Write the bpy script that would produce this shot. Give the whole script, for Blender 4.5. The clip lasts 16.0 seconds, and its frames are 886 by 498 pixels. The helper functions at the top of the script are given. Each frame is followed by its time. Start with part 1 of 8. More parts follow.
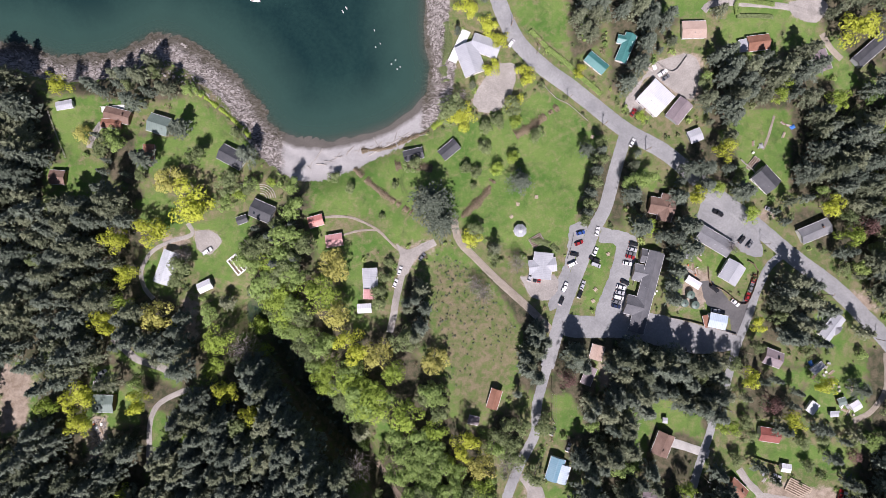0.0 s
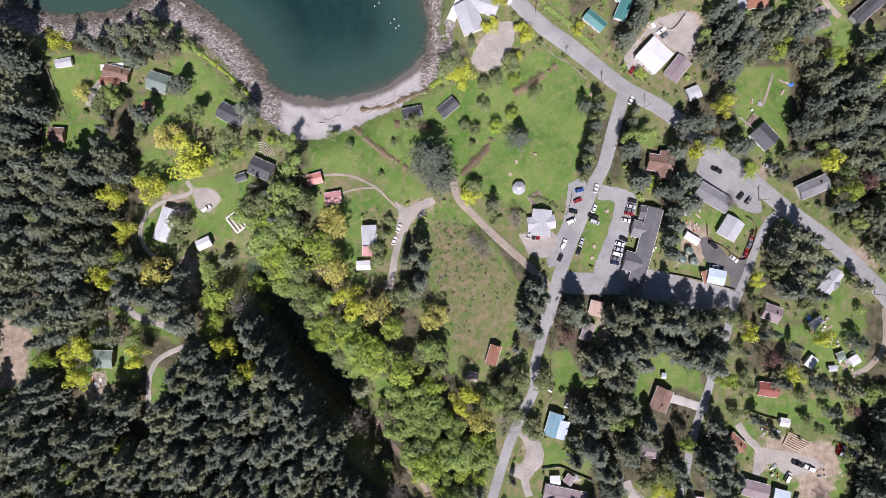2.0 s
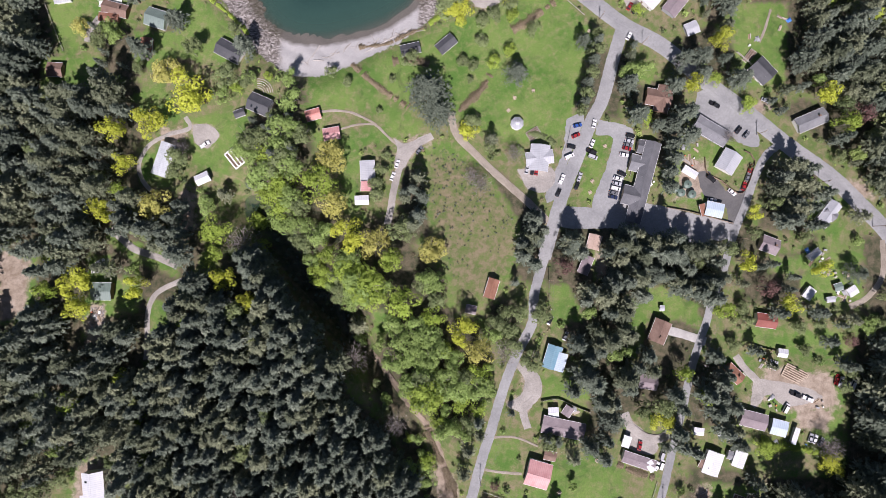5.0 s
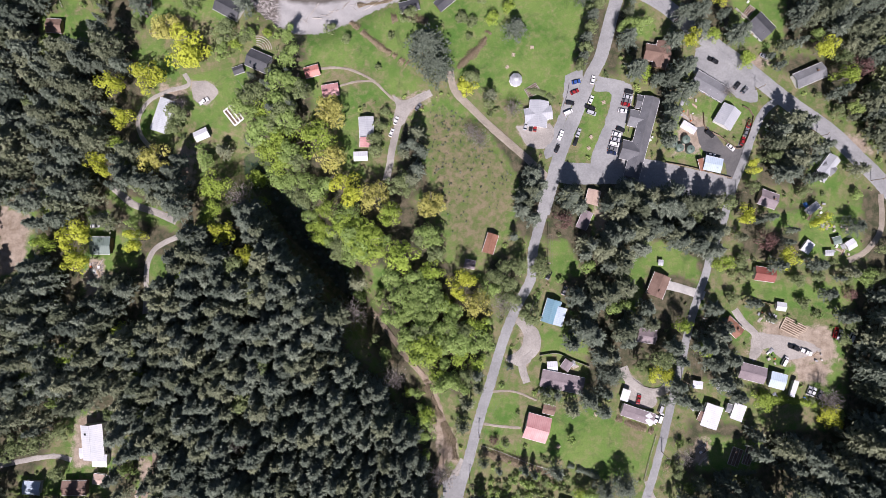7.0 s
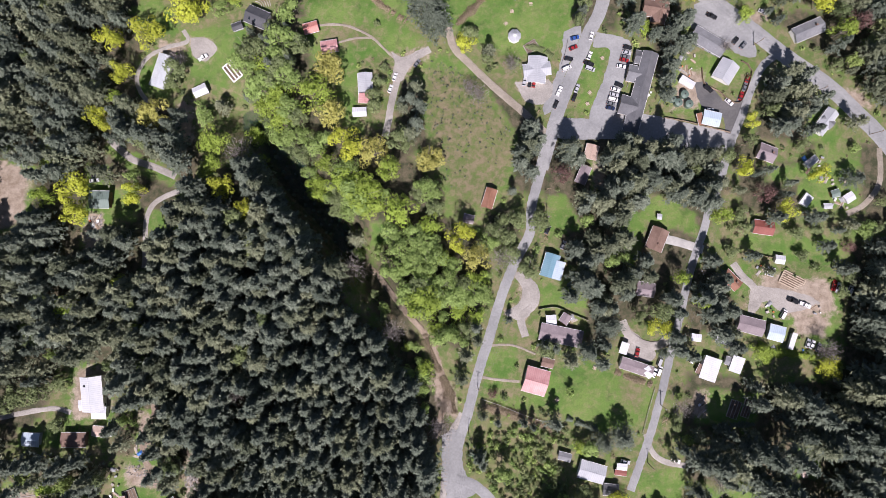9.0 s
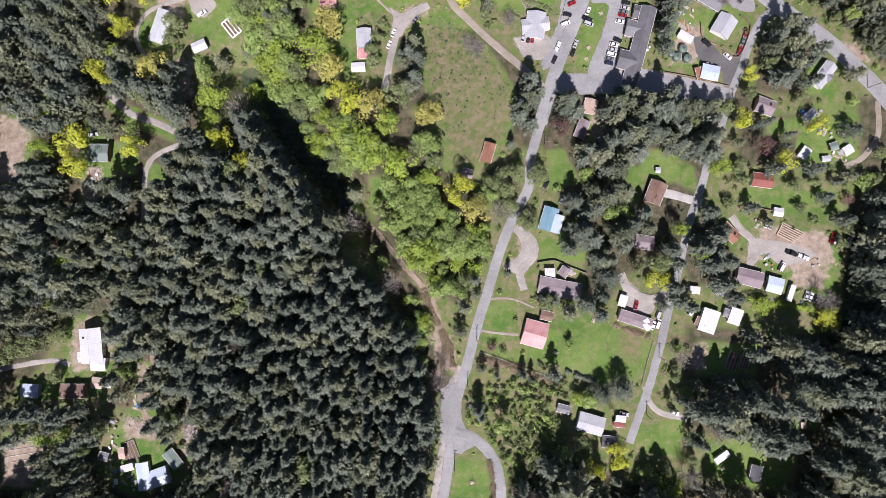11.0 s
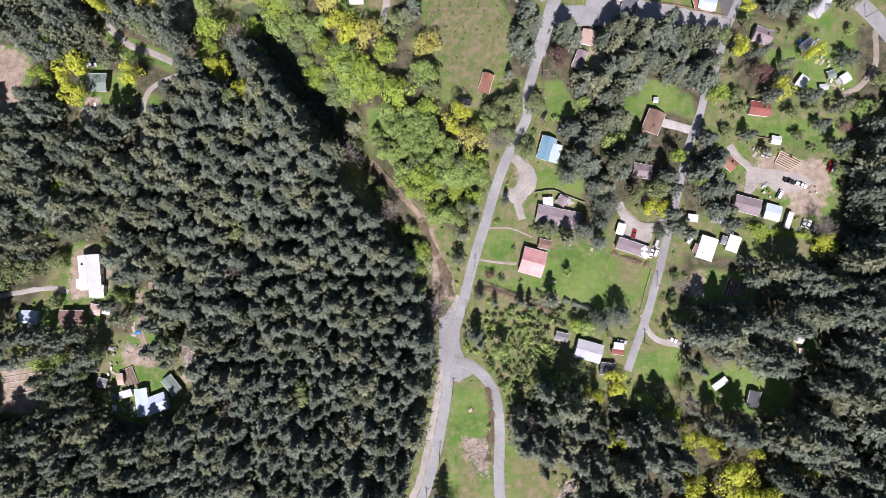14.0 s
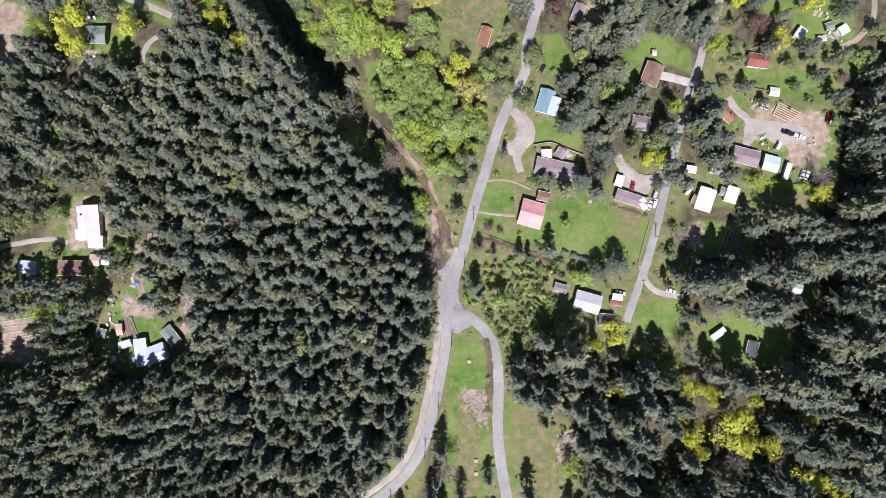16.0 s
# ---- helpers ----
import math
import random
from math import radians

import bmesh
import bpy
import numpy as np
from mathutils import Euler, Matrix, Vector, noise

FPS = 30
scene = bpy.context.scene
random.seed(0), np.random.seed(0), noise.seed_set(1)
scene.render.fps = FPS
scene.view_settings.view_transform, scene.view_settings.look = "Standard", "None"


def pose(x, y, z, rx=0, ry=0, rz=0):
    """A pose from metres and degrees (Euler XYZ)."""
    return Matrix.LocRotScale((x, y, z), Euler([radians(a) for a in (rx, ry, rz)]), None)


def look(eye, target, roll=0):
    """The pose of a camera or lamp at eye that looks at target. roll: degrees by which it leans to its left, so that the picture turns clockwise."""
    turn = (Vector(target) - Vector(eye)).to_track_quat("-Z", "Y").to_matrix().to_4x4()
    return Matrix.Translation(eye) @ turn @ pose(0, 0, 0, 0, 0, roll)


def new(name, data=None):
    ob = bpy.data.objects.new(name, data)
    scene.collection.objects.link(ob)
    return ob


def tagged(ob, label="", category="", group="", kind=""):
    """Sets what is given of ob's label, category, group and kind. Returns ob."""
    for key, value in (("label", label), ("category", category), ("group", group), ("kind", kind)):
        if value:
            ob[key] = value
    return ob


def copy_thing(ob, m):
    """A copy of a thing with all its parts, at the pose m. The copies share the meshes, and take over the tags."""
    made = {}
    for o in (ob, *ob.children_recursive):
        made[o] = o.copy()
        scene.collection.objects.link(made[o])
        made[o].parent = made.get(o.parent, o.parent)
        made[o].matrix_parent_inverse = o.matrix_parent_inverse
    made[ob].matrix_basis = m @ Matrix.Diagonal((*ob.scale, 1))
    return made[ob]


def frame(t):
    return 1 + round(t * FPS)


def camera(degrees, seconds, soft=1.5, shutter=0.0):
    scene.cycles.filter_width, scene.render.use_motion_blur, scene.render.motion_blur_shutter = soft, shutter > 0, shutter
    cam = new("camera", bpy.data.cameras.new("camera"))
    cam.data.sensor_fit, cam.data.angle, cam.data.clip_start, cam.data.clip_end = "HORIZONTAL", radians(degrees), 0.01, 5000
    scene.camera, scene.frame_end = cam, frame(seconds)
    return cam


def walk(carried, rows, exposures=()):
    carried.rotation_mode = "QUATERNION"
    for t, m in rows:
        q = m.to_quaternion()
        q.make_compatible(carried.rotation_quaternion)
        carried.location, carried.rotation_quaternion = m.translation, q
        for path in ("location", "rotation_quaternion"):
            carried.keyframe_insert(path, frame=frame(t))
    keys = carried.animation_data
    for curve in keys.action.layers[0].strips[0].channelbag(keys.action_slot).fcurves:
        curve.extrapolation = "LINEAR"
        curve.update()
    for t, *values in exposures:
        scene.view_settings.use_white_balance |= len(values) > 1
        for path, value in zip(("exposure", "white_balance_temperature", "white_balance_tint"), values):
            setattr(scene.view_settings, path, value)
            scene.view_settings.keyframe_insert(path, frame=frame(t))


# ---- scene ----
cam = camera(74.0, 16.0, soft=0.6)
walk(cam, [
    (0.0, pose(0.000, -0.000, 285.000, 0, 0, -0.000)),
    (2.0, pose(0.536, -21.485, 285.224, 0, 0, -0.043)),
    (4.0, pose(1.062, -43.197, 285.448, 0, 0, -0.086)),
    (6.0, pose(1.579, -65.136, 285.672, 0, 0, -0.130)),
    (8.0, pose(2.086, -87.303, 285.896, 0, 0, -0.173)),
    (10.0, pose(2.583, -109.696, 286.119, 0, 0, -0.216)),
    (12.0, pose(3.071, -132.317, 286.343, 0, 0, -0.259)),
    (14.0, pose(3.550, -155.166, 286.567, 0, 0, -0.303)),
    (16.0, pose(4.018, -178.241, 286.791, 0, 0, -0.346)),
], exposures=[(0.0, 0.36, 6240, 26), (9.0, 0.39, 6240, 26), (16.0, 0.57, 6240, 26)])

# ---- light ----
SUN_UP, SUN_SIDE = 55.0, 3.0  # degrees above the horizon; degrees west of south
world = bpy.data.worlds.new("sky")
scene.world = world
world.use_nodes = True
sky = world.node_tree.nodes.new("ShaderNodeTexSky")
sky.sky_type, sky.sun_disc = "NISHITA", False
sky.sun_elevation, sky.sun_rotation = radians(SUN_UP), radians(180 + SUN_SIDE)
sky.air_density, sky.dust_density = 1.0, 0.6
back = world.node_tree.nodes["Background"]
back.inputs["Strength"].default_value = 0.043
world.node_tree.links.new(sky.outputs["Color"], back.inputs["Color"])
lamp = bpy.data.lights.new("sun", "SUN")
lamp.energy, lamp.angle, lamp.color = 5.0, radians(0.53), (1.0, 0.965, 0.915)
sun = new("sun", lamp)
sun.matrix_world = look((0, 0, 900), (math.sin(radians(SUN_SIDE)) * 100, math.cos(radians(SUN_SIDE)) * 100, 900 - 100 * math.tan(radians(SUN_UP))))


# ---- the hillside and the bay ----
BAY = [
    (-1500.0, 330.0), (-600.0, 190.0), (-275.8, 124.3), (-249.2, 112.5), (-231.5, 106.6), (-216.7, 105.4),
    (-199.0, 98.9), (-182.8, 99.5), (-168.0, 102.2), (-157.7, 108.1), (-148.8, 111.9), (-137.0, 109.5),
    (-122.2, 100.7), (-107.5, 88.9), (-97.1, 77.1), (-91.2, 66.7), (-83.9, 59.9), (-75.0, 56.4),
    (-60.2, 55.8), (-42.5, 59.3), (-27.8, 64.7), (-15.9, 72.6), (-8.6, 81.5), (-6.5, 94.8),
    (-9.4, 106.6), (-10.0, 118.4), (-9.4, 130.2), (-4.1, 153.8), (1.8, 189.3), (60.0, 400.0),
    (300.0, 3000.0), (-3000.0, 3000.0), (-3000.0, 500.0),
]


def smooth(a, b, v):
    q = np.clip((v - a) / (b - a), 0, 1)
    return q * q * (3 - 2 * q)


def seg_dist(x, y, a, b):
    """Distance from points to the line from a to b."""
    dx, dy = b[0] - a[0], b[1] - a[1]
    q = np.clip(((x - a[0]) * dx + (y - a[1]) * dy) / (dx * dx + dy * dy + 1e-9), 0, 1)
    return np.hypot(x - a[0] - q * dx, y - a[1] - q * dy)


def line_dist(x, y, pts):
    return np.min([seg_dist(x, y, a, b) for a, b in zip(pts, pts[1:])], axis=0)


def inside(x, y, pts):
    """Signed distance to a closed outline, positive inside."""
    ins = np.zeros(np.shape(x), bool)
    for a, b in zip(pts, pts[1:] + pts[:1]):
        cross = (a[1] > y) != (b[1] > y)
        ins ^= cross & (x < (b[0] - a[0]) * (y - a[1]) / (b[1] - a[1] + 1e-12) + a[0])
    d = line_dist(x, y, pts + pts[:1])
    return np.where(ins, d, -d)


RAVINE = [(-98, -23), (-88, -44), (-71, -67), (-54, -87), (-41, -105), (-23, -135), (-6, -165), (2, -188)]


LAND_X, LAND_Y = (-200, -110, -20, 50, 110, 190), (-260, -190, -130, -70, -10, 70)
LAND = np.array([  # heights of the hillside, one row from west to east for each of LAND_Y
    (18.0, 12.8, 9.3, 8.2, 9.9, 14.3),
    (13.7, 9.9, 5.8, 4.3, 7.2, 12.3),
    (8.1, 4.2, 0.8, 0.3, 2.9, 6.8),
    (1.8, -3.2, -6.0, -5.7, -3.0, 3.2),
    (-5.9, -12.5, -13.5, -12.2, -7.8, -3.3),
    (-11.8, -17.3, -19.2, -17.1, -15.1, -15.4),
])


def land_z(x, y):
    """Height of the hillside, without the shore."""
    u, v = np.interp(x, LAND_X, range(6)), np.interp(y, LAND_Y, range(6))
    i, j = np.minimum(u.astype(int), 4), np.minimum(v.astype(int), 4)
    u, v = u - i, v - j
    z = (LAND[j, i] * (1 - u) + LAND[j, i + 1] * u) * (1 - v) + (LAND[j + 1, i] * (1 - u) + LAND[j + 1, i + 1] * u) * v
    deep = (4.5 + 18.5 * (1 - smooth(96, 135, -y))) * smooth(9, 41, -y)
    return z - deep * np.exp(-(line_dist(x, y, RAVINE) / 13.7) ** 2)


SEA = -22.2


def beach_wide(x):
    """How much broader the sand is at the head of the bay."""
    return 8.0 * np.exp(-((x + 68) / 27) ** 2)


def ground_z(x, y):
    x, y = np.asarray(x, float), np.asarray(y, float)
    sd = -inside(x, y, BAY)
    beach = np.where(sd > 0, SEA + 0.16 * sd, SEA + 0.10 * np.maximum(sd, -100))
    wide = beach_wide(x)
    return beach + (land_z(x, y) - beach) * smooth(10 + wide, 22 + wide, sd)



def rough_z(x, y):
    """The ground with its small swells and the ledges of the rock shelf."""
    rng = np.random.default_rng(3)
    z = ground_z(x, y)
    for k in range(10):
        a, f = rng.uniform(0, 6.28), rng.uniform(0.05, 0.5)
        z = z + 0.02 / f ** 0.5 * np.sin((x * math.cos(a) + y * math.sin(a)) * f + k)
    sd = -inside(x, y, BAY)
    ledge = np.abs(np.sin(0.9 * (0.79 * y - 0.6 * x) + 1.7 * np.sin(0.11 * x + 0.07 * y))) * np.abs(np.sin(0.21 * x + 0.33 * y))
    return z + 0.9 * ledge * smooth(-6, 3, sd) * (1 - smooth(12, 18, sd)) * smooth(34, 63, -x)


HX, HY = np.arange(-360.0, 361.0, 1.0), np.arange(-450.0, 301.0, 1.0)
HEIGHTS = rough_z(*np.meshgrid(HX, HY))


def gz(x, y):
    """Height of the ground at one place."""
    i, j = min(max(x + 360, 0), 718.999), min(max(y + 450, 0), 748.999)
    a, b = int(i), int(j)
    u, v = i - a, j - b
    return float((HEIGHTS[b, a] * (1 - u) + HEIGHTS[b, a + 1] * u) * (1 - v) + (HEIGHTS[b + 1, a] * (1 - u) + HEIGHTS[b + 1, a + 1] * u) * v)


# ---- materials ----
MATS = {}


def nodes_of(name):
    m = bpy.data.materials.new(name)
    m.use_nodes = True
    MATS[name] = m
    return m, m.node_tree.nodes, m.node_tree.links, m.node_tree.nodes["Principled BSDF"]


def noise_node(ns, ln, src, scale, detail=5.0, rough=0.6, distort=0.0):
    n = ns.new("ShaderNodeTexNoise")
    n.inputs["Scale"].default_value, n.inputs["Detail"].default_value = scale, detail
    n.inputs["Roughness"].default_value, n.inputs["Distortion"].default_value = rough, distort
    ln.new(src, n.inputs["Vector"])
    return n.outputs["Fac"]


def ramp_node(ns, ln, src, stops):
    n = ns.new("ShaderNodeValToRGB")
    cr = n.color_ramp
    while len(cr.elements) < len(stops):
        cr.elements.new(0.5)
    for e, (p, c) in zip(cr.elements, stops):
        e.position, e.color = p, ((*c, 1) if len(c) == 3 else c)
    ln.new(src, n.inputs["Fac"])
    return n.outputs["Color"]


def mix_node(ns, ln, fac, a, b, mode="MIX"):
    n = ns.new("ShaderNodeMix")
    n.data_type, n.blend_type = "RGBA", mode
    for sock, v in ((n.inputs["Factor"], fac), (n.inputs["A"], a), (n.inputs["B"], b)):
        if isinstance(v, (int, float)):
            sock.default_value = v
        elif isinstance(v, tuple):
            sock.default_value = (*v, 1)
        else:
            ln.new(v, sock)
    return n.outputs["Result"]


def math_node(ns, ln, op, a, b=0.0, c=0.0):
    n = ns.new("ShaderNodeMath")
    n.operation = op
    for sock, v in zip(n.inputs, (a, b, c)):
        if isinstance(v, (int, float)):
            sock.default_value = v
        else:
            ln.new(v, sock)
    return n.outputs["Value"]


def bump_node(ns, ln, src, strength, dist, bsdf):
    n = ns.new("ShaderNodeBump")
    n.inputs["Strength"].default_value, n.inputs["Distance"].default_value = strength, dist
    ln.new(src, n.inputs["Height"])
    ln.new(n.outputs["Normal"], bsdf.inputs["Normal"])


def tint_of(ns, ln, colour, amount):
    """Lighter and darker from thing to thing."""
    info = ns.new("ShaderNodeObjectInfo")
    v = math_node(ns, ln, "MULTIPLY_ADD", info.outputs["Random"], 2 * amount, 1 - amount)
    hsv = ns.new("ShaderNodeHueSaturation")
    ln.new(v, hsv.inputs["Value"])
    ln.new(colour, hsv.inputs["Color"])
    return hsv.outputs["Color"]


def surface(name, c1, c2, scale=1.0, rough=0.85, metal=0.0, bump=0.3, seams=0.0, courses=0.0, vary=0.0, stain=0.25):
    """A painted, timber, stone or metal surface: two tones, fine grain, stains, and seams or courses along the slope."""
    m, ns, ln, bsdf = nodes_of(name)
    co = ns.new("ShaderNodeTexCoord").outputs["Object"]
    big = noise_node(ns, ln, co, scale * 0.35, 4)
    fine = noise_node(ns, ln, co, scale * 4, 6, 0.7)
    col = mix_node(ns, ln, ramp_node(ns, ln, big, [(0.35, (0, 0, 0)), (0.65, (1, 1, 1))]), c1, c2)
    col = mix_node(ns, ln, stain, col, ramp_node(ns, ln, fine, [(0.3, (0.45, 0.43, 0.4)), (0.7, (1.25, 1.25, 1.25))]), "MULTIPLY")
    height = fine
    for kind, axis in ((seams, "X"), (courses, "Y")):
        if kind:
            w = ns.new("ShaderNodeTexWave")
            w.bands_direction, w.wave_profile = axis, "SAW"
            w.inputs["Scale"].default_value = kind
            w.inputs["Distortion"].default_value = 0.0 if axis == "X" else 0.4
            ln.new(co, w.inputs["Vector"])
            edge = ramp_node(ns, ln, w.outputs["Fac"], [(0.0, (1, 1, 1)), (0.75, (1, 1, 1)), (0.95, (0.62, 0.62, 0.62))])
            col = mix_node(ns, ln, 0.55, col, edge, "MULTIPLY")
            height = w.outputs["Fac"]
    if vary:
        col = tint_of(ns, ln, col, vary)
    ln.new(col, bsdf.inputs["Base Color"])
    bsdf.inputs["Roughness"].default_value, bsdf.inputs["Metallic"].default_value = rough, metal
    bump_node(ns, ln, height, bump, 0.05, bsdf)
    return m


def leafage(name, dark, light, through_light=0.25, speckle=0.75, gaps=0.44, grain=2.4):
    """Leaves or needles: tone by clump, by leaf and by tree; ragged gaps in every spray; some light passes through."""
    m, ns, ln, bsdf = nodes_of(name)
    geo = ns.new("ShaderNodeNewGeometry")
    att = ns.new("ShaderNodeAttribute")
    att.attribute_name = "tint"
    isl = geo.outputs["Random Per Island"]
    clump = noise_node(ns, ln, geo.outputs["Position"], 0.45, 3)
    mixv = math_node(ns, ln, "ADD", math_node(ns, ln, "MULTIPLY", math_node(ns, ln, "POWER", isl, 1.6), speckle), math_node(ns, ln, "MULTIPLY", clump, 1.15 - speckle))
    col = mix_node(ns, ln, mixv, dark, light)
    hsv = ns.new("ShaderNodeHueSaturation")
    info = ns.new("ShaderNodeObjectInfo")
    v = math_node(ns, ln, "ADD", math_node(ns, ln, "MULTIPLY", att.outputs["Fac"], 0.6), math_node(ns, ln, "MULTIPLY", info.outputs["Random"], 0.3))
    ln.new(math_node(ns, ln, "ADD", v, 0.55), hsv.inputs["Value"])
    ln.new(math_node(ns, ln, "MULTIPLY_ADD", att.outputs["Fac"], -0.035, 0.5175), hsv.inputs["Hue"])
    ln.new(col, hsv.inputs["Color"])
    bsdf.inputs["Roughness"].default_value = 0.75
    bsdf.inputs["Specular IOR Level"].default_value = 0.25
    ln.new(hsv.outputs["Color"], bsdf.inputs["Base Color"])
    tr = ns.new("ShaderNodeBsdfTranslucent")
    ln.new(hsv.outputs["Color"], tr.inputs["Color"])
    mx = ns.new("ShaderNodeMixShader")
    mx.inputs["Fac"].default_value = through_light
    ln.new(bsdf.outputs["BSDF"], mx.inputs[1])
    ln.new(tr.outputs["BSDF"], mx.inputs[2])
    solid = math_node(ns, ln, "GREATER_THAN", noise_node(ns, ln, geo.outputs["Position"], grain, 1.5), gaps)
    cut = ns.new("ShaderNodeMixShader")
    ln.new(solid, cut.inputs["Fac"])
    ln.new(ns.new("ShaderNodeBsdfTransparent").outputs["BSDF"], cut.inputs[1])
    ln.new(mx.outputs["Shader"], cut.inputs[2])
    ln.new(cut.outputs["Shader"], ns["Material Output"].inputs["Surface"])
    return m


def ground_material():
    m, ns, ln, bsdf = nodes_of("ground")
    pos = ns.new("ShaderNodeNewGeometry").outputs["Position"]
    att = ns.new("ShaderNodeAttribute")
    att.attribute_name = "cover"
    sep = ns.new("ShaderNodeSeparateColor")
    ln.new(att.outputs["Color"], sep.inputs["Color"])
    coast = ns.new("ShaderNodeAttribute")
    coast.attribute_name = "coast"
    rocky = ns.new("ShaderNodeAttribute")
    rocky.attribute_name = "rocky"
    wide = noise_node(ns, ln, pos, 0.05, 4)
    mid = noise_node(ns, ln, pos, 0.3, 6, 0.65)
    fine = noise_node(ns, ln, pos, 2.2, 6, 0.75)
    grass = mix_node(ns, ln, ramp_node(ns, ln, wide, [(0.35, (0, 0, 0)), (0.65, (1, 1, 1))]), (0.078, 0.164, 0.031), (0.152, 0.230, 0.057))
    grass = mix_node(ns, ln, ramp_node(ns, ln, mid, [(0.46, (0, 0, 0)), (0.70, (0.75, 0.75, 0.75))]), grass, (0.222, 0.230, 0.098))
    grass = mix_node(ns, ln, ramp_node(ns, ln, noise_node(ns, ln, pos, 0.11, 5, 0.7, 0.6), [(0.55, (0, 0, 0)), (0.72, (0.7, 0.7, 0.7))]), grass, (0.060, 0.098, 0.030))
    dry = mix_node(ns, ln, ramp_node(ns, ln, mid, [(0.35, (0, 0, 0)), (0.65, (1, 1, 1))]), (0.115, 0.128, 0.05), (0.235, 0.195, 0.12))
    floor = mix_node(ns, ln, ramp_node(ns, ln, mid, [(0.4, (0, 0, 0)), (0.62, (1, 1, 1))]), (0.055, 0.062, 0.032), (0.135, 0.115, 0.075))
    dirt = mix_node(ns, ln, ramp_node(ns, ln, mid, [(0.35, (0, 0, 0)), (0.65, (1, 1, 1))]), (0.235, 0.185, 0.135), (0.40, 0.335, 0.265))
    # the rock shelf: cracked blocks, weed-dark towards the water
    warp = ns.new("ShaderNodeVectorMath")
    warp.operation = "MULTIPLY_ADD"
    wob = ns.new("ShaderNodeTexNoise")
    wob.inputs["Scale"].default_value = 0.25
    ln.new(pos, wob.inputs["Vector"])
    ln.new(wob.outputs["Color"], warp.inputs[0])
    warp.inputs[1].default_value = (5, 5, 0)
    mp = ns.new("ShaderNodeMapping")
    mp.inputs["Rotation"].default_value = (0, 0, radians(35))
    mp.inputs["Scale"].default_value = (0.55, 1.5, 1.0)
    ln.new(pos, warp.inputs[2])
    ln.new(warp.outputs["Vector"], mp.inputs["Vector"])
    vor = ns.new("ShaderNodeTexVoronoi")
    vor.inputs["Scale"].default_value = 1.2
    ln.new(mp.outputs["Vector"], vor.inputs["Vector"])
    grey = ns.new("ShaderNodeSeparateColor")
    ln.new(vor.outputs["Color"], grey.inputs["Color"])
    blocks = math_node(ns, ln, "ADD", math_node(ns, ln, "MULTIPLY", grey.outputs["Red"], 0.55), math_node(ns, ln, "MULTIPLY", fine, 0.55))
    rock = ramp_node(ns, ln, blocks, [(0.2, (0.045, 0.04, 0.034)), (0.42, (0.165, 0.147, 0.13)), (0.62, (0.29, 0.265, 0.245)), (0.85, (0.45, 0.42, 0.395))])
    weed = ramp_node(ns, ln, math_node(ns, ln, "MULTIPLY_ADD", mid, 0.5, math_node(ns, ln, "ADD", coast.outputs["Fac"], -0.25)), [(0.10, (1, 1, 1)), (0.42, (0, 0, 0))])
    rock = mix_node(ns, ln, math_node(ns, ln, "MULTIPLY", weed, 0.75), rock, (0.055, 0.05, 0.03))
    sand = mix_node(ns, ln, mid, (0.33, 0.322, 0.31), (0.46, 0.45, 0.435))
    wet = ramp_node(ns, ln, math_node(ns, ln, "MULTIPLY_ADD", mid, 0.16, math_node(ns, ln, "ADD", coast.outputs["Fac"], -0.08)), [(0.16, (1, 1, 1)), (0.30, (0, 0, 0))])
    sand = mix_node(ns, ln, wet, sand, (0.13, 0.12, 0.105))
    shore_col = mix_node(ns, ln, ramp_node(ns, ln, math_node(ns, ln, "MULTIPLY_ADD", mid, 0.6, math_node(ns, ln, "ADD", rocky.outputs["Fac"], -0.3)), [(0.35, (0, 0, 0)), (0.65, (1, 1, 1))]), sand, rock)
    col = grass

    def edge(chan, lo=0.40, hi=0.60):
        v = math_node(ns, ln, "MULTIPLY_ADD", mid, 1.3, math_node(ns, ln, "ADD", chan, -0.65))
        v = math_node(ns, ln, "MULTIPLY_ADD", fine, 0.5, math_node(ns, ln, "ADD", v, -0.25))
        return ramp_node(ns, ln, v, [(lo, (0, 0, 0)), (hi, (1, 1, 1))])

    col = mix_node(ns, ln, edge(att.outputs["Alpha"], 0.2, 0.8), col, dry)
    col = mix_node(ns, ln, edge(sep.outputs["Red"], 0.3, 0.7), col, floor)
    col = mix_node(ns, ln, edge(sep.outputs["Green"], 0.3, 0.7), col, dirt)
    col = mix_node(ns, ln, edge(sep.outputs["Blue"]), col, shore_col)
    col = mix_node(ns, ln, 0.6, col, ramp_node(ns, ln, fine, [(0.25, (0.45, 0.45, 0.45)), (0.75, (1.4, 1.4, 1.4))]), "MULTIPLY")
    ln.new(col, bsdf.inputs["Base Color"])
    bsdf.inputs["Roughness"].default_value = 0.95
    bsdf.inputs["Specular IOR Level"].default_value = 0.2
    h = math_node(ns, ln, "ADD", math_node(ns, ln, "MULTIPLY", fine, 0.5), math_node(ns, ln, "MULTIPLY", blocks, math_node(ns, ln, "MULTIPLY", sep.outputs["Blue"], rocky.outputs["Fac"])))
    bump_node(ns, ln, h, 0.7, 0.35, bsdf)
    return m


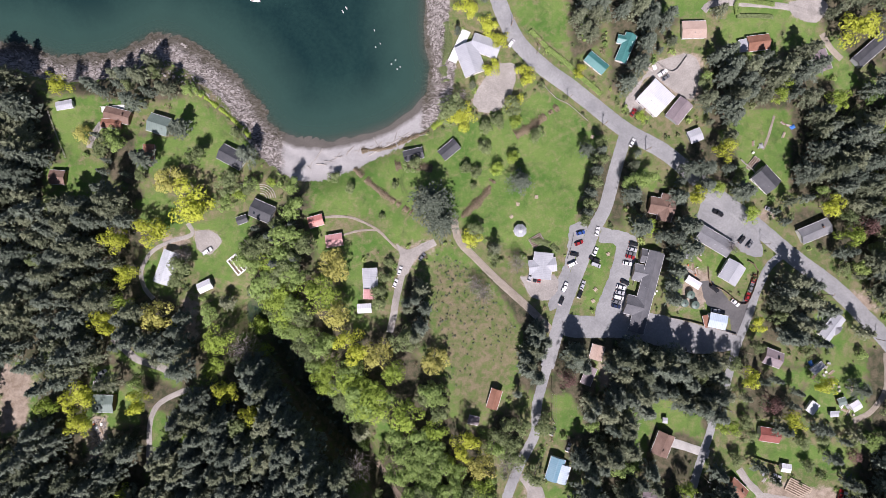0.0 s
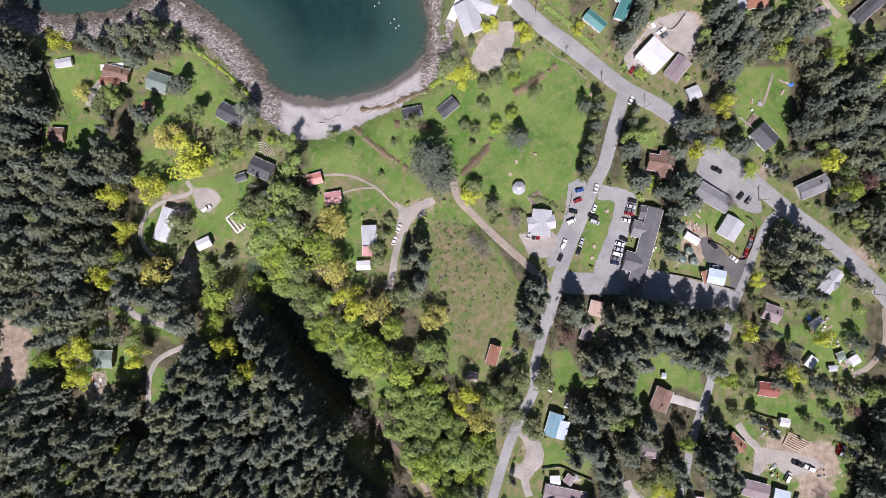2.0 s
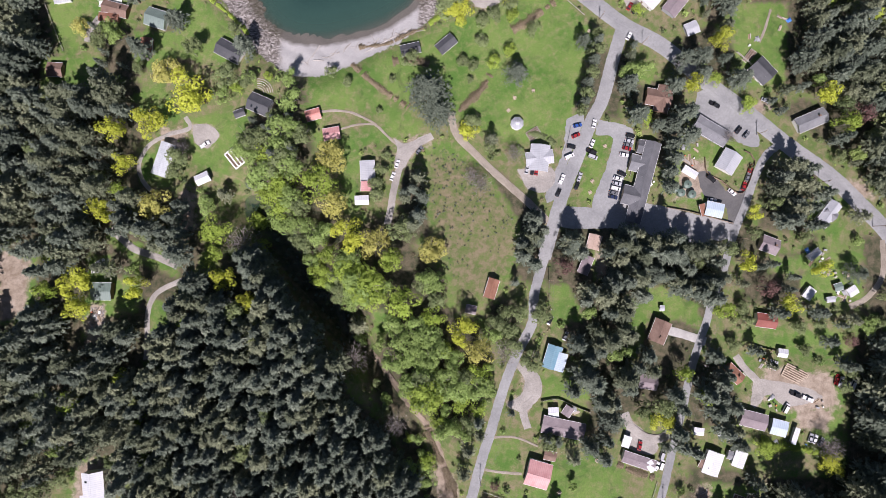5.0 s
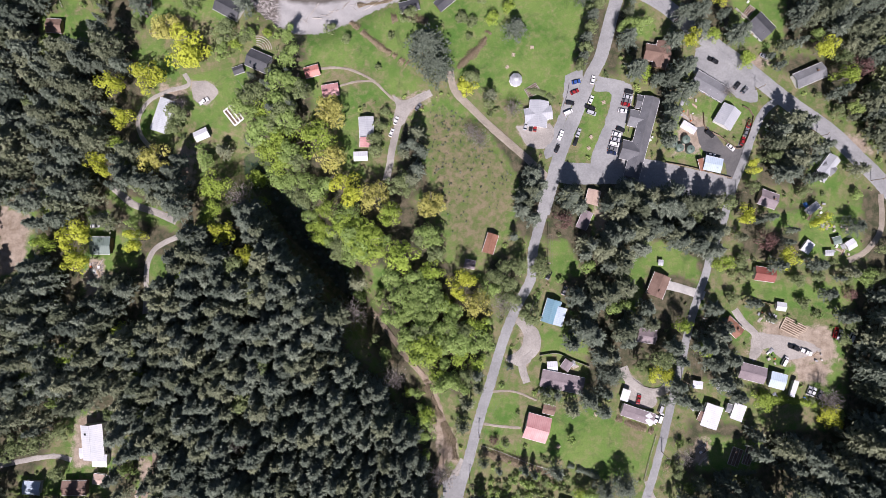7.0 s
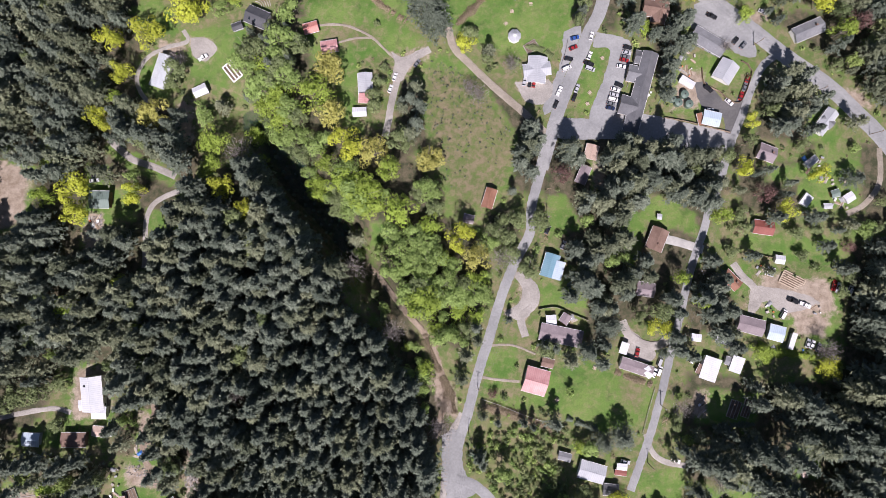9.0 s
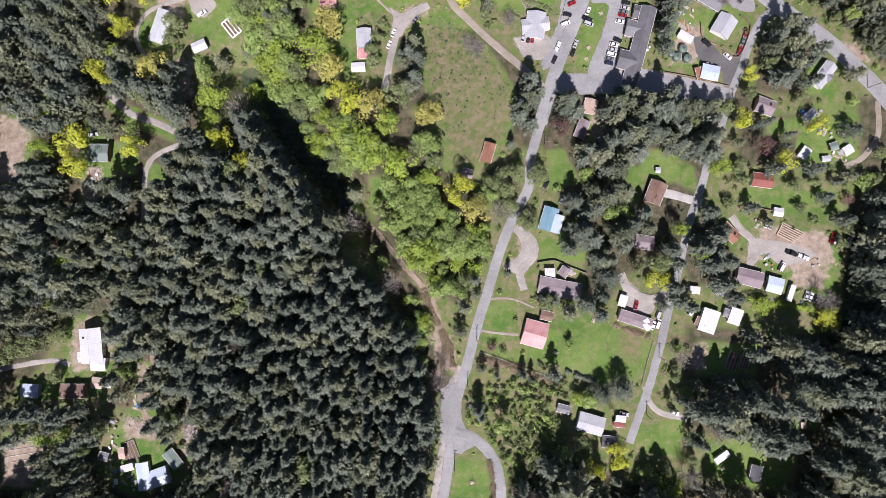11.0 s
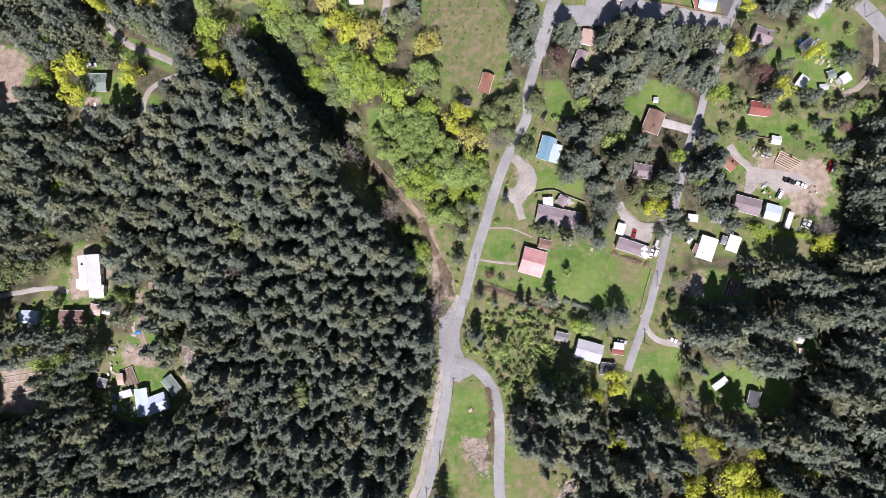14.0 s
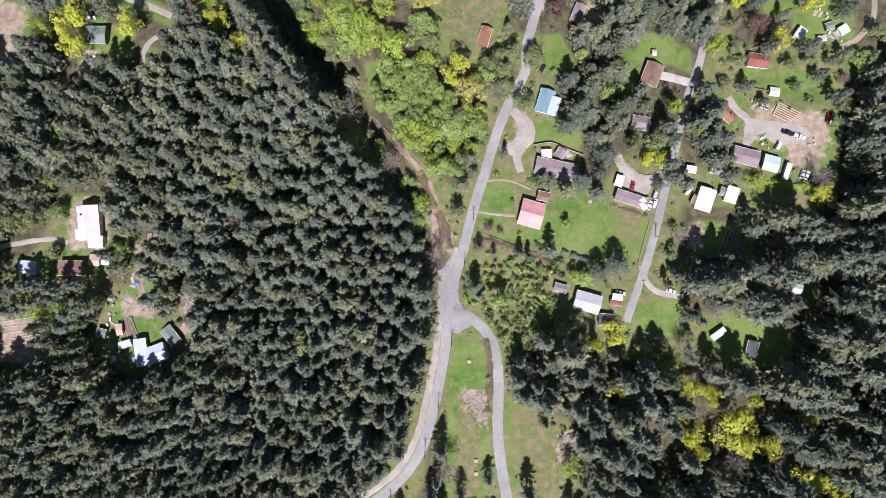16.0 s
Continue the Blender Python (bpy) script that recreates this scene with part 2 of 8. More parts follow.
def water_material():
    m, ns, ln, bsdf = nodes_of("water")
    pos = ns.new("ShaderNodeNewGeometry").outputs["Position"]
    att = ns.new("ShaderNodeAttribute")
    att.attribute_name = "depth"
    wide = math_node(ns, ln, "ADD", math_node(ns, ln, "MULTIPLY_ADD", noise_node(ns, ln, pos, 0.022, 5, 0.6, 0.8), 2.0, -0.75), math_node(ns, ln, "MULTIPLY_ADD", noise_node(ns, ln, pos, 0.5, 6), 0.8, -0.35))
    col = mix_node(ns, ln, wide, (0.008, 0.026, 0.027), (0.020, 0.055, 0.047))
    shallow = ramp_node(ns, ln, att.outputs["Fac"], [(0.0, (1, 1, 1)), (0.75, (0, 0, 0))])
    col = mix_node(ns, ln, shallow, col, (0.040, 0.085, 0.068))
    ln.new(col, bsdf.inputs["Base Color"])
    bsdf.inputs["Roughness"].default_value = 0.12
    bsdf.inputs["IOR"].default_value = 1.33
    bump_node(ns, ln, noise_node(ns, ln, pos, 1.2, 4), 0.15, 0.05, bsdf)
    clear = ns.new("ShaderNodeBsdfTransparent")
    mx = ns.new("ShaderNodeMixShader")
    ln.new(ramp_node(ns, ln, att.outputs["Fac"], [(0.0, (0.35, 0.35, 0.35)), (0.10, (0.8, 0.8, 0.8)), (0.30, (1, 1, 1))]), mx.inputs["Fac"])
    ln.new(clear.outputs["BSDF"], mx.inputs[1])
    ln.new(bsdf.outputs["BSDF"], mx.inputs[2])
    ln.new(mx.outputs["Shader"], ns["Material Output"].inputs["Surface"])
    return m


ground_material()
water_material()
surface("asphalt", (0.245, 0.25, 0.25), (0.325, 0.33, 0.325), 0.25, 0.95, bump=0.2, stain=0.35)
surface("dark_asphalt", (0.10, 0.10, 0.10), (0.15, 0.145, 0.14), 0.3, 0.95, bump=0.2, stain=0.35)
surface("gravel", (0.29, 0.272, 0.245), (0.40, 0.375, 0.34), 0.4, 1.0, bump=0.5, stain=0.5)
surface("dirt_track", (0.265, 0.23, 0.18), (0.365, 0.325, 0.265), 0.4, 1.0, bump=0.5, stain=0.5)
surface("creek_earth", (0.20, 0.155, 0.11), (0.33, 0.265, 0.20), 0.5, 0.95, bump=0.6, stain=0.6)
surface("roof_white", (0.54, 0.56, 0.58), (0.63, 0.64, 0.66), 0.5, 0.5, bump=0.2, seams=0.35, stain=0.15)
surface("roof_barn", (0.44, 0.47, 0.50), (0.54, 0.57, 0.60), 0.5, 0.5, bump=0.3, seams=0.35, stain=0.35)
surface("roof_pale_blue", (0.40, 0.49, 0.57), (0.48, 0.57, 0.64), 0.5, 0.45, bump=0.3, seams=0.35, stain=0.15)
surface("roof_blue", (0.14, 0.27, 0.34), (0.185, 0.325, 0.395), 0.5, 0.45, bump=0.3, seams=0.35, stain=0.15)
surface("roof_teal", (0.05, 0.19, 0.18), (0.075, 0.24, 0.225), 0.5, 0.45, bump=0.3, seams=0.35, stain=0.2)
surface("roof_sage", (0.14, 0.19, 0.165), (0.185, 0.24, 0.21), 0.5, 0.5, bump=0.3, seams=0.35, stain=0.2)
surface("roof_salmon", (0.48, 0.185, 0.155), (0.58, 0.27, 0.225), 0.6, 0.6, bump=0.3, seams=0.35, stain=0.3)
surface("roof_pink", (0.49, 0.235, 0.23), (0.60, 0.34, 0.325), 0.6, 0.6, bump=0.3, seams=0.35, stain=0.25)
surface("roof_red", (0.21, 0.06, 0.045), (0.27, 0.09, 0.07), 0.6, 0.7, bump=0.4, courses=0.9, stain=0.3)
surface("roof_rust", (0.22, 0.10, 0.06), (0.30, 0.15, 0.10), 0.6, 0.8, bump=0.4, courses=0.9, stain=0.4)
surface("roof_brown", (0.16, 0.10, 0.075), (0.24, 0.16, 0.125), 0.6, 0.85, bump=0.4, courses=0.9, stain=0.4)
surface("roof_dark", (0.055, 0.058, 0.065), (0.085, 0.088, 0.095), 0.6, 0.7, bump=0.4, courses=0.9, stain=0.3)
surface("roof_grey", (0.16, 0.165, 0.175), (0.22, 0.225, 0.235), 0.6, 0.8, bump=0.4, courses=0.9, stain=0.3)
surface("roof_slate", (0.10, 0.103, 0.112), (0.145, 0.148, 0.158), 0.6, 0.75, bump=0.4, courses=0.9, stain=0.3)
surface("roof_mauve", (0.20, 0.165, 0.175), (0.27, 0.225, 0.235), 0.6, 0.8, bump=0.4, courses=0.9, stain=0.3)
surface("roof_light", (0.36, 0.375, 0.40), (0.44, 0.455, 0.475), 0.6, 0.7, bump=0.3, seams=0.35, stain=0.2)
surface("roof_tan", (0.42, 0.31, 0.25), (0.50, 0.38, 0.31), 0.6, 0.8, bump=0.4, courses=0.9, stain=0.3)
surface("siding_white", (0.70, 0.69, 0.66), (0.78, 0.77, 0.74), 1.0, 0.7, bump=0.2)
surface("siding_tan", (0.42, 0.34, 0.25), (0.50, 0.42, 0.32), 1.0, 0.8, bump=0.2)
surface("siding_brown", (0.16, 0.10, 0.06), (0.24, 0.15, 0.09), 1.0, 0.85, bump=0.3)
surface("siding_grey", (0.28, 0.29, 0.30), (0.36, 0.37, 0.38), 1.0, 0.8, bump=0.2)
surface("deck_timber", (0.30, 0.25, 0.20), (0.42, 0.36, 0.30), 1.0, 0.9, bump=0.3, seams=1.2)
surface("white_paint", (0.74, 0.74, 0.73), (0.80, 0.80, 0.79), 1.0, 0.5, bump=0.1)
surface("concrete", (0.36, 0.35, 0.33), (0.46, 0.45, 0.42), 1.0, 0.9)
surface("timber", (0.20, 0.14, 0.09), (0.34, 0.26, 0.18), 1.5, 0.9, vary=0.3)
surface("old_timber", (0.30, 0.28, 0.25), (0.48, 0.45, 0.41), 1.5, 0.95, vary=0.25)
surface("bark", (0.06, 0.045, 0.035), (0.13, 0.10, 0.08), 2.0, 0.95)
surface("grey_bark", (0.20, 0.18, 0.165), (0.34, 0.31, 0.29), 2.0, 0.95)
surface("soil", (0.10, 0.07, 0.05), (0.19, 0.14, 0.10), 2.0, 0.98)
surface("tank_green", (0.09, 0.14, 0.11), (0.13, 0.18, 0.15), 1.0, 0.5)
surface("rubber", (0.02, 0.02, 0.02), (0.035, 0.035, 0.035), 3.0, 0.8)
surface("steel", (0.45, 0.46, 0.47), (0.55, 0.56, 0.57), 2.0, 0.35, metal=0.9)
surface("wire", (0.10, 0.10, 0.11), (0.16, 0.16, 0.17), 2.0, 0.5)
for paint, c in dict(white=(0.72, 0.72, 0.72), silver=(0.42, 0.43, 0.45), black=(0.018, 0.018, 0.02), red=(0.27, 0.022, 0.024), blue=(0.03, 0.08, 0.28), grey=(0.14, 0.145, 0.155), navy=(0.02, 0.03, 0.07), green=(0.03, 0.12, 0.08)).items():
    surface("paint_" + paint, c, tuple(v * 1.08 for v in c), 1.0, 0.25, bump=0.02, stain=0.08)
surface("orange_plastic", (0.65, 0.15, 0.05), (0.75, 0.20, 0.07), 1.0, 0.5)
surface("blue_tarp", (0.04, 0.16, 0.50), (0.07, 0.24, 0.62), 2.0, 0.5)
surface("teal_tarp", (0.04, 0.42, 0.36), (0.06, 0.50, 0.42), 2.0, 0.5)
leafage("needles", (0.050, 0.068, 0.050), (0.218, 0.256, 0.188), 0.18, 0.6, 0.45)
leafage("needles_warm", (0.064, 0.080, 0.046), (0.272, 0.302, 0.186), 0.18, 0.6, 0.45)
leafage("leaves_yellow", (0.30, 0.35, 0.03), (0.58, 0.62, 0.08), 0.2, 0.45, 0.38)
leafage("leaves_gold", (0.27, 0.275, 0.06), (0.54, 0.51, 0.15), 0.2, 0.45, 0.38)
leafage("leaves_lime", (0.17, 0.26, 0.03), (0.38, 0.49, 0.09), 0.2, 0.45, 0.38)
leafage("leaves_green", (0.118, 0.186, 0.046), (0.345, 0.465, 0.140), 0.2, 0.5, 0.38)
leafage("leaves_olive", (0.080, 0.114, 0.044), (0.270, 0.325, 0.140), 0.2, 0.5, 0.38)
leafage("twigs", (0.12, 0.105, 0.09), (0.38, 0.345, 0.32), 0.05, gaps=0.0)
leafage("leaves_plum", (0.09, 0.045, 0.04), (0.26, 0.16, 0.14), 0.2)
leafage("brambles", (0.11, 0.09, 0.05), (0.34, 0.27, 0.18), 0.1)
glass, gn, gl, gb = nodes_of("dark_glass")
gb.inputs["Base Color"].default_value = (0.02, 0.025, 0.03, 1)
gb.inputs["Roughness"].default_value = 0.08


# ---- building helpers ----
def mesh_of(bm, material):
    me = bpy.data.meshes.new("mesh")
    bm.to_mesh(me)
    bm.free()
    me.materials.append(MATS[material])
    return me


def part(name, bm, material, parent, label=""):
    """Links a bmesh (or shares a mesh) as one mesh object under a thing or a part."""
    me = bm if isinstance(bm, bpy.types.Mesh) else mesh_of(bm, material)
    ob = new(name, me)
    ob.parent = parent
    return tagged(ob, label)


def thing(name, m, label, category, group="", kind=""):
    ob = new(name)
    ob.empty_display_size = 0.3
    ob.matrix_world = m
    return tagged(ob, label, category, group, kind)


def box(bm, x0, y0, z0, x1, y1, z1, bevel=0.0):
    made = bmesh.ops.create_cube(bm, size=1.0, matrix=Matrix.LocRotScale(((x0 + x1) / 2, (y0 + y1) / 2, (z0 + z1) / 2), None, (x1 - x0, y1 - y0, z1 - z0)))
    if bevel:
        es = list({e for v in made["verts"] for e in v.link_edges})
        bmesh.ops.bevel(bm, geom=es, offset=bevel, segments=1, affect="EDGES")
    return bm


def boxed(*a, bevel=0.0):
    return box(bmesh.new(), *a, bevel=bevel)


def prism(outline, y0, y1):
    """A solid with that outline in x and z, from y0 to y1."""
    bm = bmesh.new()
    a = [bm.verts.new((x, y0, z)) for x, z in outline]
    b = [bm.verts.new((x, y1, z)) for x, z in outline]
    bm.faces.new(a)
    bm.faces.new(b[::-1])
    for i in range(len(a)):
        j = (i + 1) % len(a)
        bm.faces.new((a[j], a[i], b[i], b[j]))
    bmesh.ops.recalc_face_normals(bm, faces=bm.faces)
    return bm


def rod(bm, a, b, r0, r1, n=6):
    a, b = Vector(a), Vector(b)
    m = Matrix.Translation((a + b) / 2) @ (b - a).to_track_quat("Z", "Y").to_matrix().to_4x4()
    bmesh.ops.create_cone(bm, cap_ends=True, segments=n, radius1=r0, radius2=r1, depth=(b - a).length, matrix=m)
    return bm


def curve(pts, step=1.5):
    """A smooth line through the points."""
    p = [Vector((*q, 0)) for q in pts]
    p = [p[0] * 2 - p[1]] + p + [p[-1] * 2 - p[-2]]
    out = []
    for i in range(1, len(p) - 2):
        n = max(2, int((p[i + 1] - p[i]).length / step))
        for k in range(n):
            q = k / n
            a, b, c, d = p[i - 1], p[i], p[i + 1], p[i + 2]
            out.append(0.5 * (2 * b + (c - a) * q + (2 * a - 5 * b + 4 * c - d) * q * q + (3 * b - a - 3 * c + d) * q ** 3))
    return out + [p[-2]]


# outlines kept free of trees, filled as the place is built
FREE_LINES, FREE_AREAS, FREE_SPOTS = [], [], []


GROVES, DIRT, DRY = [], [], []


def grove(kind, outline, spacing, low, tall):
    GROVES.append((kind, outline, spacing, low, tall))


clearing, bare, dry_grass = FREE_AREAS.append, DIRT.append, DRY.append

# ---- groves: kind, outline, spacing, lowest and tallest tree ----
grove("fir", [(-265.9, 112.1), (-217.6, 92.5), (-199.5, 71.6), (-192.7, 42.9), (-174.4, 30.2), (-152.5, 30.2), (-145.0, 11.7), (-154.1, -2.5), (-148.5, -27.6), (-122.2, -33.3), (-118.2, -55.1), (-125.5, -68.4), (-132.5, -89.2), (-144.5, -112.0), (-141.1, -109.7), (-152.4, -148.1), (-151.4, -171.9), (-175.8, -150.7), (-187.2, -176.9), (-231.6, -228.6)], 7.3, 17.1, 27.36)
grove("fir", [(-194.0, 93.0), (-164.3, 94.4), (-140.1, 90.1), (-130.2, 83.0), (-136.9, 75.4), (-155.2, 78.0), (-173.3, 73.5), (-187.9, 80.7)], 7.41, 13.68, 20.52)
grove("olive", [(-171.3, 57.5), (-153.4, 57.7), (-131.0, 59.4), (-119.0, 51.7), (-126.4, 40.6), (-147.3, 40.4), (-158.0, 30.2), (-170.6, 37.3)], 7.52, 10.26, 17.1)
grove("fir", [(-132.5, -89.2), (-121.3, -71.1), (-98.8, -56.6), (-89.5, -56.7), (-75.8, -81.4), (-61.7, -98.8), (-50.5, -111.6), (-47.6, -122.4), (-26.9, -140.3), (-12.0, -164.5), (-2.0, -190.2), (-3.5, -215.6), (-9.5, -244.8), (-15.7, -268.6), (-34.9, -286.9), (-56.3, -315.7), (-230.4, -311.0), (-231.6, -228.6), (-154.6, -234.7), (-149.7, -229.6), (-136.8, -235.1), (-116.3, -230.1), (-113.9, -209.1), (-129.9, -187.8), (-142.3, -171.9), (-151.1, -148.1), (-139.8, -109.7)], 6.16, 18.24, 26.22)
grove("green", [(-97.0, -8.3), (-74.2, -2.6), (-68.3, -13.9), (-52.1, -37.6), (-40.7, -44.4), (-18.1, -50.1), (1.6, -69.4), (1.6, -83.2), (18.2, -91.9), (20.7, -120.2), (-6.7, -131.6), (-25.9, -109.8), (-37.7, -88.4), (-56.7, -76.7), (-75.5, -49.9), (-93.3, -27.9)], 7.52, 12.54, 19.38)
grove("olive", [(-110.2, 6.0), (-96.1, 16.1), (-81.7, 13.2), (-68.8, 7.5), (-64.3, -2.6), (-68.4, -11.1), (-95.5, -11.1)], 7.02, 11.4, 19.38)
grove("green", [(-46.7, -89.8), (-35.4, -104.3), (-14.6, -131.8), (-5.1, -161.8), (6.9, -186.2), (0.1, -191.5), (-12.0, -167.2), (-24.2, -140.2), (-40.9, -109.9)], 6.27, 5.7, 12.54)
grove("green", [(-31.3, -107.1), (-7.8, -97.9), (22.9, -103.0), (22.6, -120.1), (9.9, -147.9), (-2.3, -137.1), (-18.8, -123.6)], 7.41, 9.12, 15.96)
grove("olive", [(75.2, 52.2), (86.4, 44.9), (80.3, 20.3), (71.6, 10.2), (67.6, 23.2)], 7.41, 9.12, 14.82)
grove("fir", [(18.3, -8.3), (27.4, -13.9), (48.5, -33.7), (45.4, -44.9), (30.1, -29.6)], 7.02, 12.54, 18.24)
grove("fir", [(39.8, -42.0), (55.2, -44.8), (53.4, -69.5), (36.7, -66.9)], 7.52, 15.96, 22.8)
grove("fir", [(-18.9, -11.1), (-9.1, -19.6), (-5.4, -44.7), (-11.9, -50.1), (-19.6, -29.3)], 7.52, 15.96, 21.66)
grove("fir", [(64.1, 139.4), (79.9, 136.3), (80.4, 105.9), (66.9, 97.4)], 7.02, 15.96, 22.8)
grove("fir", [(79.9, 145.0), (119.9, 144.5), (121.5, 118.6), (101.3, 94.1), (92.7, 79.7), (85.6, 84.2), (87.0, 107.3)], 7.52, 13.68, 21.66)
grove("fir", [(135.8, 99.8), (151.8, 94.0), (172.1, 95.5), (186.5, 110.0), (189.4, 88.4), (206.7, 84.0), (226.3, 72.4), (270.1, 72.4), (257.1, -32.7), (221.4, -32.7), (198.6, -8.0), (170.4, 14.3), (179.2, 20.0), (204.0, 17.1), (174.4, 28.6), (174.7, 48.9), (157.6, 75.3), (136.7, 57.7)], 7.75, 17.1, 26.22)
grove("fir", [(135.8, 144.6), (148.9, 121.5), (172.0, 110.0), (183.6, 121.5), (189.4, 144.6)], 9.03, 13.68, 20.52)
grove("fir", [(189.4, 144.6), (192.2, 118.7), (206.7, 95.5), (270.1, 92.7), (270.2, 144.6)], 9.03, 13.68, 20.52)
grove("olive", [(119.3, 50.4), (136.8, 59.2), (149.0, 47.5), (146.6, 31.5), (134.3, 37.4)], 7.02, 9.12, 15.96)
grove("fir", [(86.6, 47.7), (96.4, 44.7), (96.0, 31.7), (121.3, 30.2), (121.7, 5.9), (110.0, -10.9), (107.8, 6.0), (91.6, 26.0)], 7.52, 12.54, 19.38)
grove("fir", [(56.6, -44.8), (85.9, -37.6), (110.4, -44.3), (138.5, -49.5), (140.4, -65.7), (134.4, -81.8), (122.9, -102.0), (115.0, -128.2), (90.7, -133.4), (77.3, -127.7), (75.0, -110.8), (60.2, -102.0), (59.8, -83.5), (51.9, -69.5)], 7.02, 15.96, 25.08)
grove("fir", [(161.7, -13.6), (184.2, -17.7), (188.5, -32.7), (179.7, -46.8), (156.0, -43.8)], 7.02, 17.1, 22.8)
grove("olive", [(147.4, -58.9), (173.8, -57.1), (178.2, -70.4), (172.4, -81.6), (146.5, -79.5)], 7.52, 10.26, 17.1)
grove("fir", [(205.1, -48.9), (256.0, -43.4), (251.1, -106.9), (203.9, -83.7)], 8.03, 13.68, 21.66)
grove("fir", [(33.5, -237.3), (51.3, -218.8), (91.0, -232.1), (125.2, -232.0), (138.1, -233.2), (166.3, -237.1), (167.9, -219.9), (159.3, -206.7), (119.2, -208.2), (115.6, -192.0), (149.6, -184.2), (153.2, -162.7), (189.7, -159.0), (198.6, -96.5), (258.8, -86.6), (248.5, -315.8), (66.3, -317.5), (73.2, -274.6), (62.7, -258.6), (49.4, -253.4)], 7.02, 18.24, 27.36)
grove("leafy", [(16.5, -186.2), (62.6, -182.4), (58.1, -210.8), (64.4, -232.1), (36.2, -232.0), (25.7, -213.1)], 3.4, 2.0, 4.8)
grove("fir", [(-2.4, -268.7), (6.4, -274.2), (8.8, -317.0), (-19.2, -316.6), (-5.7, -290.1)], 7.41, 14.82, 20.52)
grove("fir", [(115.8, -110.1), (137.3, -107.7), (141.8, -125.8), (142.6, -136.9), (121.3, -139.3)], 7.02, 15.96, 21.66)
grove("fir", [(72.0, -121.9), (85.6, -122.1), (89.3, -136.1), (80.9, -147.0), (71.5, -146.9)], 7.41, 15.96, 22.8)
grove("fir", [(119.3, -158.3), (145.5, -160.0), (149.9, -178.9), (128.8, -186.8), (115.9, -181.4)], 9.03, 13.68, 20.52)
grove("olive", [(179.2, -54.4), (191.2, -32.7), (182.5, -43.6)], 7.02, 10.26, 14.82)
grove("olive", [(-93.1, 11.8), (-73.3, 30.6), (-68.1, 23.4), (-70.2, 6.0)], 7.02, 10.26, 17.1)
grove("olive", [(-40.7, -41.7), (-18.1, -36.3), (-12.4, -50.1), (-29.3, -55.3)], 7.02, 10.26, 15.96)
grove("green", [(-156.7, -8.1), (-147.6, -22.1), (-125.3, -27.8), (-134.9, -49.5), (-154.2, -43.9)], 8.03, 9.12, 15.96)
grove("fir", [(-94.3, -36.2), (-84.0, -47.2), (-73.8, -58.0), (-53.8, -80.6), (-39.7, -100.0), (-47.8, -110.3), (-58.9, -97.5), (-74.5, -80.6), (-89.4, -52.6)], 4.6, 3, 5.5)
grove("fir", [(-107.1, -58.4), (-90.2, -53.2), (-74.7, -80.6), (-60.0, -97.5), (-48.9, -111.1), (-55.9, -115.4), (-69.8, -101.4), (-85.4, -82.4), (-101.0, -68.6)], 6.0, 26, 30)
grove("fir", [(34.3, -33.7), (47.0, -33.7), (52.9, -50.3), (49.7, -72.3), (40.8, -69.6), (36.8, -50.4)], 6.2, 16, 23)
grove("olive", [(23.8, -81.8), (36.5, -78.2), (40.3, -92.4), (25.1, -96.9)], 6.2, 10, 16)
grove("fir", [(142.8, -44.0), (154.7, -43.9), (155.3, -58.7), (142.2, -57.6)], 7, 12, 19)
grove("fir", [(87.8, 40.5), (93.9, 39.0), (89.9, 11.7), (83.8, 13.1)], 6.4, 14, 20)
grove("fir", [(87.9, -60.9), (125.9, -66.3), (126.8, -79.2), (106.5, -78.6), (92.9, -77.1)], 6.6, 15, 23)
grove("fir", [(-225.2, -198.1), (-193.9, -197.8), (-153.5, -198.2), (-150.3, -200.8), (-158.3, -208.6), (-160.2, -219.0), (-152.2, -234.8), (-175.0, -231.8), (-177.0, -208.4), (-224.8, -204.1)], 6.6, 15, 22)
grove("fir", [(-152.5, -175.8), (-141.3, -174.5), (-142.2, -193.0), (-151.7, -192.9)], 6.6, 14, 20)
grove("fir", [(-130.8, -177.2), (-117.0, -185.3), (-118.7, -198.5), (-126.9, -208.9), (-131.8, -195.7)], 6.6, 15, 21)
grove("fir", [(58.0, -45.9), (91.1, -47.8), (142.4, -53.3), (142.0, -60.8), (57.8, -55.8)], 6.4, 20, 26)
# open ground inside the groves
clearing([(117.0, -8.0), (134.0, -10.0), (133.0, -33.0), (116.0, -31.0)])
clearing([(-199.4, 75.9), (-173.3, 77.7), (-178.3, 57.5), (-185.8, 40.1), (-194.4, 51.4)])
clearing([(-139.8, 76.8), (-125.7, 75.6), (-100.5, 55.8), (-105.1, 40.7), (-133.5, 43.5)])
clearing([(-171.9, -57.0), (-161.2, -57.2), (-159.9, -96.4), (-171.8, -96.2)])
clearing([(-141.7, -77.4), (-130.2, -81.5), (-132.1, -94.4), (-139.3, -109.6)])
clearing([(-173.1, -152.1), (-154.8, -152.1), (-152.3, -179.7), (-174.3, -179.5)])
clearing([(-196.0, -182.0), (-153.6, -179.6), (-153.2, -189.0), (-195.5, -189.4)])
clearing([(-140.9, -173.2), (-133.6, -174.6), (-131.0, -198.4), (-128.2, -207.6), (-146.3, -208.7), (-151.5, -206.1), (-142.2, -194.4)])
clearing([(-118.0, -198.5), (-112.8, -198.5), (-112.5, -221.0), (-118.5, -217.0)])
clearing([(-201.3, -204.3), (-178.3, -208.4), (-180.2, -229.1), (-200.3, -228.8)])
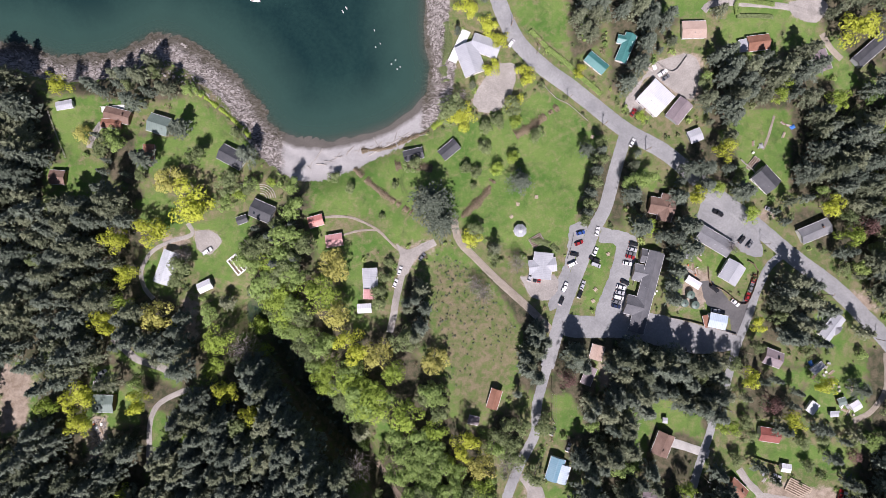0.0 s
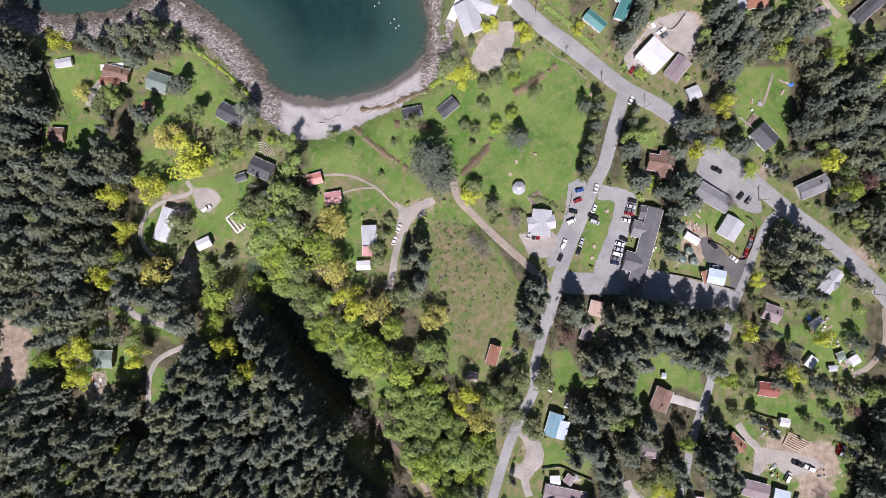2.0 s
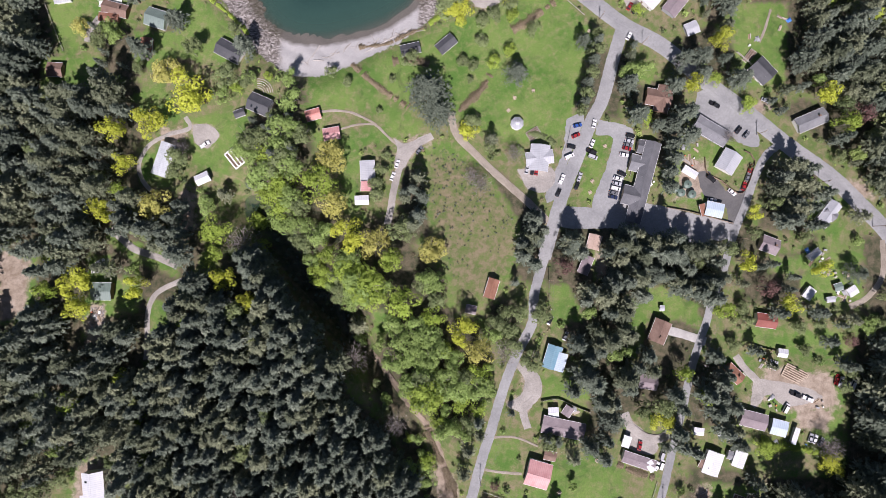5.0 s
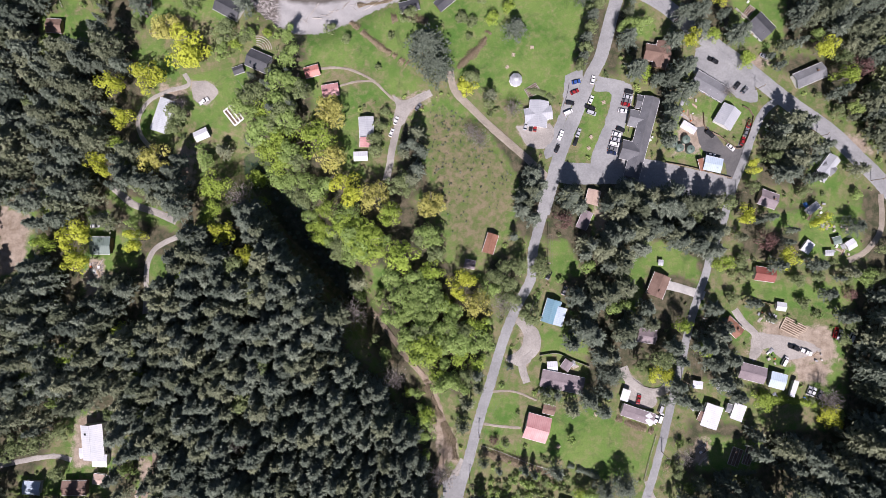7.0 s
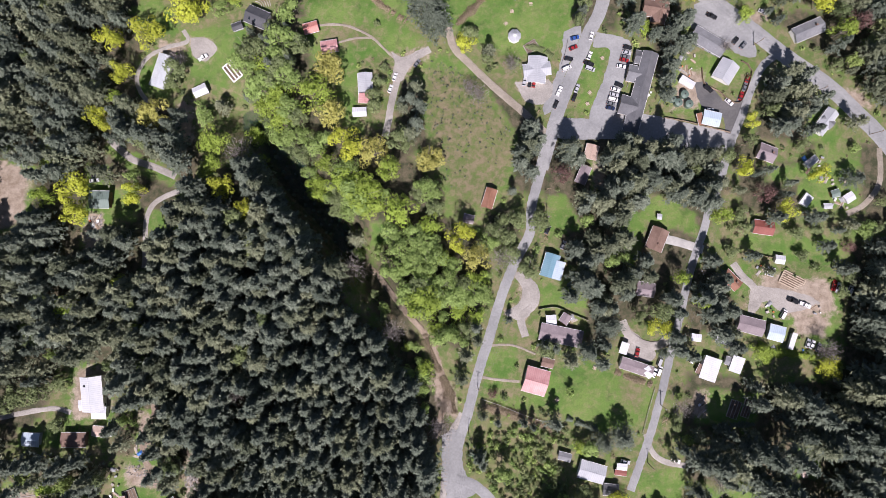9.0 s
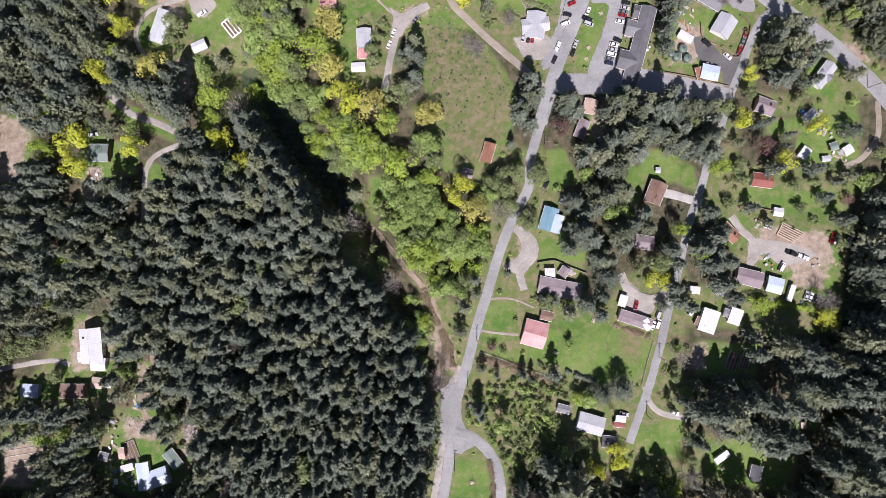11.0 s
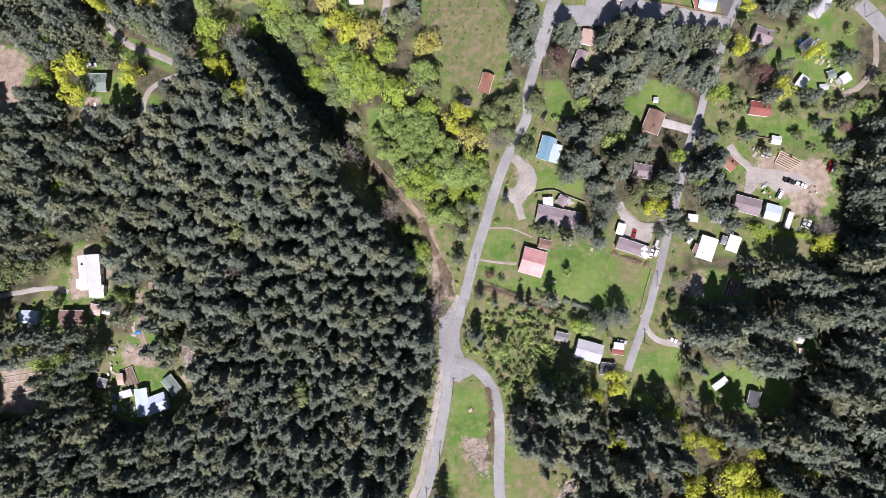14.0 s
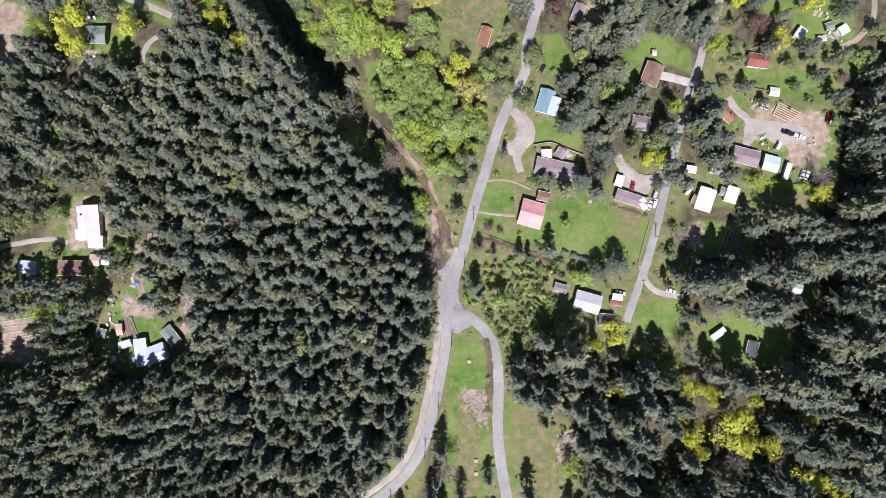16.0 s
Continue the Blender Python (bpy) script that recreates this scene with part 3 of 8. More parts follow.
clearing([(-215.0, -54.1), (-195.6, -58.0), (-195.9, -87.8), (-211.9, -90.2)])
clearing([(101.3, -71.7), (114.9, -74.3), (125.1, -82.0), (127.2, -94.1), (101.0, -81.2)])
clearing([(54.1, -72.2), (62.9, -72.1), (70.6, -89.0), (55.5, -91.7)])
clearing([(148.9, 71.0), (177.8, 71.0), (172.9, 27.2), (149.2, 27.3)])
clearing([(90.1, -78.0), (103.4, -84.4), (94.1, -111.1), (89.3, -94.0)])
clearing([(127.0, -210.8), (143.8, -210.8), (164.1, -218.6), (163.8, -231.8), (135.5, -232.0), (125.4, -224.1)])
clearing([(167.4, -189.6), (177.6, -189.6), (177.2, -205.5), (167.0, -205.5)])
clearing([(140.2, 109.9), (148.9, 127.2), (177.8, 127.3), (169.1, 99.9), (146.1, 99.9)])
clearing([(-34.5, -84.5), (-23.4, -85.4), (-24.7, -96.9), (-34.3, -97.4)])
clearing([(91.5, -206.7), (115.3, -202.8), (115.0, -221.4), (96.5, -218.7)])
clearing([(-194.6, -38.1), (-186.7, -38.1), (-190.7, -54.1), (-195.9, -54.1)])
clearing([(200.9, 110.0), (212.5, 86.8), (200.9, 69.6)])
clearing([(-155.0, 23.1), (-141.4, 31.7), (-129.8, 11.7), (-151.9, 11.7)])
# bare earth and gravel yards
clearing([(-67.7, 35.0), (-47.7, 40.4), (-24.5, 50.0), (-7.0, 58.7), (22.1, 67.8), (51.1, 81.0), (64.1, 73.3), (80.2, 55.0), (72.0, 31.9), (66.0, 6.0), (57.4, 0.8), (38.9, -1.1), (21.8, 6.1), (13.2, 11.8), (4.6, 16.1), (-6.9, 32.1), (-14.2, 32.1), (-14.2, 11.9), (-7.0, 4.6), (-18.4, 3.1), (-41.4, -1.1), (-49.9, -5.4), (-52.8, 0.3), (-67.3, 10.4)])
clearing([(-6.9, 0.3), (4.5, 0.3), (18.9, -8.3), (30.2, -25.3), (39.8, -42.0), (36.8, -61.5), (32.5, -69.6), (21.1, -82.6), (4.4, -81.2), (3.1, -61.3), (-5.4, -44.7), (-8.3, -16.8)])
clearing([(-49.4, -1.1), (-40.8, -2.6), (-40.7, -41.7), (-45.0, -39.0), (-48.8, -27.9)])
clearing([(35.2, 126.8), (63.2, 130.8), (63.2, 98.9), (51.1, 110.0), (39.0, 115.9)])
clearing([(110.8, 133.0), (135.9, 133.0), (135.9, 118.6), (110.7, 118.5)])
clearing([(71.5, 1.7), (86.9, 3.1), (77.8, -29.3), (69.5, -29.4)])
clearing([(98.6, 45.6), (109.7, 37.4), (105.7, 27.3), (96.6, 31.7)])
clearing([(22.8, -147.9), (39.3, -146.6), (35.7, -161.7), (22.1, -167.2)])
clearing([(53.6, -156.3), (65.9, -152.4), (103.3, -162.3), (97.3, -182.6), (78.6, -186.6), (53.4, -175.6), (24.8, -174.0), (26.2, -168.6), (41.1, -172.3)])
clearing([(6.8, -221.1), (23.7, -222.5), (25.0, -295.9), (3.6, -295.6)])
clearing([(34.1, -247.9), (50.7, -258.7), (61.2, -274.7), (58.4, -301.4), (35.6, -301.3)])
clearing([(50.3, -114.6), (72.0, -121.4), (71.9, -128.1), (50.1, -126.7)])
clearing([(99.6, -80.2), (119.9, -81.3), (122.2, -87.4), (111.3, -89.0), (97.8, -85.3)])
clearing([(148.6, -92.5), (193.2, -93.6), (193.2, -107.4), (169.1, -104.7), (145.7, -98.1)])
clearing([(154.4, -110.9), (192.2, -117.0), (187.8, -148.3), (170.2, -137.2), (154.9, -128.7)])
clearing([(161.2, -57.3), (176.8, -59.8), (173.1, -67.8), (160.3, -65.9)])
clearing([(187.2, -43.6), (196.4, -43.5), (192.9, -54.7), (187.0, -54.2)])
clearing([(91.4, -78.0), (99.3, -82.7), (94.5, -99.7), (89.4, -91.1)])
clearing([(151.2, -149.2), (190.3, -149.7), (186.9, -160.4), (153.2, -162.7)])
clearing([(118.3, -11.0), (146.7, -16.4), (155.2, -8.1), (144.8, 0.3), (125.5, -2.5)])
clearing([(124.4, -165.5), (150.4, -167.2), (149.8, -181.5), (121.1, -181.4)])
clearing([(76.6, -69.2), (82.3, -60.6), (77.0, -54.3), (74.0, -60.2)])
clearing([(-129.8, 11.7), (-96.1, 17.6), (-98.7, 0.3), (-109.4, -16.7), (-123.6, -11.0)])
clearing([(174.9, 133.1), (192.3, 133.0), (189.4, 104.2), (174.9, 101.3)])
clearing([(-150.0, -3.9), (-129.3, -5.4), (-136.7, -22.1), (-149.1, -19.3)])
clearing([(-171.0, -67.1), (-147.0, -67.5), (-146.1, -83.3), (-160.4, -87.4), (-171.4, -82.0)])
clearing([(-200.0, 42.8), (-172.7, 43.1), (-172.1, 26.4), (-199.3, 26.2)])
clearing([(-156.1, 56.8), (-136.1, 57.1), (-135.6, 39.9), (-155.6, 39.8)])
clearing([(185.0, 105.6), (201.5, 105.7), (203.9, 88.3), (186.5, 88.3)])
clearing([(180.7, -30.6), (196.8, -30.5), (193.5, -46.7), (179.7, -46.8)])
clearing([(175.3, -54.4), (203.1, -55.6), (201.5, -80.0), (173.8, -79.8)])
clearing([(-177.4, 74.8), (-158.0, 75.1), (-157.7, 60.0), (-177.0, 59.8)])
clearing([(135.2, -106.3), (150.6, -106.5), (150.0, -119.9), (134.6, -119.6)])
clearing([(-163.6, -42.4), (-149.6, -50.7), (-128.8, -59.0), (-128.2, -68.3), (-151.7, -58.7), (-163.1, -50.5)])
clearing([(-150.2, -208.7), (-126.9, -210.3), (-120.3, -223.5), (-127.9, -230.0), (-135.5, -237.1), (-148.4, -232.2)])
bare([(-215.0, -54.1), (-198.2, -59.3), (-198.7, -85.2), (-211.9, -90.2)])
bare([(-168.9, -79.5), (-162.2, -80.9), (-162.5, -96.4), (-171.9, -93.6)])
bare([(-169.2, -81.8), (-162.7, -81.7), (-160.3, -98.7), (-170.7, -101.6)])
bare([(-140.8, -174.5), (-135.1, -174.6), (-134.4, -193.0), (-140.2, -190.3)])
bare([(-146.5, -198.2), (-130.9, -201.0), (-132.1, -208.9), (-145.0, -208.7)])
bare([(-118.0, -195.8), (-112.7, -203.9), (-112.5, -219.6), (-119.0, -217.0)])
bare([(-201.2, -208.1), (-180.7, -210.9), (-185.2, -229.0), (-200.3, -228.8)])
bare([(-170.4, -153.4), (-156.1, -153.4), (-152.9, -166.6), (-155.1, -177.0), (-171.8, -176.9)])
bare([(117.2, 99.8), (131.6, 98.4), (134.4, 84.0), (128.7, 75.3), (117.2, 78.2)])
bare([(121.1, -8.2), (133.4, -10.9), (128.5, -29.0), (116.2, -30.4)])
bare([(155.7, -110.8), (187.1, -114.2), (189.0, -129.2), (165.2, -131.7), (155.3, -120.5)])
bare([(169.3, -129.0), (186.3, -130.5), (183.0, -140.1), (170.0, -139.9)])
bare([(151.3, 17.3), (165.4, 20.0), (165.0, 14.4), (153.8, 11.5)])
bare([(194.9, -20.5), (208.6, -21.7), (210.7, -30.0), (199.8, -28.6)])
bare([(11.9, -245.1), (24.0, -245.2), (25.2, -263.7), (13.2, -253.0)])
bare([(60.0, -266.6), (66.6, -264.0), (63.9, -282.7), (57.2, -280.1)])
bare([(-6.5, -153.7), (8.5, -167.2), (9.7, -183.4), (0.2, -175.3)])
bare([(77.2, -55.6), (82.7, -55.6), (82.3, -69.2), (76.8, -69.3)])
bare([(-142.1, 7.4), (-129.6, 6.0), (-129.3, -5.4), (-137.5, -8.2)])
bare([(123.0, -167.0), (128.3, -167.0), (126.5, -178.7), (120.0, -178.6)])
bare([(-128.5, -22.2), (-122.9, -22.2), (-121.6, -44.2), (-132.5, -44.1)])
bare([(-15.5, 3.1), (-5.4, 3.1), (-5.5, -1.1), (-15.5, -5.4)])
bare([(27.9, 95.7), (37.2, 93.9), (33.7, 75.9), (22.2, 70.1), (15.2, 75.5), (19.2, 84.7)])
bare([(108.5, 95.5), (124.3, 99.8), (131.6, 92.6), (127.2, 76.7), (117.1, 81.1), (105.6, 88.3), (98.4, 76.8), (102.8, 72.4), (97.1, 69.6), (92.7, 75.4)])
bare([(38.8, -14.0), (57.3, -13.9), (54.2, -25.2), (44.4, -23.8)])
bare([(-125.6, 8.8), (-118.7, 9.4), (-112.4, 4.6), (-117.8, -2.6), (-124.0, 0.3)])
bare([(35.2, -108.9), (44.9, -113.1), (48.0, -123.1), (41.7, -132.8), (32.1, -129.9), (39.6, -124.4), (40.6, -117.4)])
bare([(150.1, -116.3), (171.1, -119.4), (181.4, -125.0), (165.4, -129.5), (156.5, -123.3), (152.2, -129.2), (148.3, -129.2)])
bare([(90.6, -136.1), (103.8, -147.3), (100.9, -152.7), (88.9, -148.5)])
bare([(176.3, 125.9), (189.4, 128.8), (196.6, 124.4), (190.8, 115.8), (179.3, 118.7)])
bare([(-24.1, 2.6), (-17.8, -0.3), (-7.0, 4.3), (-4.6, 2.0), (-13.5, -4.8), (-18.3, -12.8), (-23.2, -10.5), (-21.9, -4.0)])
clearing([(-71.7, 19.9), (-47.9, 19.9), (-45.7, -2.0), (-62.9, -3.1)])
dry_grass([(-62.0, 19.0), (-34.0, 18.0), (-27.0, 8.0), (-40.0, 3.0), (-60.0, 5.0)])
dry_grass([(-5.5, -2.6), (18.9, -8.3), (41.2, -39.3), (38.2, -58.7), (23.8, -82.6), (4.4, -82.2), (1.7, -61.3), (-6.8, -44.7), (-9.7, -16.8)])
dry_grass([(-35.9, 27.8), (-27.2, 27.8), (-14.2, 16.2), (-18.5, 11.9)])
dry_grass([(33.4, -245.2), (61.3, -256.0), (71.9, -274.6), (61.1, -301.4), (34.3, -301.4)])
dry_grass([(7.9, -253.0), (23.9, -253.0), (23.6, -301.1), (4.9, -300.9)])
dry_grass([(79.9, 75.5), (131.6, 109.9), (137.3, 92.6), (136.4, 51.9), (119.3, 51.9)])
dry_grass([(7.9, -247.7), (24.1, -242.5), (23.8, -263.7), (7.8, -263.5)])
dry_grass([(22.0, -172.7), (60.0, -181.1), (59.8, -189.1), (19.2, -180.8)])
dry_grass([(151.3, -147.8), (190.3, -148.3), (189.5, -161.7), (153.1, -164.3)])
dry_grass([(84.7, -158.0), (103.3, -160.9), (97.4, -178.5), (84.2, -175.8)])


def spaced(lo, hi, step, far):
    inner = np.arange(lo, hi + step / 2, step)
    grow = np.cumsum(step * 1.32 ** np.arange(1, 26))
    grow = grow[grow < far]
    return np.concatenate([lo - grow[::-1], inner, hi + grow])


def sheet(name, xs, ys, zfun, material):
    """One sheet of ground over a grid."""
    X, Y = np.meshgrid(xs, ys)
    Z = zfun(X, Y)
    n, w = X.size, len(xs)
    me = bpy.data.meshes.new(name)
    i = (np.arange(len(ys) - 1)[:, None] * w + np.arange(w - 1)[None, :]).ravel()
    faces = np.stack([i, i + 1, i + 1 + w, i + w], 1).astype(np.int32)
    me.vertices.add(n)
    me.vertices.foreach_set("co", np.stack([X.ravel(), Y.ravel(), Z.ravel()], 1).astype(np.float32).ravel())
    me.loops.add(faces.size)
    me.loops.foreach_set("vertex_index", faces.ravel())
    me.polygons.add(len(faces))
    me.polygons.foreach_set("loop_start", np.arange(0, faces.size, 4, dtype=np.int32))
    me.update(calc_edges=True)
    me.polygons.foreach_set("use_smooth", np.ones(len(faces), bool))
    me.materials.append(MATS[material])
    return new(name, me), X.ravel(), Y.ravel()


ground, GX, GY = sheet("ground", spaced(-236, 236, 1.6, 4000), spaced(-326, 148, 1.6, 4000), rough_z, "ground")
tagged(ground, "grassy hillside with earth, forest floor and a rocky shore", "ground", kind="structure")
cover = np.zeros((GX.size, 4), np.float32)
cover[:, 3] = 0.58
for kind, outline, *_ in GROVES:
    if kind == "leafy":
        continue
    cover[:, 0] = np.maximum(cover[:, 0], smooth(-6, 5, inside(GX, GY, outline)))
for outline in FREE_AREAS:
    sd = inside(GX, GY, outline)
    cover[:, 0] = np.minimum(cover[:, 0], 1 - smooth(-4, 3, sd))
    cover[:, 3] = np.minimum(cover[:, 3], 0.58 - 0.5 * smooth(-3, 4, sd))
for outline in DIRT:
    cover[:, 1] = np.maximum(cover[:, 1], smooth(-4, 4, inside(GX, GY, outline)))
for outline in DRY:
    cover[:, 3] = np.maximum(cover[:, 3], 0.68 * smooth(-5, 7, inside(GX, GY, outline)))
far = np.maximum(np.abs(GX) - 217, np.maximum(GY - 128, -GY - 313))
cover[:, 0] = np.maximum(cover[:, 0], smooth(0, 15, far))
shore = -inside(GX, GY, BAY)
cover[:, 2] = 1 - smooth(10, 16, shore - beach_wide(GX))
cover[:, :2] *= (1 - cover[:, 2:3])
att = ground.data.color_attributes.new("cover", "FLOAT_COLOR", "POINT")
att.data.foreach_set("color", cover.ravel())
att = ground.data.attributes.new("coast", "FLOAT", "POINT")
att.data.foreach_set("value", np.clip(shore / 17, 0, 1).astype(np.float32))
att = ground.data.attributes.new("rocky", "FLOAT", "POINT")
att.data.foreach_set("value", (1 - smooth(-91, -75, GX) + smooth(-16, -6, GX)).astype(np.float32))

water, WX, WY = sheet("water", spaced(-240, 34, 2.2, 4000), spaced(46, 182, 2.2, 4000), lambda x, y: np.full(x.shape, SEA), "water")
tagged(water, "calm dark green sea water of the bay", "water", kind="structure")
depth = water.data.attributes.new("depth", "FLOAT", "POINT")
depth.data.foreach_set("value", np.clip(inside(WX, WY, BAY) / 45, 0, 1).astype(np.float32))


# ---- roads, tracks and yards ----
def strip(name, pts, width, material, label, category="road", lift=0.06, fray=0.25):
    line = curve(pts)
    FREE_LINES.append((pts, width / 2))
    rng = random.Random(len(pts) * 7 + int(width * 10))
    bm, rows = bmesh.new(), []
    for i, p in enumerate(line):
        d = (line[min(i + 1, len(line) - 1)] - line[max(i - 1, 0)]).normalized()
        side = Vector((-d.y, d.x, 0))
        row = []
        for k in (-1, -0.86, -0.4, 0, 0.4, 0.86, 1):
            w = width / 2 * k + (rng.uniform(-fray, fray) if abs(k) == 1 else 0)
            q = p + side * w
            row.append(bm.verts.new((q.x, q.y, gz(q.x, q.y) + (lift if abs(k) < 1 else -0.08))))
        rows.append(row)
    for a, b in zip(rows, rows[1:]):
        for j in range(6):
            bm.faces.new((a[j], b[j], b[j + 1], a[j + 1])).smooth = True
    bmesh.ops.recalc_face_normals(bm, faces=bm.faces)
    ob = new(name, mesh_of(bm, material))
    return tagged(ob, label, category, kind="structure")


def yard(name, outline, material, label, category="yard", lift=0.05, free=True, step=1.6):
    """A paved or gravelled area, laid over the slope."""
    if free:
        FREE_AREAS.append(outline)
    line = [(p.x + 0.8 * noise.noise((p.x * 0.5, p.y * 0.5, 0.0)), p.y + 0.8 * noise.noise((p.x * 0.5, p.y * 0.5, 7.0))) for p in curve(outline + outline[:1], 1.5)[:-1]]
    xs, ys = [p[0] for p in line], [p[1] for p in line]
    bm = bmesh.new()
    nx, ny = int((max(xs) - min(xs)) / step) + 2, int((max(ys) - min(ys)) / step) + 2
    bmesh.ops.create_grid(bm, x_segments=nx, y_segments=ny, size=0.5, matrix=Matrix.LocRotScale(((max(xs) + min(xs)) / 2, (max(ys) + min(ys)) / 2, 0), None, (max(xs) - min(xs) + 2, max(ys) - min(ys) + 2, 1)))
    co = np.array([v.co[:] for v in bm.verts])
    sd = inside(co[:, 0], co[:, 1], line)
    bm.verts.ensure_lookup_table()
    keep = set()
    A0 = np.array(line)
    D0 = np.roll(A0, -1, 0) - A0
    for i, v in enumerate(bm.verts):
        if sd[i] < -step * 1.1:
            keep.add(v)
    # pull the fringe onto the outline
    for i, v in enumerate(bm.verts):
        if -step * 1.1 <= sd[i] < 0.0 or 0 <= sd[i] < 0.3:
            q = np.clip(((v.co.x - A0[:, 0]) * D0[:, 0] + (v.co.y - A0[:, 1]) * D0[:, 1]) / (D0 ** 2).sum(1), 0, 1)
            near = A0 + D0 * q[:, None]
            v.co.x, v.co.y = near[np.argmin(np.hypot(near[:, 0] - v.co.x, near[:, 1] - v.co.y))]
    bmesh.ops.delete(bm, geom=list(keep), context="VERTS")
    bmesh.ops.remove_doubles(bm, verts=bm.verts, dist=0.01)
    for v in bm.verts:
        v.co.z = gz(v.co.x, v.co.y) + lift
    bmesh.ops.recalc_face_normals(bm, faces=bm.faces)
    for f in bm.faces:
        if f.normal.z < 0:
            f.normal_flip()
        f.smooth = True
    ob = new(name, mesh_of(bm, material))
    return tagged(ob, label, category, kind="structure")


strip("road_main", [(22.2, 163.3), (25.7, 140.1), (30.3, 123.1), (38.1, 107.3), (51.1, 93.7), (65.5, 82.9), (79.9, 71.2), (93.9, 60.2), (113.4, 48.4), (132.6, 31.0), (151.2, 15.8), (171.8, -3.0), (192.1, -19.6), (204.9, -33.2), (214.5, -44.0), (232.0, -67.4)], 9.0, "asphalt", "light grey weathered asphalt road with worn edges")
strip("road_village", [(93.4, 59.0), (88.4, 43.3), (82.3, 21.7), (76.4, 10.2), (69.1, -8.2), (62.0, -25.2), (56.7, -42.0), (51.6, -58.7)], 7.07, "asphalt", "grey asphalt village street past parked cars", lift=0.075)
strip("road_south", [(51.6, -58.7), (46.3, -77.2), (45.3, -90.4), (37.5, -105.2), (30.8, -121.5), (25.1, -139.7), (18.9, -158.9), (13.8, -178.0), (9.0, -194.3), (6.7, -210.3), (3.7, -231.7), (-0.7, -252.8), (-6.2, -271.4), (-15.8, -285.9), (-31.1, -299.0), (-53.7, -315.8)], 5.24, "asphalt", "narrow grey asphalt road beside the forest", lift=0.075)
strip("road_branch", [(8.1, -208.2), (16.3, -210.9), (23.8, -217.2), (28.4, -226.6), (30.0, -242.5), (29.4, -263.7), (31.2, -282.6), (35.6, -306.7)], 5.36, "asphalt", "curved grey asphalt side road past a meadow", lift=0.09)
strip("road_lane", [(172.1, 0.3), (161.2, -8.1), (155.2, -19.2), (149.9, -33.0), (143.9, -46.7), (137.8, -65.8), (131.8, -80.8), (129.3, -89.4), (122.1, -108.8), (116.3, -131.0), (111.8, -147.3), (106.6, -166.8), (100.7, -186.7), (94.8, -202.7), (90.9, -213.4)], 4.1, "asphalt", "narrow asphalt lane with patched surface", lift=0.07)
strip("track_shoulder", [(11.6, -178.0), (5.6, -188.8), (3.4, -199.6), (2.2, -213.0), (-0.6, -231.6), (-5.0, -252.8), (-9.6, -268.7), (-19.0, -283.2), (-35.0, -295.5)], 3.42, "gravel", "pale gravel shoulder of the road", "track", 0.05, 0.6)
strip("track_park", [(5.4, 15.3), (8.1, 4.6), (16.0, -4.1), (28.8, -16.8), (42.9, -29.5), (53.9, -40.6)], 4.1, "dirt_track", "pale gravel track through the park", "track")
strip("track_field", [(-64.5, 15.8), (-53.0, 16.7), (-44.4, 15.3), (-34.3, 10.4), (-27.0, 3.7), (-20.2, -2.6)], 1.4, "dirt_track", "pale worn track across grass", "track", 0.05, 0.35)
strip("track_barn", [(-52.9, 6.6), (-41.5, 9.5), (-32.3, 9.5)], 1.2, "dirt_track", "faint worn track to the sheds", "track", 0.045, 0.4)
strip("driveway_farm", [(-4.0, 3.7), (-13.2, -1.7), (-19.5, -9.7), (-22.8, -21.0), (-24.7, -32.1), (-26.6, -41.8)], 3.88, "gravel", "pale gravel driveway with parked cars", "driveway")
strip("driveway_barn", [(-129.2, 13.1), (-126.9, 7.4), (-137.8, 3.7), (-146.5, -1.7), (-151.0, -10.9), (-148.8, -19.3), (-144.1, -24.9)], 2.28, "gravel", "narrow gravel driveway round a barn", "driveway", 0.05)
strip("driveway_hill", [(-162.2, -43.8), (-150.8, -53.4), (-138.3, -58.1), (-129.1, -62.5)], 3.65, "gravel", "pale gravel hillside driveway", "driveway")
strip("driveway_bend", [(-125.4, -68.9), (-133.3, -72.2), (-139.2, -76.6), (-141.8, -83.9), (-141.6, -96.8), (-141.6, -107.0)], 2.74, "gravel", "narrow pale driveway bending round a lawn", "driveway")
strip("driveway_shore", [(-178.6, 51.0), (-176.9, 57.5), (-173.0, 63.9)], 3.42, "gravel", "grey gravel driveway beside a house", "driveway")
strip("driveway_court", [(38.7, -110.5), (40.7, -111.7), (46.7, -117.4), (46.8, -125.0), (40.3, -132.2), (42.2, -141.1)], 4.1, "gravel", "pale gravel loop driveway", "driveway", 0.08)
strip("driveway_yard", [(142.2, -105.8), (146.4, -112.1), (151.5, -117.7), (152.9, -124.6), (149.1, -128.1)], 3.88, "gravel", "pale gravel driveway into a yard", "driveway")
strip("driveway_crescent", [(88.5, -133.3), (91.8, -140.2), (99.8, -145.0), (107.8, -144.0), (112.6, -137.7)], 4.56, "gravel", "pale gravel crescent driveway", "driveway")
strip("driveway_house", [(98.6, -186.7), (101.1, -194.7), (106.2, -199.3), (116.7, -201.5)], 2.96, "gravel", "pale gravel driveway beside a lawn", "driveway")
strip("driveway_brown", [(111.2, -94.0), (119.2, -96.2), (128.5, -99.3)], 4.56, "concrete", "pale concrete driveway", "driveway")
strip("driveway_west", [(-213.2, -178.0), (-197.7, -175.0), (-187.5, -173.2), (-178.5, -172.5), (-172.0, -174.4)], 2.51, "gravel", "narrow pale gravel driveway", "driveway")
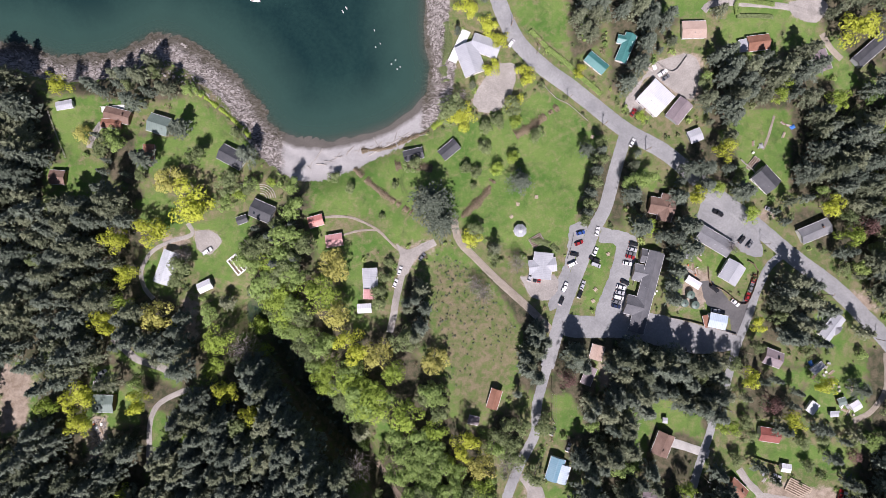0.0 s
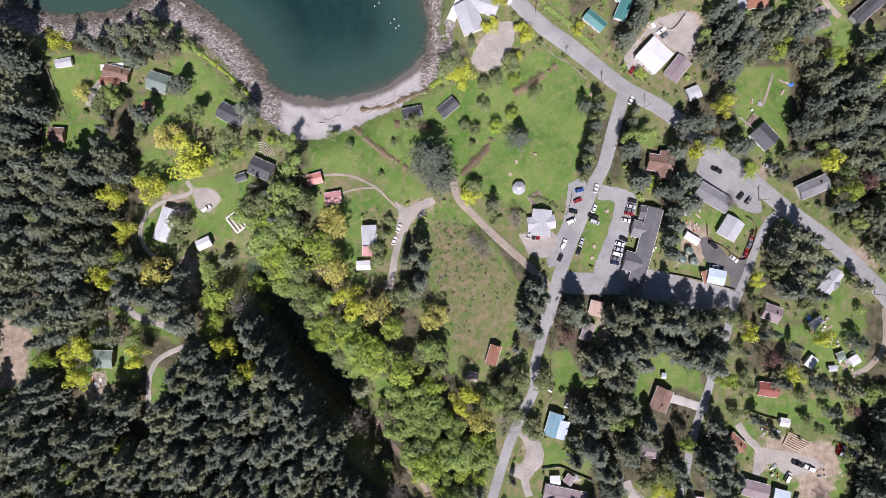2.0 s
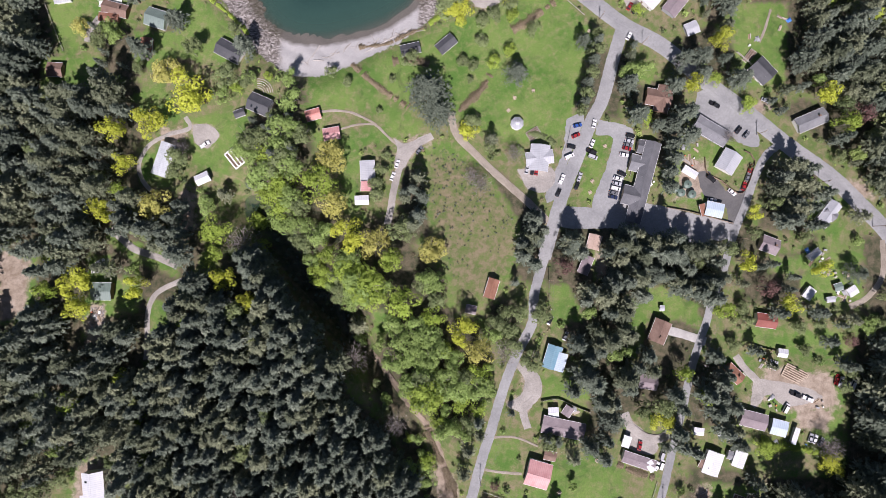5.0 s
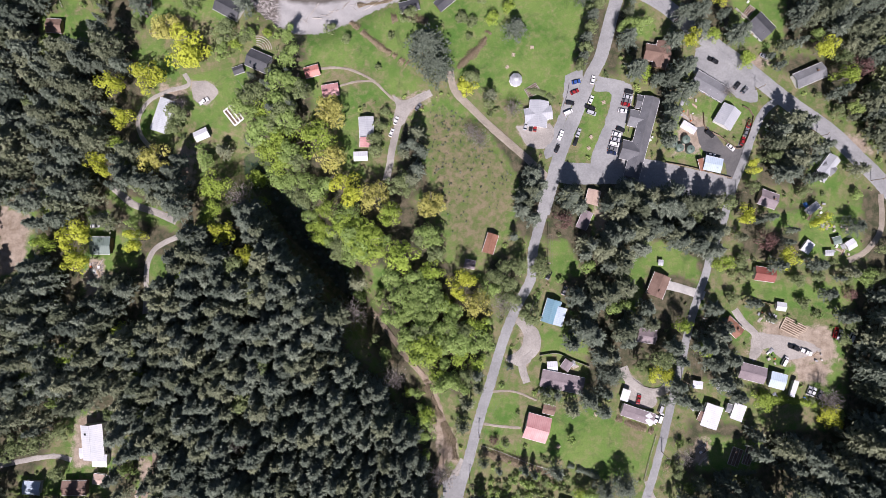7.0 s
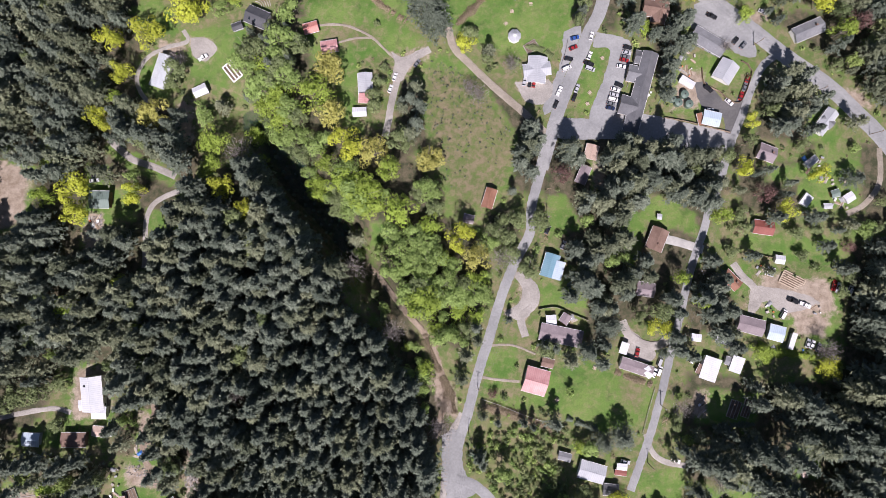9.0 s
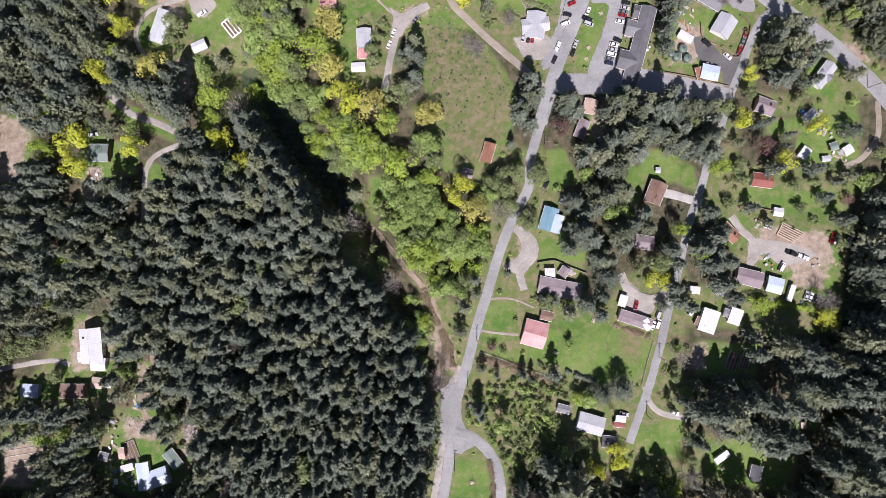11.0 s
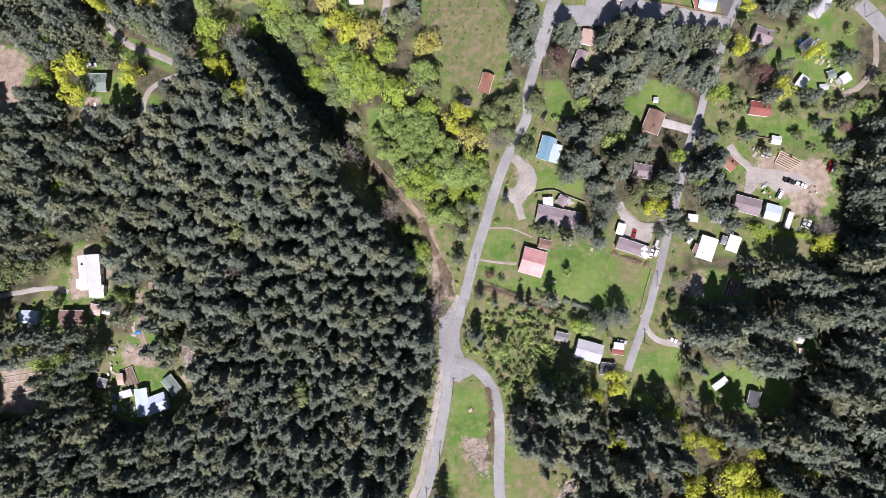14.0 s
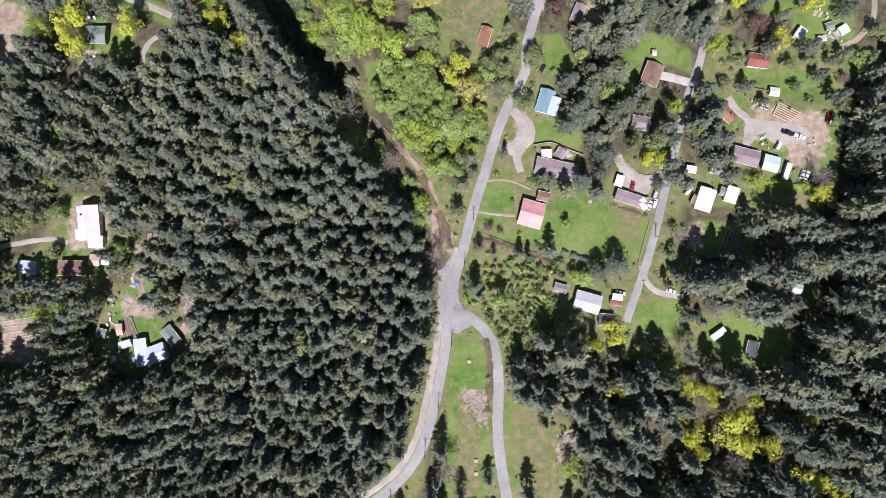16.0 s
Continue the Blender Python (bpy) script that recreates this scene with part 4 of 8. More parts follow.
strip("path_pink_house", [(20.8, -160.4), (30.4, -161.7), (39.0, -162.5)], 1.37, "dirt_track", "worn footpath to a house", "path", 0.05)
strip("path_lawn", [(25.6, -145.2), (36.0, -145.2), (46.9, -149.4)], 1.14, "dirt_track", "worn footpath across a lawn", "path", 0.05)
strip("track_top", [(133.0, 121.5), (137.9, 125.5), (154.7, 125.5), (174.9, 123.8), (186.4, 120.9)], 3.65, "gravel", "pale gravel access road", "track")
strip("driveway_round", [(193.7, 110.0), (198.0, 102.8), (203.8, 97.0)], 3.42, "dirt_track", "brown gravel driveway", "driveway")
strip("driveway_east", [(196.1, -82.3), (205.2, -77.4), (212.7, -66.8), (214.0, -50.2)], 2.96, "dirt_track", "worn dirt driveway", "driveway")
strip("path_garden", [(169.0, 68.0), (165.4, 57.7), (162.0, 50.4)], 1.37, "dirt_track", "worn garden path", "path", 0.05)
strip("creek_bed", [(-37.0, -107.0), (-28.0, -115.0), (-20.5, -124.0), (-11.5, -134.0), (-4.5, -143.0), (0.0, -155.0), (3.6, -168.0), (1.0, -180.0), (-2.0, -190.0)], 3.4, "creek_earth", "brown earthy creek bed below the wooded bank", "creek", 0.05, 1.2)
strip("track_clearing", [(-134.0, -170.0), (-133.8, -177.0), (-137.5, -186.0), (-138.0, -194.0), (-134.0, -203.0), (-131.0, -209.0)], 3.2, "creek_earth", "worn brown earth track through a clearing", "track", 0.05, 0.9)
strip("track_rubble", [(-116.5, -192.0), (-115.0, -199.0), (-113.5, -208.0), (-113.0, -220.0)], 4.2, "creek_earth", "bare brown earth strip beside a shed", "track", 0.05, 1.0)
yard("yard_hall", [(27.9, 95.7), (37.2, 93.9), (33.7, 75.9), (22.2, 70.1), (15.2, 75.5), (19.2, 84.7)], "gravel", "pale gravel parking area beside a white house")
yard("yard_store", [(108.5, 95.5), (124.3, 99.8), (131.6, 92.6), (127.2, 76.7), (117.1, 81.1), (105.6, 88.3), (98.4, 76.8), (102.8, 72.4), (97.1, 69.6), (92.7, 75.4)], "gravel", "pale gravel yard round a white roofed store")
yard("parking_village", [(80.1, 11.1), (94.8, 7.4), (97.4, 0.3), (92.5, -16.7), (88.2, -33.5), (80.4, -37.7), (75.4, -33.5), (83.9, -11.0), (86.9, 1.7), (78.6, 3.2)], "asphalt", "grey asphalt parking lot with parked cars", "parking")
yard("parking_street", [(64.1, 11.8), (73.1, 13.1), (64.3, -11.1), (56.9, -29.4), (52.8, -28.1), (61.6, -5.4)], "asphalt", "grey roadside parking strip", "parking", 0.04)
yard("parking_south", [(56.8, -32.2), (77.7, -33.5), (91.6, -30.1), (110.7, -33.3), (129.5, -38.1), (142.9, -41.2), (145.2, -48.0), (123.7, -51.0), (91.2, -44.4), (60.8, -43.3)], "asphalt", "asphalt forecourt shaded by tall trees", "parking", 0.04)
yard("yard_depot", [(127.7, -16.5), (133.7, -16.0), (143.5, -27.6), (150.5, -22.0), (148.2, -41.2), (141.5, -41.8), (140.6, -33.1), (131.3, -29.0)], "dark_asphalt", "dark asphalt yard between sheds", "yard", 0.055)
yard("yard_roadside", [(129.5, 24.4), (137.9, 25.8), (154.9, 8.7), (158.3, -2.5), (150.1, -2.5), (137.1, 8.7), (127.4, 11.6)], "asphalt", "asphalt apron beside the road", "yard", 0.045)
yard("yard_house", [(38.8, -14.0), (57.3, -13.9), (54.2, -25.2), (44.4, -23.8)], "gravel", "gravel forecourt with parked cars")
yard("yard_barn", [(-125.6, 8.8), (-118.7, 9.4), (-112.4, 4.6), (-117.8, -2.6), (-124.0, 0.3)], "gravel", "pale gravel turning area with a parked car")
yard("yard_court", [(35.2, -108.9), (44.9, -113.1), (48.0, -123.1), (41.7, -132.8), (32.1, -129.9), (39.6, -124.4), (40.6, -117.4)], "gravel", "pale gravel forecourt", lift=0.06)
yard("yard_motor", [(150.1, -116.3), (171.1, -119.4), (181.4, -125.0), (165.4, -129.5), (156.5, -123.3), (152.2, -129.2), (148.3, -129.2)], "gravel", "pale gravel yard with parked vehicles", lift=0.04)
yard("yard_trailer", [(90.6, -136.1), (103.8, -147.3), (100.9, -152.7), (88.9, -148.5)], "gravel", "pale gravel forecourt of a long trailer home", lift=0.04)
yard("yard_top", [(176.3, 125.9), (189.4, 128.8), (196.6, 124.4), (190.8, 115.8), (179.3, 118.7)], "gravel", "pale gravel turning circle")
yard("yard_junction", [(1.5, -188.8), (9.7, -186.2), (12.2, -205.0), (19.0, -213.1), (8.1, -218.4), (2.2, -210.3)], "asphalt", "asphalt apron at the fork of the road", "road", 0.05)
yard("yard_farm", [(-24.1, 2.6), (-17.8, -0.3), (-7.0, 4.3), (-4.6, 2.0), (-13.5, -4.8), (-18.3, -12.8), (-23.2, -10.5), (-21.9, -4.0)], "gravel", "pale gravel junction of farm tracks", lift=0.055)


# ---- houses ----
WINDOW_FRAME = mesh_of(boxed(-0.6, -0.05, -0.55, 0.6, 0.03, 0.55), "white_paint")
WINDOW_PANE = mesh_of(boxed(-0.5, -0.08, -0.45, 0.5, -0.045, 0.45), "dark_glass")
DOOR_LEAF = mesh_of(boxed(-0.45, -0.06, 0.0, 0.45, 0.03, 2.03), "timber")


def slab_on_slope(x0, x1, run, rise, thick, side):
    """One roof slope, from the ridge down to its eave on side +1 or -1 of the ridge, as a solid."""
    bm = bmesh.new()
    for x in (x0, x1):
        for y, z in ((0, rise), (side * run, 0), (side * run, -thick), (0, rise - thick)):
            bm.verts.new((x, y, z))
    v = list(bm.verts)
    for q in ((0, 1, 2, 3), (7, 6, 5, 4), (0, 4, 5, 1), (1, 5, 6, 2), (2, 6, 7, 3), (3, 7, 4, 0)):
        bm.faces.new([v[i] for i in q])
    bmesh.ops.recalc_face_normals(bm, faces=bm.faces)
    return bm


def place_of(p, q):
    """Middle, length, heading of the line from p to q, and the ground under its middle."""
    x, y = (p[0] + q[0]) / 2, (p[1] + q[1]) / 2
    return x, y, math.hypot(q[0] - p[0], q[1] - p[1]), math.degrees(math.atan2(q[1] - p[1], q[0] - p[0]))


def house(p, q, width, roof, walls, label, eave=2.6, pitch=24.0, name="house", category="house", windows=True, chimney=0, vents=0, skylights=0, group="", hang=0.45):
    """A gabled building whose ridge runs from p to q; width is across the roof."""
    x, y, length, turn = place_of(p, q)
    corners = [gz(x + dx, y + dy) for dx in (-width / 3, width / 3) for dy in (-width / 3, width / 3)]
    z0, drop = sum(corners) / 4, max(corners) - min(corners) + 1.0
    ob = thing(name, pose(x, y, z0, 0, 0, turn), label, category, group)
    FREE_AREAS.append([(x + math.cos(radians(turn)) * a * (length / 2 + 1.8) - math.sin(radians(turn)) * b * (width / 2 + 1.8), y + math.sin(radians(turn)) * a * (length / 2 + 1.8) + math.cos(radians(turn)) * b * (width / 2 + 1.8)) for a, b in ((-1, -1), (1, -1), (1, 1), (-1, 1))])
    hl, hw = length / 2, width / 2
    wl, ww = hl - hang, hw - hang
    rise = hw * math.tan(radians(pitch))
    gable = (hw - hang) * math.tan(radians(pitch))
    t = 0.15
    for s in (-1, 1):
        part("wall", boxed(-wl, min(s * ww, s * (ww - t)), -drop, wl, max(s * ww, s * (ww - t)), eave + 0.02), walls, ob)
        bm = bmesh.new()
        out = [(-ww + t, -drop), (ww - t, -drop), (ww - t, eave), (0, eave + gable - 0.1), (-ww + t, eave)]
        a = [bm.verts.new((s * wl, yy, zz)) for yy, zz in out]
        b = [bm.verts.new((s * (wl - t), yy, zz)) for yy, zz in out]
        bm.faces.new(a), bm.faces.new(b[::-1])
        for i in range(5):
            j = (i + 1) % 5
            bm.faces.new((a[i], a[j], b[j], b[i]))
        bmesh.ops.recalc_face_normals(bm, faces=bm.faces)
        part("gable_wall", bm, walls, ob)
        r = part("roof_slope", slab_on_slope(-hl, hl, hw, rise, 0.16, s), roof, ob)
        r.location.z = eave - hang * math.tan(radians(pitch)) + 0.16
        g = part("gutter", boxed(-hl, min(s * hw, s * (hw + 0.12)), -0.13, hl, max(s * hw, s * (hw + 0.12)), -0.02), "white_paint", ob)
        g.location.z = r.location.z
    top = eave - hang * math.tan(radians(pitch)) + 0.16 + rise
    bm = bmesh.new()
    for s in (-1, 1):
        box(bm, -hl - 0.02, -0.16 if s < 0 else 0.0, top - 0.05, hl + 0.02, 0.0 if s < 0 else 0.16, top + 0.03)
    part("ridge_cap", bm, roof, ob)
    if windows:
        n = max(1, int(length / 3.6))
        for s in (-1, 1):
            for i in range(n):
                wx = -wl + (i + 0.5) * 2 * wl / n
                if s < 0 and i == n // 2:
                    d = part("door", DOOR_LEAF, "", ob)
                    d.location = (wx, -ww, 0.05)
                    continue
                f = part("window", WINDOW_FRAME, "", ob)
                f.location, f.rotation_euler.z = (wx, s * ww, 1.45), 0 if s < 0 else math.pi
                part("pane", WINDOW_PANE, "", f)
    for k in range(chimney):
        cx = hl * (0.45 - 0.8 * k)
        part("chimney", box(boxed(cx - 0.35, 0.3, top - 1.2, cx + 0.35, 1.0, top + 0.7), cx - 0.42, 0.23, top + 0.7, cx + 0.42, 1.07, top + 0.82), "roof_brown", ob, "brick chimney")
    for k in range(vents):
        vx = hl * (0.5 - 0.9 * k / max(1, vents))
        part("vent", rod(bmesh.new(), (vx, -hw * 0.4, top - rise * 0.45), (vx, -hw * 0.4, top - rise * 0.45 + 0.55), 0.14, 0.14, 8), "steel", ob, "metal roof vent")
    for k in range(skylights):
        sx = hl * (-0.5 + 0.5 * k)
        sk = part("skylight", boxed(-0.45, -0.7, 0, 0.45, 0.7, 0.1), "dark_glass", ob, "dark glass skylight")
        sk.matrix_local = pose(sx, -hw * 0.5, top - rise * 0.5 + 0.02, math.degrees(math.atan2(rise, hw)), 0, 0)
    return ob


def deck(p, q, width, label, rail=True, material="deck_timber", high=0.5):
    x, y, length, turn = place_of(p, q)
    ob = thing("deck", pose(x, y, gz(x, y), 0, 0, turn), label, "deck")
    n = max(2, int(length / 0.9))
    for i in range(n):
        a = -length / 2 + i * length / n
        part("board", boxed(a, -width / 2, high - 0.06, a + length / n - 0.03, width / 2, high), material, ob)
    for sx in (-1, 1):
        for sy in (-1, 1):
            part("post", boxed(sx * length / 2 - 0.06 - sx * 0.1, sy * width / 2 - 0.06 - sy * 0.1, -1.5, sx * length / 2 + 0.06 - sx * 0.1, sy * width / 2 + 0.06 - sy * 0.1, high + (0.95 if rail else -0.06)), material, ob)
    if rail:
        for sy in (-1, 1):
            part("rail", boxed(-length / 2, sy * (width / 2 - 0.1) - 0.05, high + 0.9, length / 2, sy * (width / 2 - 0.1) + 0.05, high + 0.98), material, ob)
    return ob


# by the shore
house((-194.3, 71.6), (-186.1, 73.1), 4.2, "roof_light", "siding_white", "small pale grey roofed shed on grass", 2.2, 16, "shed", "shed", False)
house((-170.5, 69.0), (-157.8, 65.8), 6.7, "roof_brown", "siding_brown", "brown shingle roofed house near the shore", chimney=1)
house((-172.2, 63.6), (-162.0, 62.6), 4.5, "roof_rust", "siding_brown", "rust-red roofed wing of a shore house", 2.3, 18)
deck((-173.3, 70.7), (-161.6, 71.7), 2.8, "pale timber deck beside a brown house", material="siding_white")
house((-148.6, 64.5), (-138.3, 61.2), 9.2, "roof_sage", "siding_white", "grey-green metal roofed house with white gable", 3.2, 24, vents=1)
house((-148.2, 52.9), (-148.4, 45.4), 5.9, "roof_rust", "siding_brown", "small rust-brown roofed cabin among trees", 2.3, 22)
house((-113.1, 49.9), (-101.0, 43.4), 8.4, "roof_dark", "siding_white", "dark slate-grey roofed house on a lawn", 3.0, 26, vents=1)
house((-195.7, 35.9), (-188.0, 35.4), 7.0, "roof_brown", "siding_brown", "small brown roofed cabin in the forest", 2.4, 22)
house((-96.6, 21.4), (-86.0, 16.8), 9.0, "roof_dark", "siding_grey", "dark blue-grey roofed house among trees", 3.4, 26, skylights=2)
house((-104.2, 13.9), (-99.0, 15.7), 3.9, "roof_dark", "siding_grey", "small dark roofed outbuilding", 2.2, 20, "shed", "shed", False)
# white house by the road
house((11.0, 104.5), (16.7, 89.4), 11.2, "roof_light", "siding_white", "pale grey metal roofed white house", 3.6, 18, vents=2)
house((14.7, 106.1), (28.7, 101.3), 9.0, "roof_light", "siding_white", "pale grey metal roofed wing of a white house", 3.0, 18, vents=1)
deck((4.7, 96.5), (12.2, 112.6), 4.5, "long white painted deck above the shore", material="white_paint", high=1.0)
house((-20.2, 47.2), (-10.1, 49.5), 5.6, "roof_dark", "siding_brown", "small weathered dark roofed cabin on the grass", 2.3, 22)
house((-0.9, 47.4), (7.2, 54.1), 6.2, "roof_dark", "siding_brown", "small dark grey roofed cabin above the beach", 2.3, 22)
house((-68.1, 13.1), (-60.7, 15.1), 5.6, "roof_salmon", "siding_brown", "red metal roofed shed beside a field", 2.4, 18, "shed", "shed", False)
house((-59.2, 3.7), (-50.7, 5.1), 6.2, "roof_pink", "siding_brown", "faded pink metal roofed shed beside a field", 2.4, 18, "shed", "shed", False)
house((-36.8, -9.5), (-36.3, -20.1), 7.3, "roof_light", "siding_white", "long grey metal roofed farmhouse", 2.7, 18)
house((-36.9, -20.1), (-37.1, -25.1), 5.6, "roof_pink", "siding_white", "faded pink roofed end of a farmhouse", 2.5, 18, windows=False)
house((-42.8, -29.8), (-35.7, -29.5), 4.5, "roof_white", "siding_white", "small white roofed shed beside a farmhouse", 2.2, 12, "shed", "shed", False)
house((-135.1, -1.1), (-140.6, -17.2), 7.6, "roof_barn", "siding_grey", "long white ribbed metal roofed barn", 3.0, 14, "barn", "barn", False, vents=2)
house((-122.4, -20.1), (-115.7, -17.1), 5.0, "roof_white", "siding_grey", "small white roofed shed in a clearing", 2.3, 20, "shed", "shed", False)
house((-167.5, -74.0), (-157.8, -74.2), 8.4, "roof_sage", "siding_brown", "sage green metal roofed house in the forest", 3.4, 12, skylights=1)
# village
house((50.5, -1.7), (49.2, -15.1), 9.5, "roof_light", "siding_white", "pale grey roofed house with a gravel forecourt", 2.8, 20, vents=1)
house((42.9, -9.3), (56.8, -7.6), 6.7, "roof_light", "siding_white", "pale grey roofed cross wing of a house", 2.8, 20)
house((105.6, -1.4), (94.9, -41.2), 7.8, "roof_slate", "siding_tan", "long dark grey roofed motel building", 3.0, 22, vents=3)
house((94.1, -11.1), (103.0, -13.1), 8.4, "roof_grey", "siding_tan", "grey roofed gable wing of a motel", 2.9, 24, windows=False)
house((89.9, -26.9), (98.5, -29.1), 9.5, "roof_slate", "siding_tan", "grey roofed end wing of a motel", 2.9, 24, windows=False)
house((97.9, -3.1), (106.8, -4.7), 6.7, "roof_slate", "siding_tan", "grey roofed front wing of a motel", 2.9, 24, windows=False)
house((102.2, 80.8), (112.2, 71.5), 14.0, "roof_white", "siding_white", "large white low-pitched roofed store", 4.0, 4, "store", "store", vents=3)
house((123.2, 74.8), (115.5, 65.1), 8.1, "roof_mauve", "siding_grey", "mauve-grey shingle roofed building beside a store", 3.0, 16)
house((73.4, 98.3), (82.5, 90.7), 6.2, "roof_teal", "siding_white", "teal metal roofed house beside a hedge", 2.7, 24)
house((95.8, 109.1), (89.9, 94.9), 5.9, "roof_teal", "siding_white", "teal metal roofed long house", 2.7, 24)
house((88.4, 106.9), (96.3, 105.2), 4.5, "roof_teal", "siding_white", "teal metal roofed wing of a house", 2.6, 24, windows=False)
house((120.9, 110.9), (133.2, 111.2), 8.7, "roof_tan", "siding_white", "tan shingle roofed house with white trim", 2.7, 10, vents=2)
house((154.2, 103.8), (165.5, 105.2), 7.8, "roof_rust", "siding_white", "rust-brown shingle roofed house with white porch", 2.7, 22)
house((150.2, 102.7), (154.4, 103.6), 6.2, "roof_light", "siding_white", "pale roofed porch of a rust-roofed house", 2.4, 8, windows=False)
house((189.8, 100.5), (193.5, 90.2), 8.1, "roof_mauve", "siding_brown", "brownish pink roofed house among trees", 2.8, 20, chimney=1)
house((209.4, 94.1), (225.0, 107.8), 6.7, "roof_dark", "siding_grey", "dark grey roofed long house", 2.8, 20)
house((157.2, 38.7), (164.9, 30.5), 10.1, "roof_dark", "siding_white", "dark grey shingle roofed house on a lawn", 2.9, 24, vents=1)
house((102.7, 22.2), (115.3, 19.9), 8.4, "roof_brown", "siding_brown", "brown shingle roofed house with several gables", 3.0, 26, chimney=1)
house((112.8, 27.0), (109.6, 13.7), 7.3, "roof_brown", "siding_brown", "brown roofed cross wing of a house", 3.0, 26)
house((175.5, 5.8), (190.0, 11.9), 7.6, "roof_grey", "siding_white", "grey roofed house with white walls among trees", 2.9, 22, chimney=1)
house((126.4, 8.6), (142.0, -0.8), 8.1, "roof_grey", "siding_grey", "long grey roofed workshop beside the road", 3.0, 14, vents=2)
house((144.6, -6.9), (139.0, -16.0), 9.5, "roof_light", "siding_white", "light grey roofed house with a fenced lawn", 2.8, 22, vents=1)
house((119.9, -14.4), (126.5, -18.5), 3.6, "roof_white", "siding_white", "white trailer parked in a yard", 2.4, 4, "trailer", "trailer", False)
house((129.5, -34.2), (138.1, -36.1), 7.0, "roof_pale_blue", "siding_white", "pale blue metal roofed workshop", 3.2, 8, "workshop", "workshop", False, vents=1)
house((127.9, -32.3), (129.3, -38.2), 2.8, "roof_rust", "siding_brown", "rusty roofed lean-to of a workshop", 2.6, 6, "shed", "shed", False)
house((124.1, 55.9), (130.5, 58.5), 6.2, "roof_light", "siding_grey", "small pale roofed shed beside the road", 2.4, 10, "shed", "shed", False)
house((154.9, -51.0), (163.2, -54.1), 7.6, "roof_mauve", "siding_tan", "mauve-brown shingle roofed house on a lawn", 2.8, 22, chimney=1)
house((191.2, -32.2), (183.1, -42.9), 6.2, "roof_light", "siding_white", "pale grey roofed house among tall trees", 3.0, 26)
house((185.7, -35.5), (190.6, -39.7), 5.0, "roof_grey", "siding_white", "grey shingle roofed wing of a house", 2.8, 26, windows=False)
house((76.7, -47.2), (74.8, -54.5), 6.4, "roof_tan", "siding_white", "tan roofed small house among trees", 2.5, 20)
house((73.2, -57.8), (69.6, -66.5), 5.3, "roof_mauve", "siding_brown", "brownish pink roofed cabin among trees", 2.5, 22)
house((26.6, -68.8), (23.7, -78.3), 5.6, "roof_rust", "siding_brown", "rust-brown roofed cabin at the meadow's edge", 2.5, 22)
house((12.3, -83.1), (17.6, -84.3), 4.2, "roof_mauve", "siding_brown", "small weathered shed beneath trees", 2.2, 18, "shed", "shed", False)
house((55.9, -101.0), (52.5, -112.2), 7.3, "roof_blue", "siding_white", "bright blue metal roofed house", 2.8, 20)
house((59.1, -104.5), (56.5, -113.3), 5.6, "roof_pale_blue", "siding_white", "pale blue roofed wing of a house", 2.6, 14, windows=False)
house((107.9, -88.9), (103.7, -99.3), 8.4, "roof_brown", "siding_tan", "brown shingle roofed house with a driveway", 2.8, 22, chimney=1)
house((150.9, -88.0), (160.7, -89.4), 6.7, "roof_red", "siding_white", "dark red shingle roofed house on a lawn", 2.8, 22)
house((198.3, -73.3), (194.2, -75.8), 4.2, "roof_white", "siding_white", "white metal roofed long shed", 2.4, 12, "shed", "shed", False)
house((187.8, -73.2), (191.8, -72.0), 3.6, "roof_sage", "siding_brown", "small green roofed shed", 2.2, 16, "shed", "shed", False)
house((184.1, -78.7), (188.3, -78.4), 2.5, "roof_light", "siding_grey", "small grey storage shed on grass", 2.1, 10, "shed", "shed", False)
house((178.0, -73.3), (174.5, -78.1), 4.2, "roof_white", "siding_white", "white trailer beneath trees", 2.4, 5, "trailer", "trailer", False)
house((160.6, -103.7), (165.3, -104.4), 3.9, "roof_white", "siding_white", "small white shed on grass", 2.2, 18, "shed", "shed", False)
house((182.4, -55.0), (177.0, -59.1), 3.4, "roof_light", "siding_white", "cluttered white shed among trees", 2.2, 10, "shed", "shed", False)
# south
house((-161.3, -157.0), (-160.0, -173.2), 9.8, "roof_white", "siding_white", "bright white metal roofed house in the forest", 4.0, 26, skylights=1)
house((-167.1, -170.6), (-159.4, -169.8), 4.5, "roof_white", "siding_white", "white roofed side porch of a house", 2.8, 10, windows=False)
house((-161.0, -173.9), (-154.1, -174.0), 5.6, "roof_white", "siding_white", "white roofed rear wing of a house", 2.8, 10)
house((-192.0, -185.4), (-183.9, -186.0), 6.2, "roof_pale_blue", "siding_grey", "pale blue metal roofed shed", 2.4, 12, "shed", "shed", False)
house((-174.3, -186.0), (-162.8, -186.1), 6.7, "roof_brown", "siding_brown", "dark brown roofed outbuilding", 2.5, 14, "shed", "shed", False)
house((-160.5, -182.0), (-155.4, -182.8), 4.8, "roof_tan", "siding_white", "tan roofed shed beside a trailer", 2.3, 12, "shed", "shed", False)
house((-155.0, -182.5), (-151.3, -183.1), 3.6, "roof_white", "siding_white", "small white roofed trailer beneath trees", 2.2, 6, "trailer", "trailer", False)
house((-136.5, -218.7), (-134.8, -231.6), 5.6, "roof_pale_blue", "siding_white", "white-blue metal roofed long house", 2.8, 14)
house((-133.3, -227.3), (-124.5, -224.2), 7.8, "roof_pale_blue", "siding_white", "pale metal roofed wing of a house", 2.7, 12, vents=1)
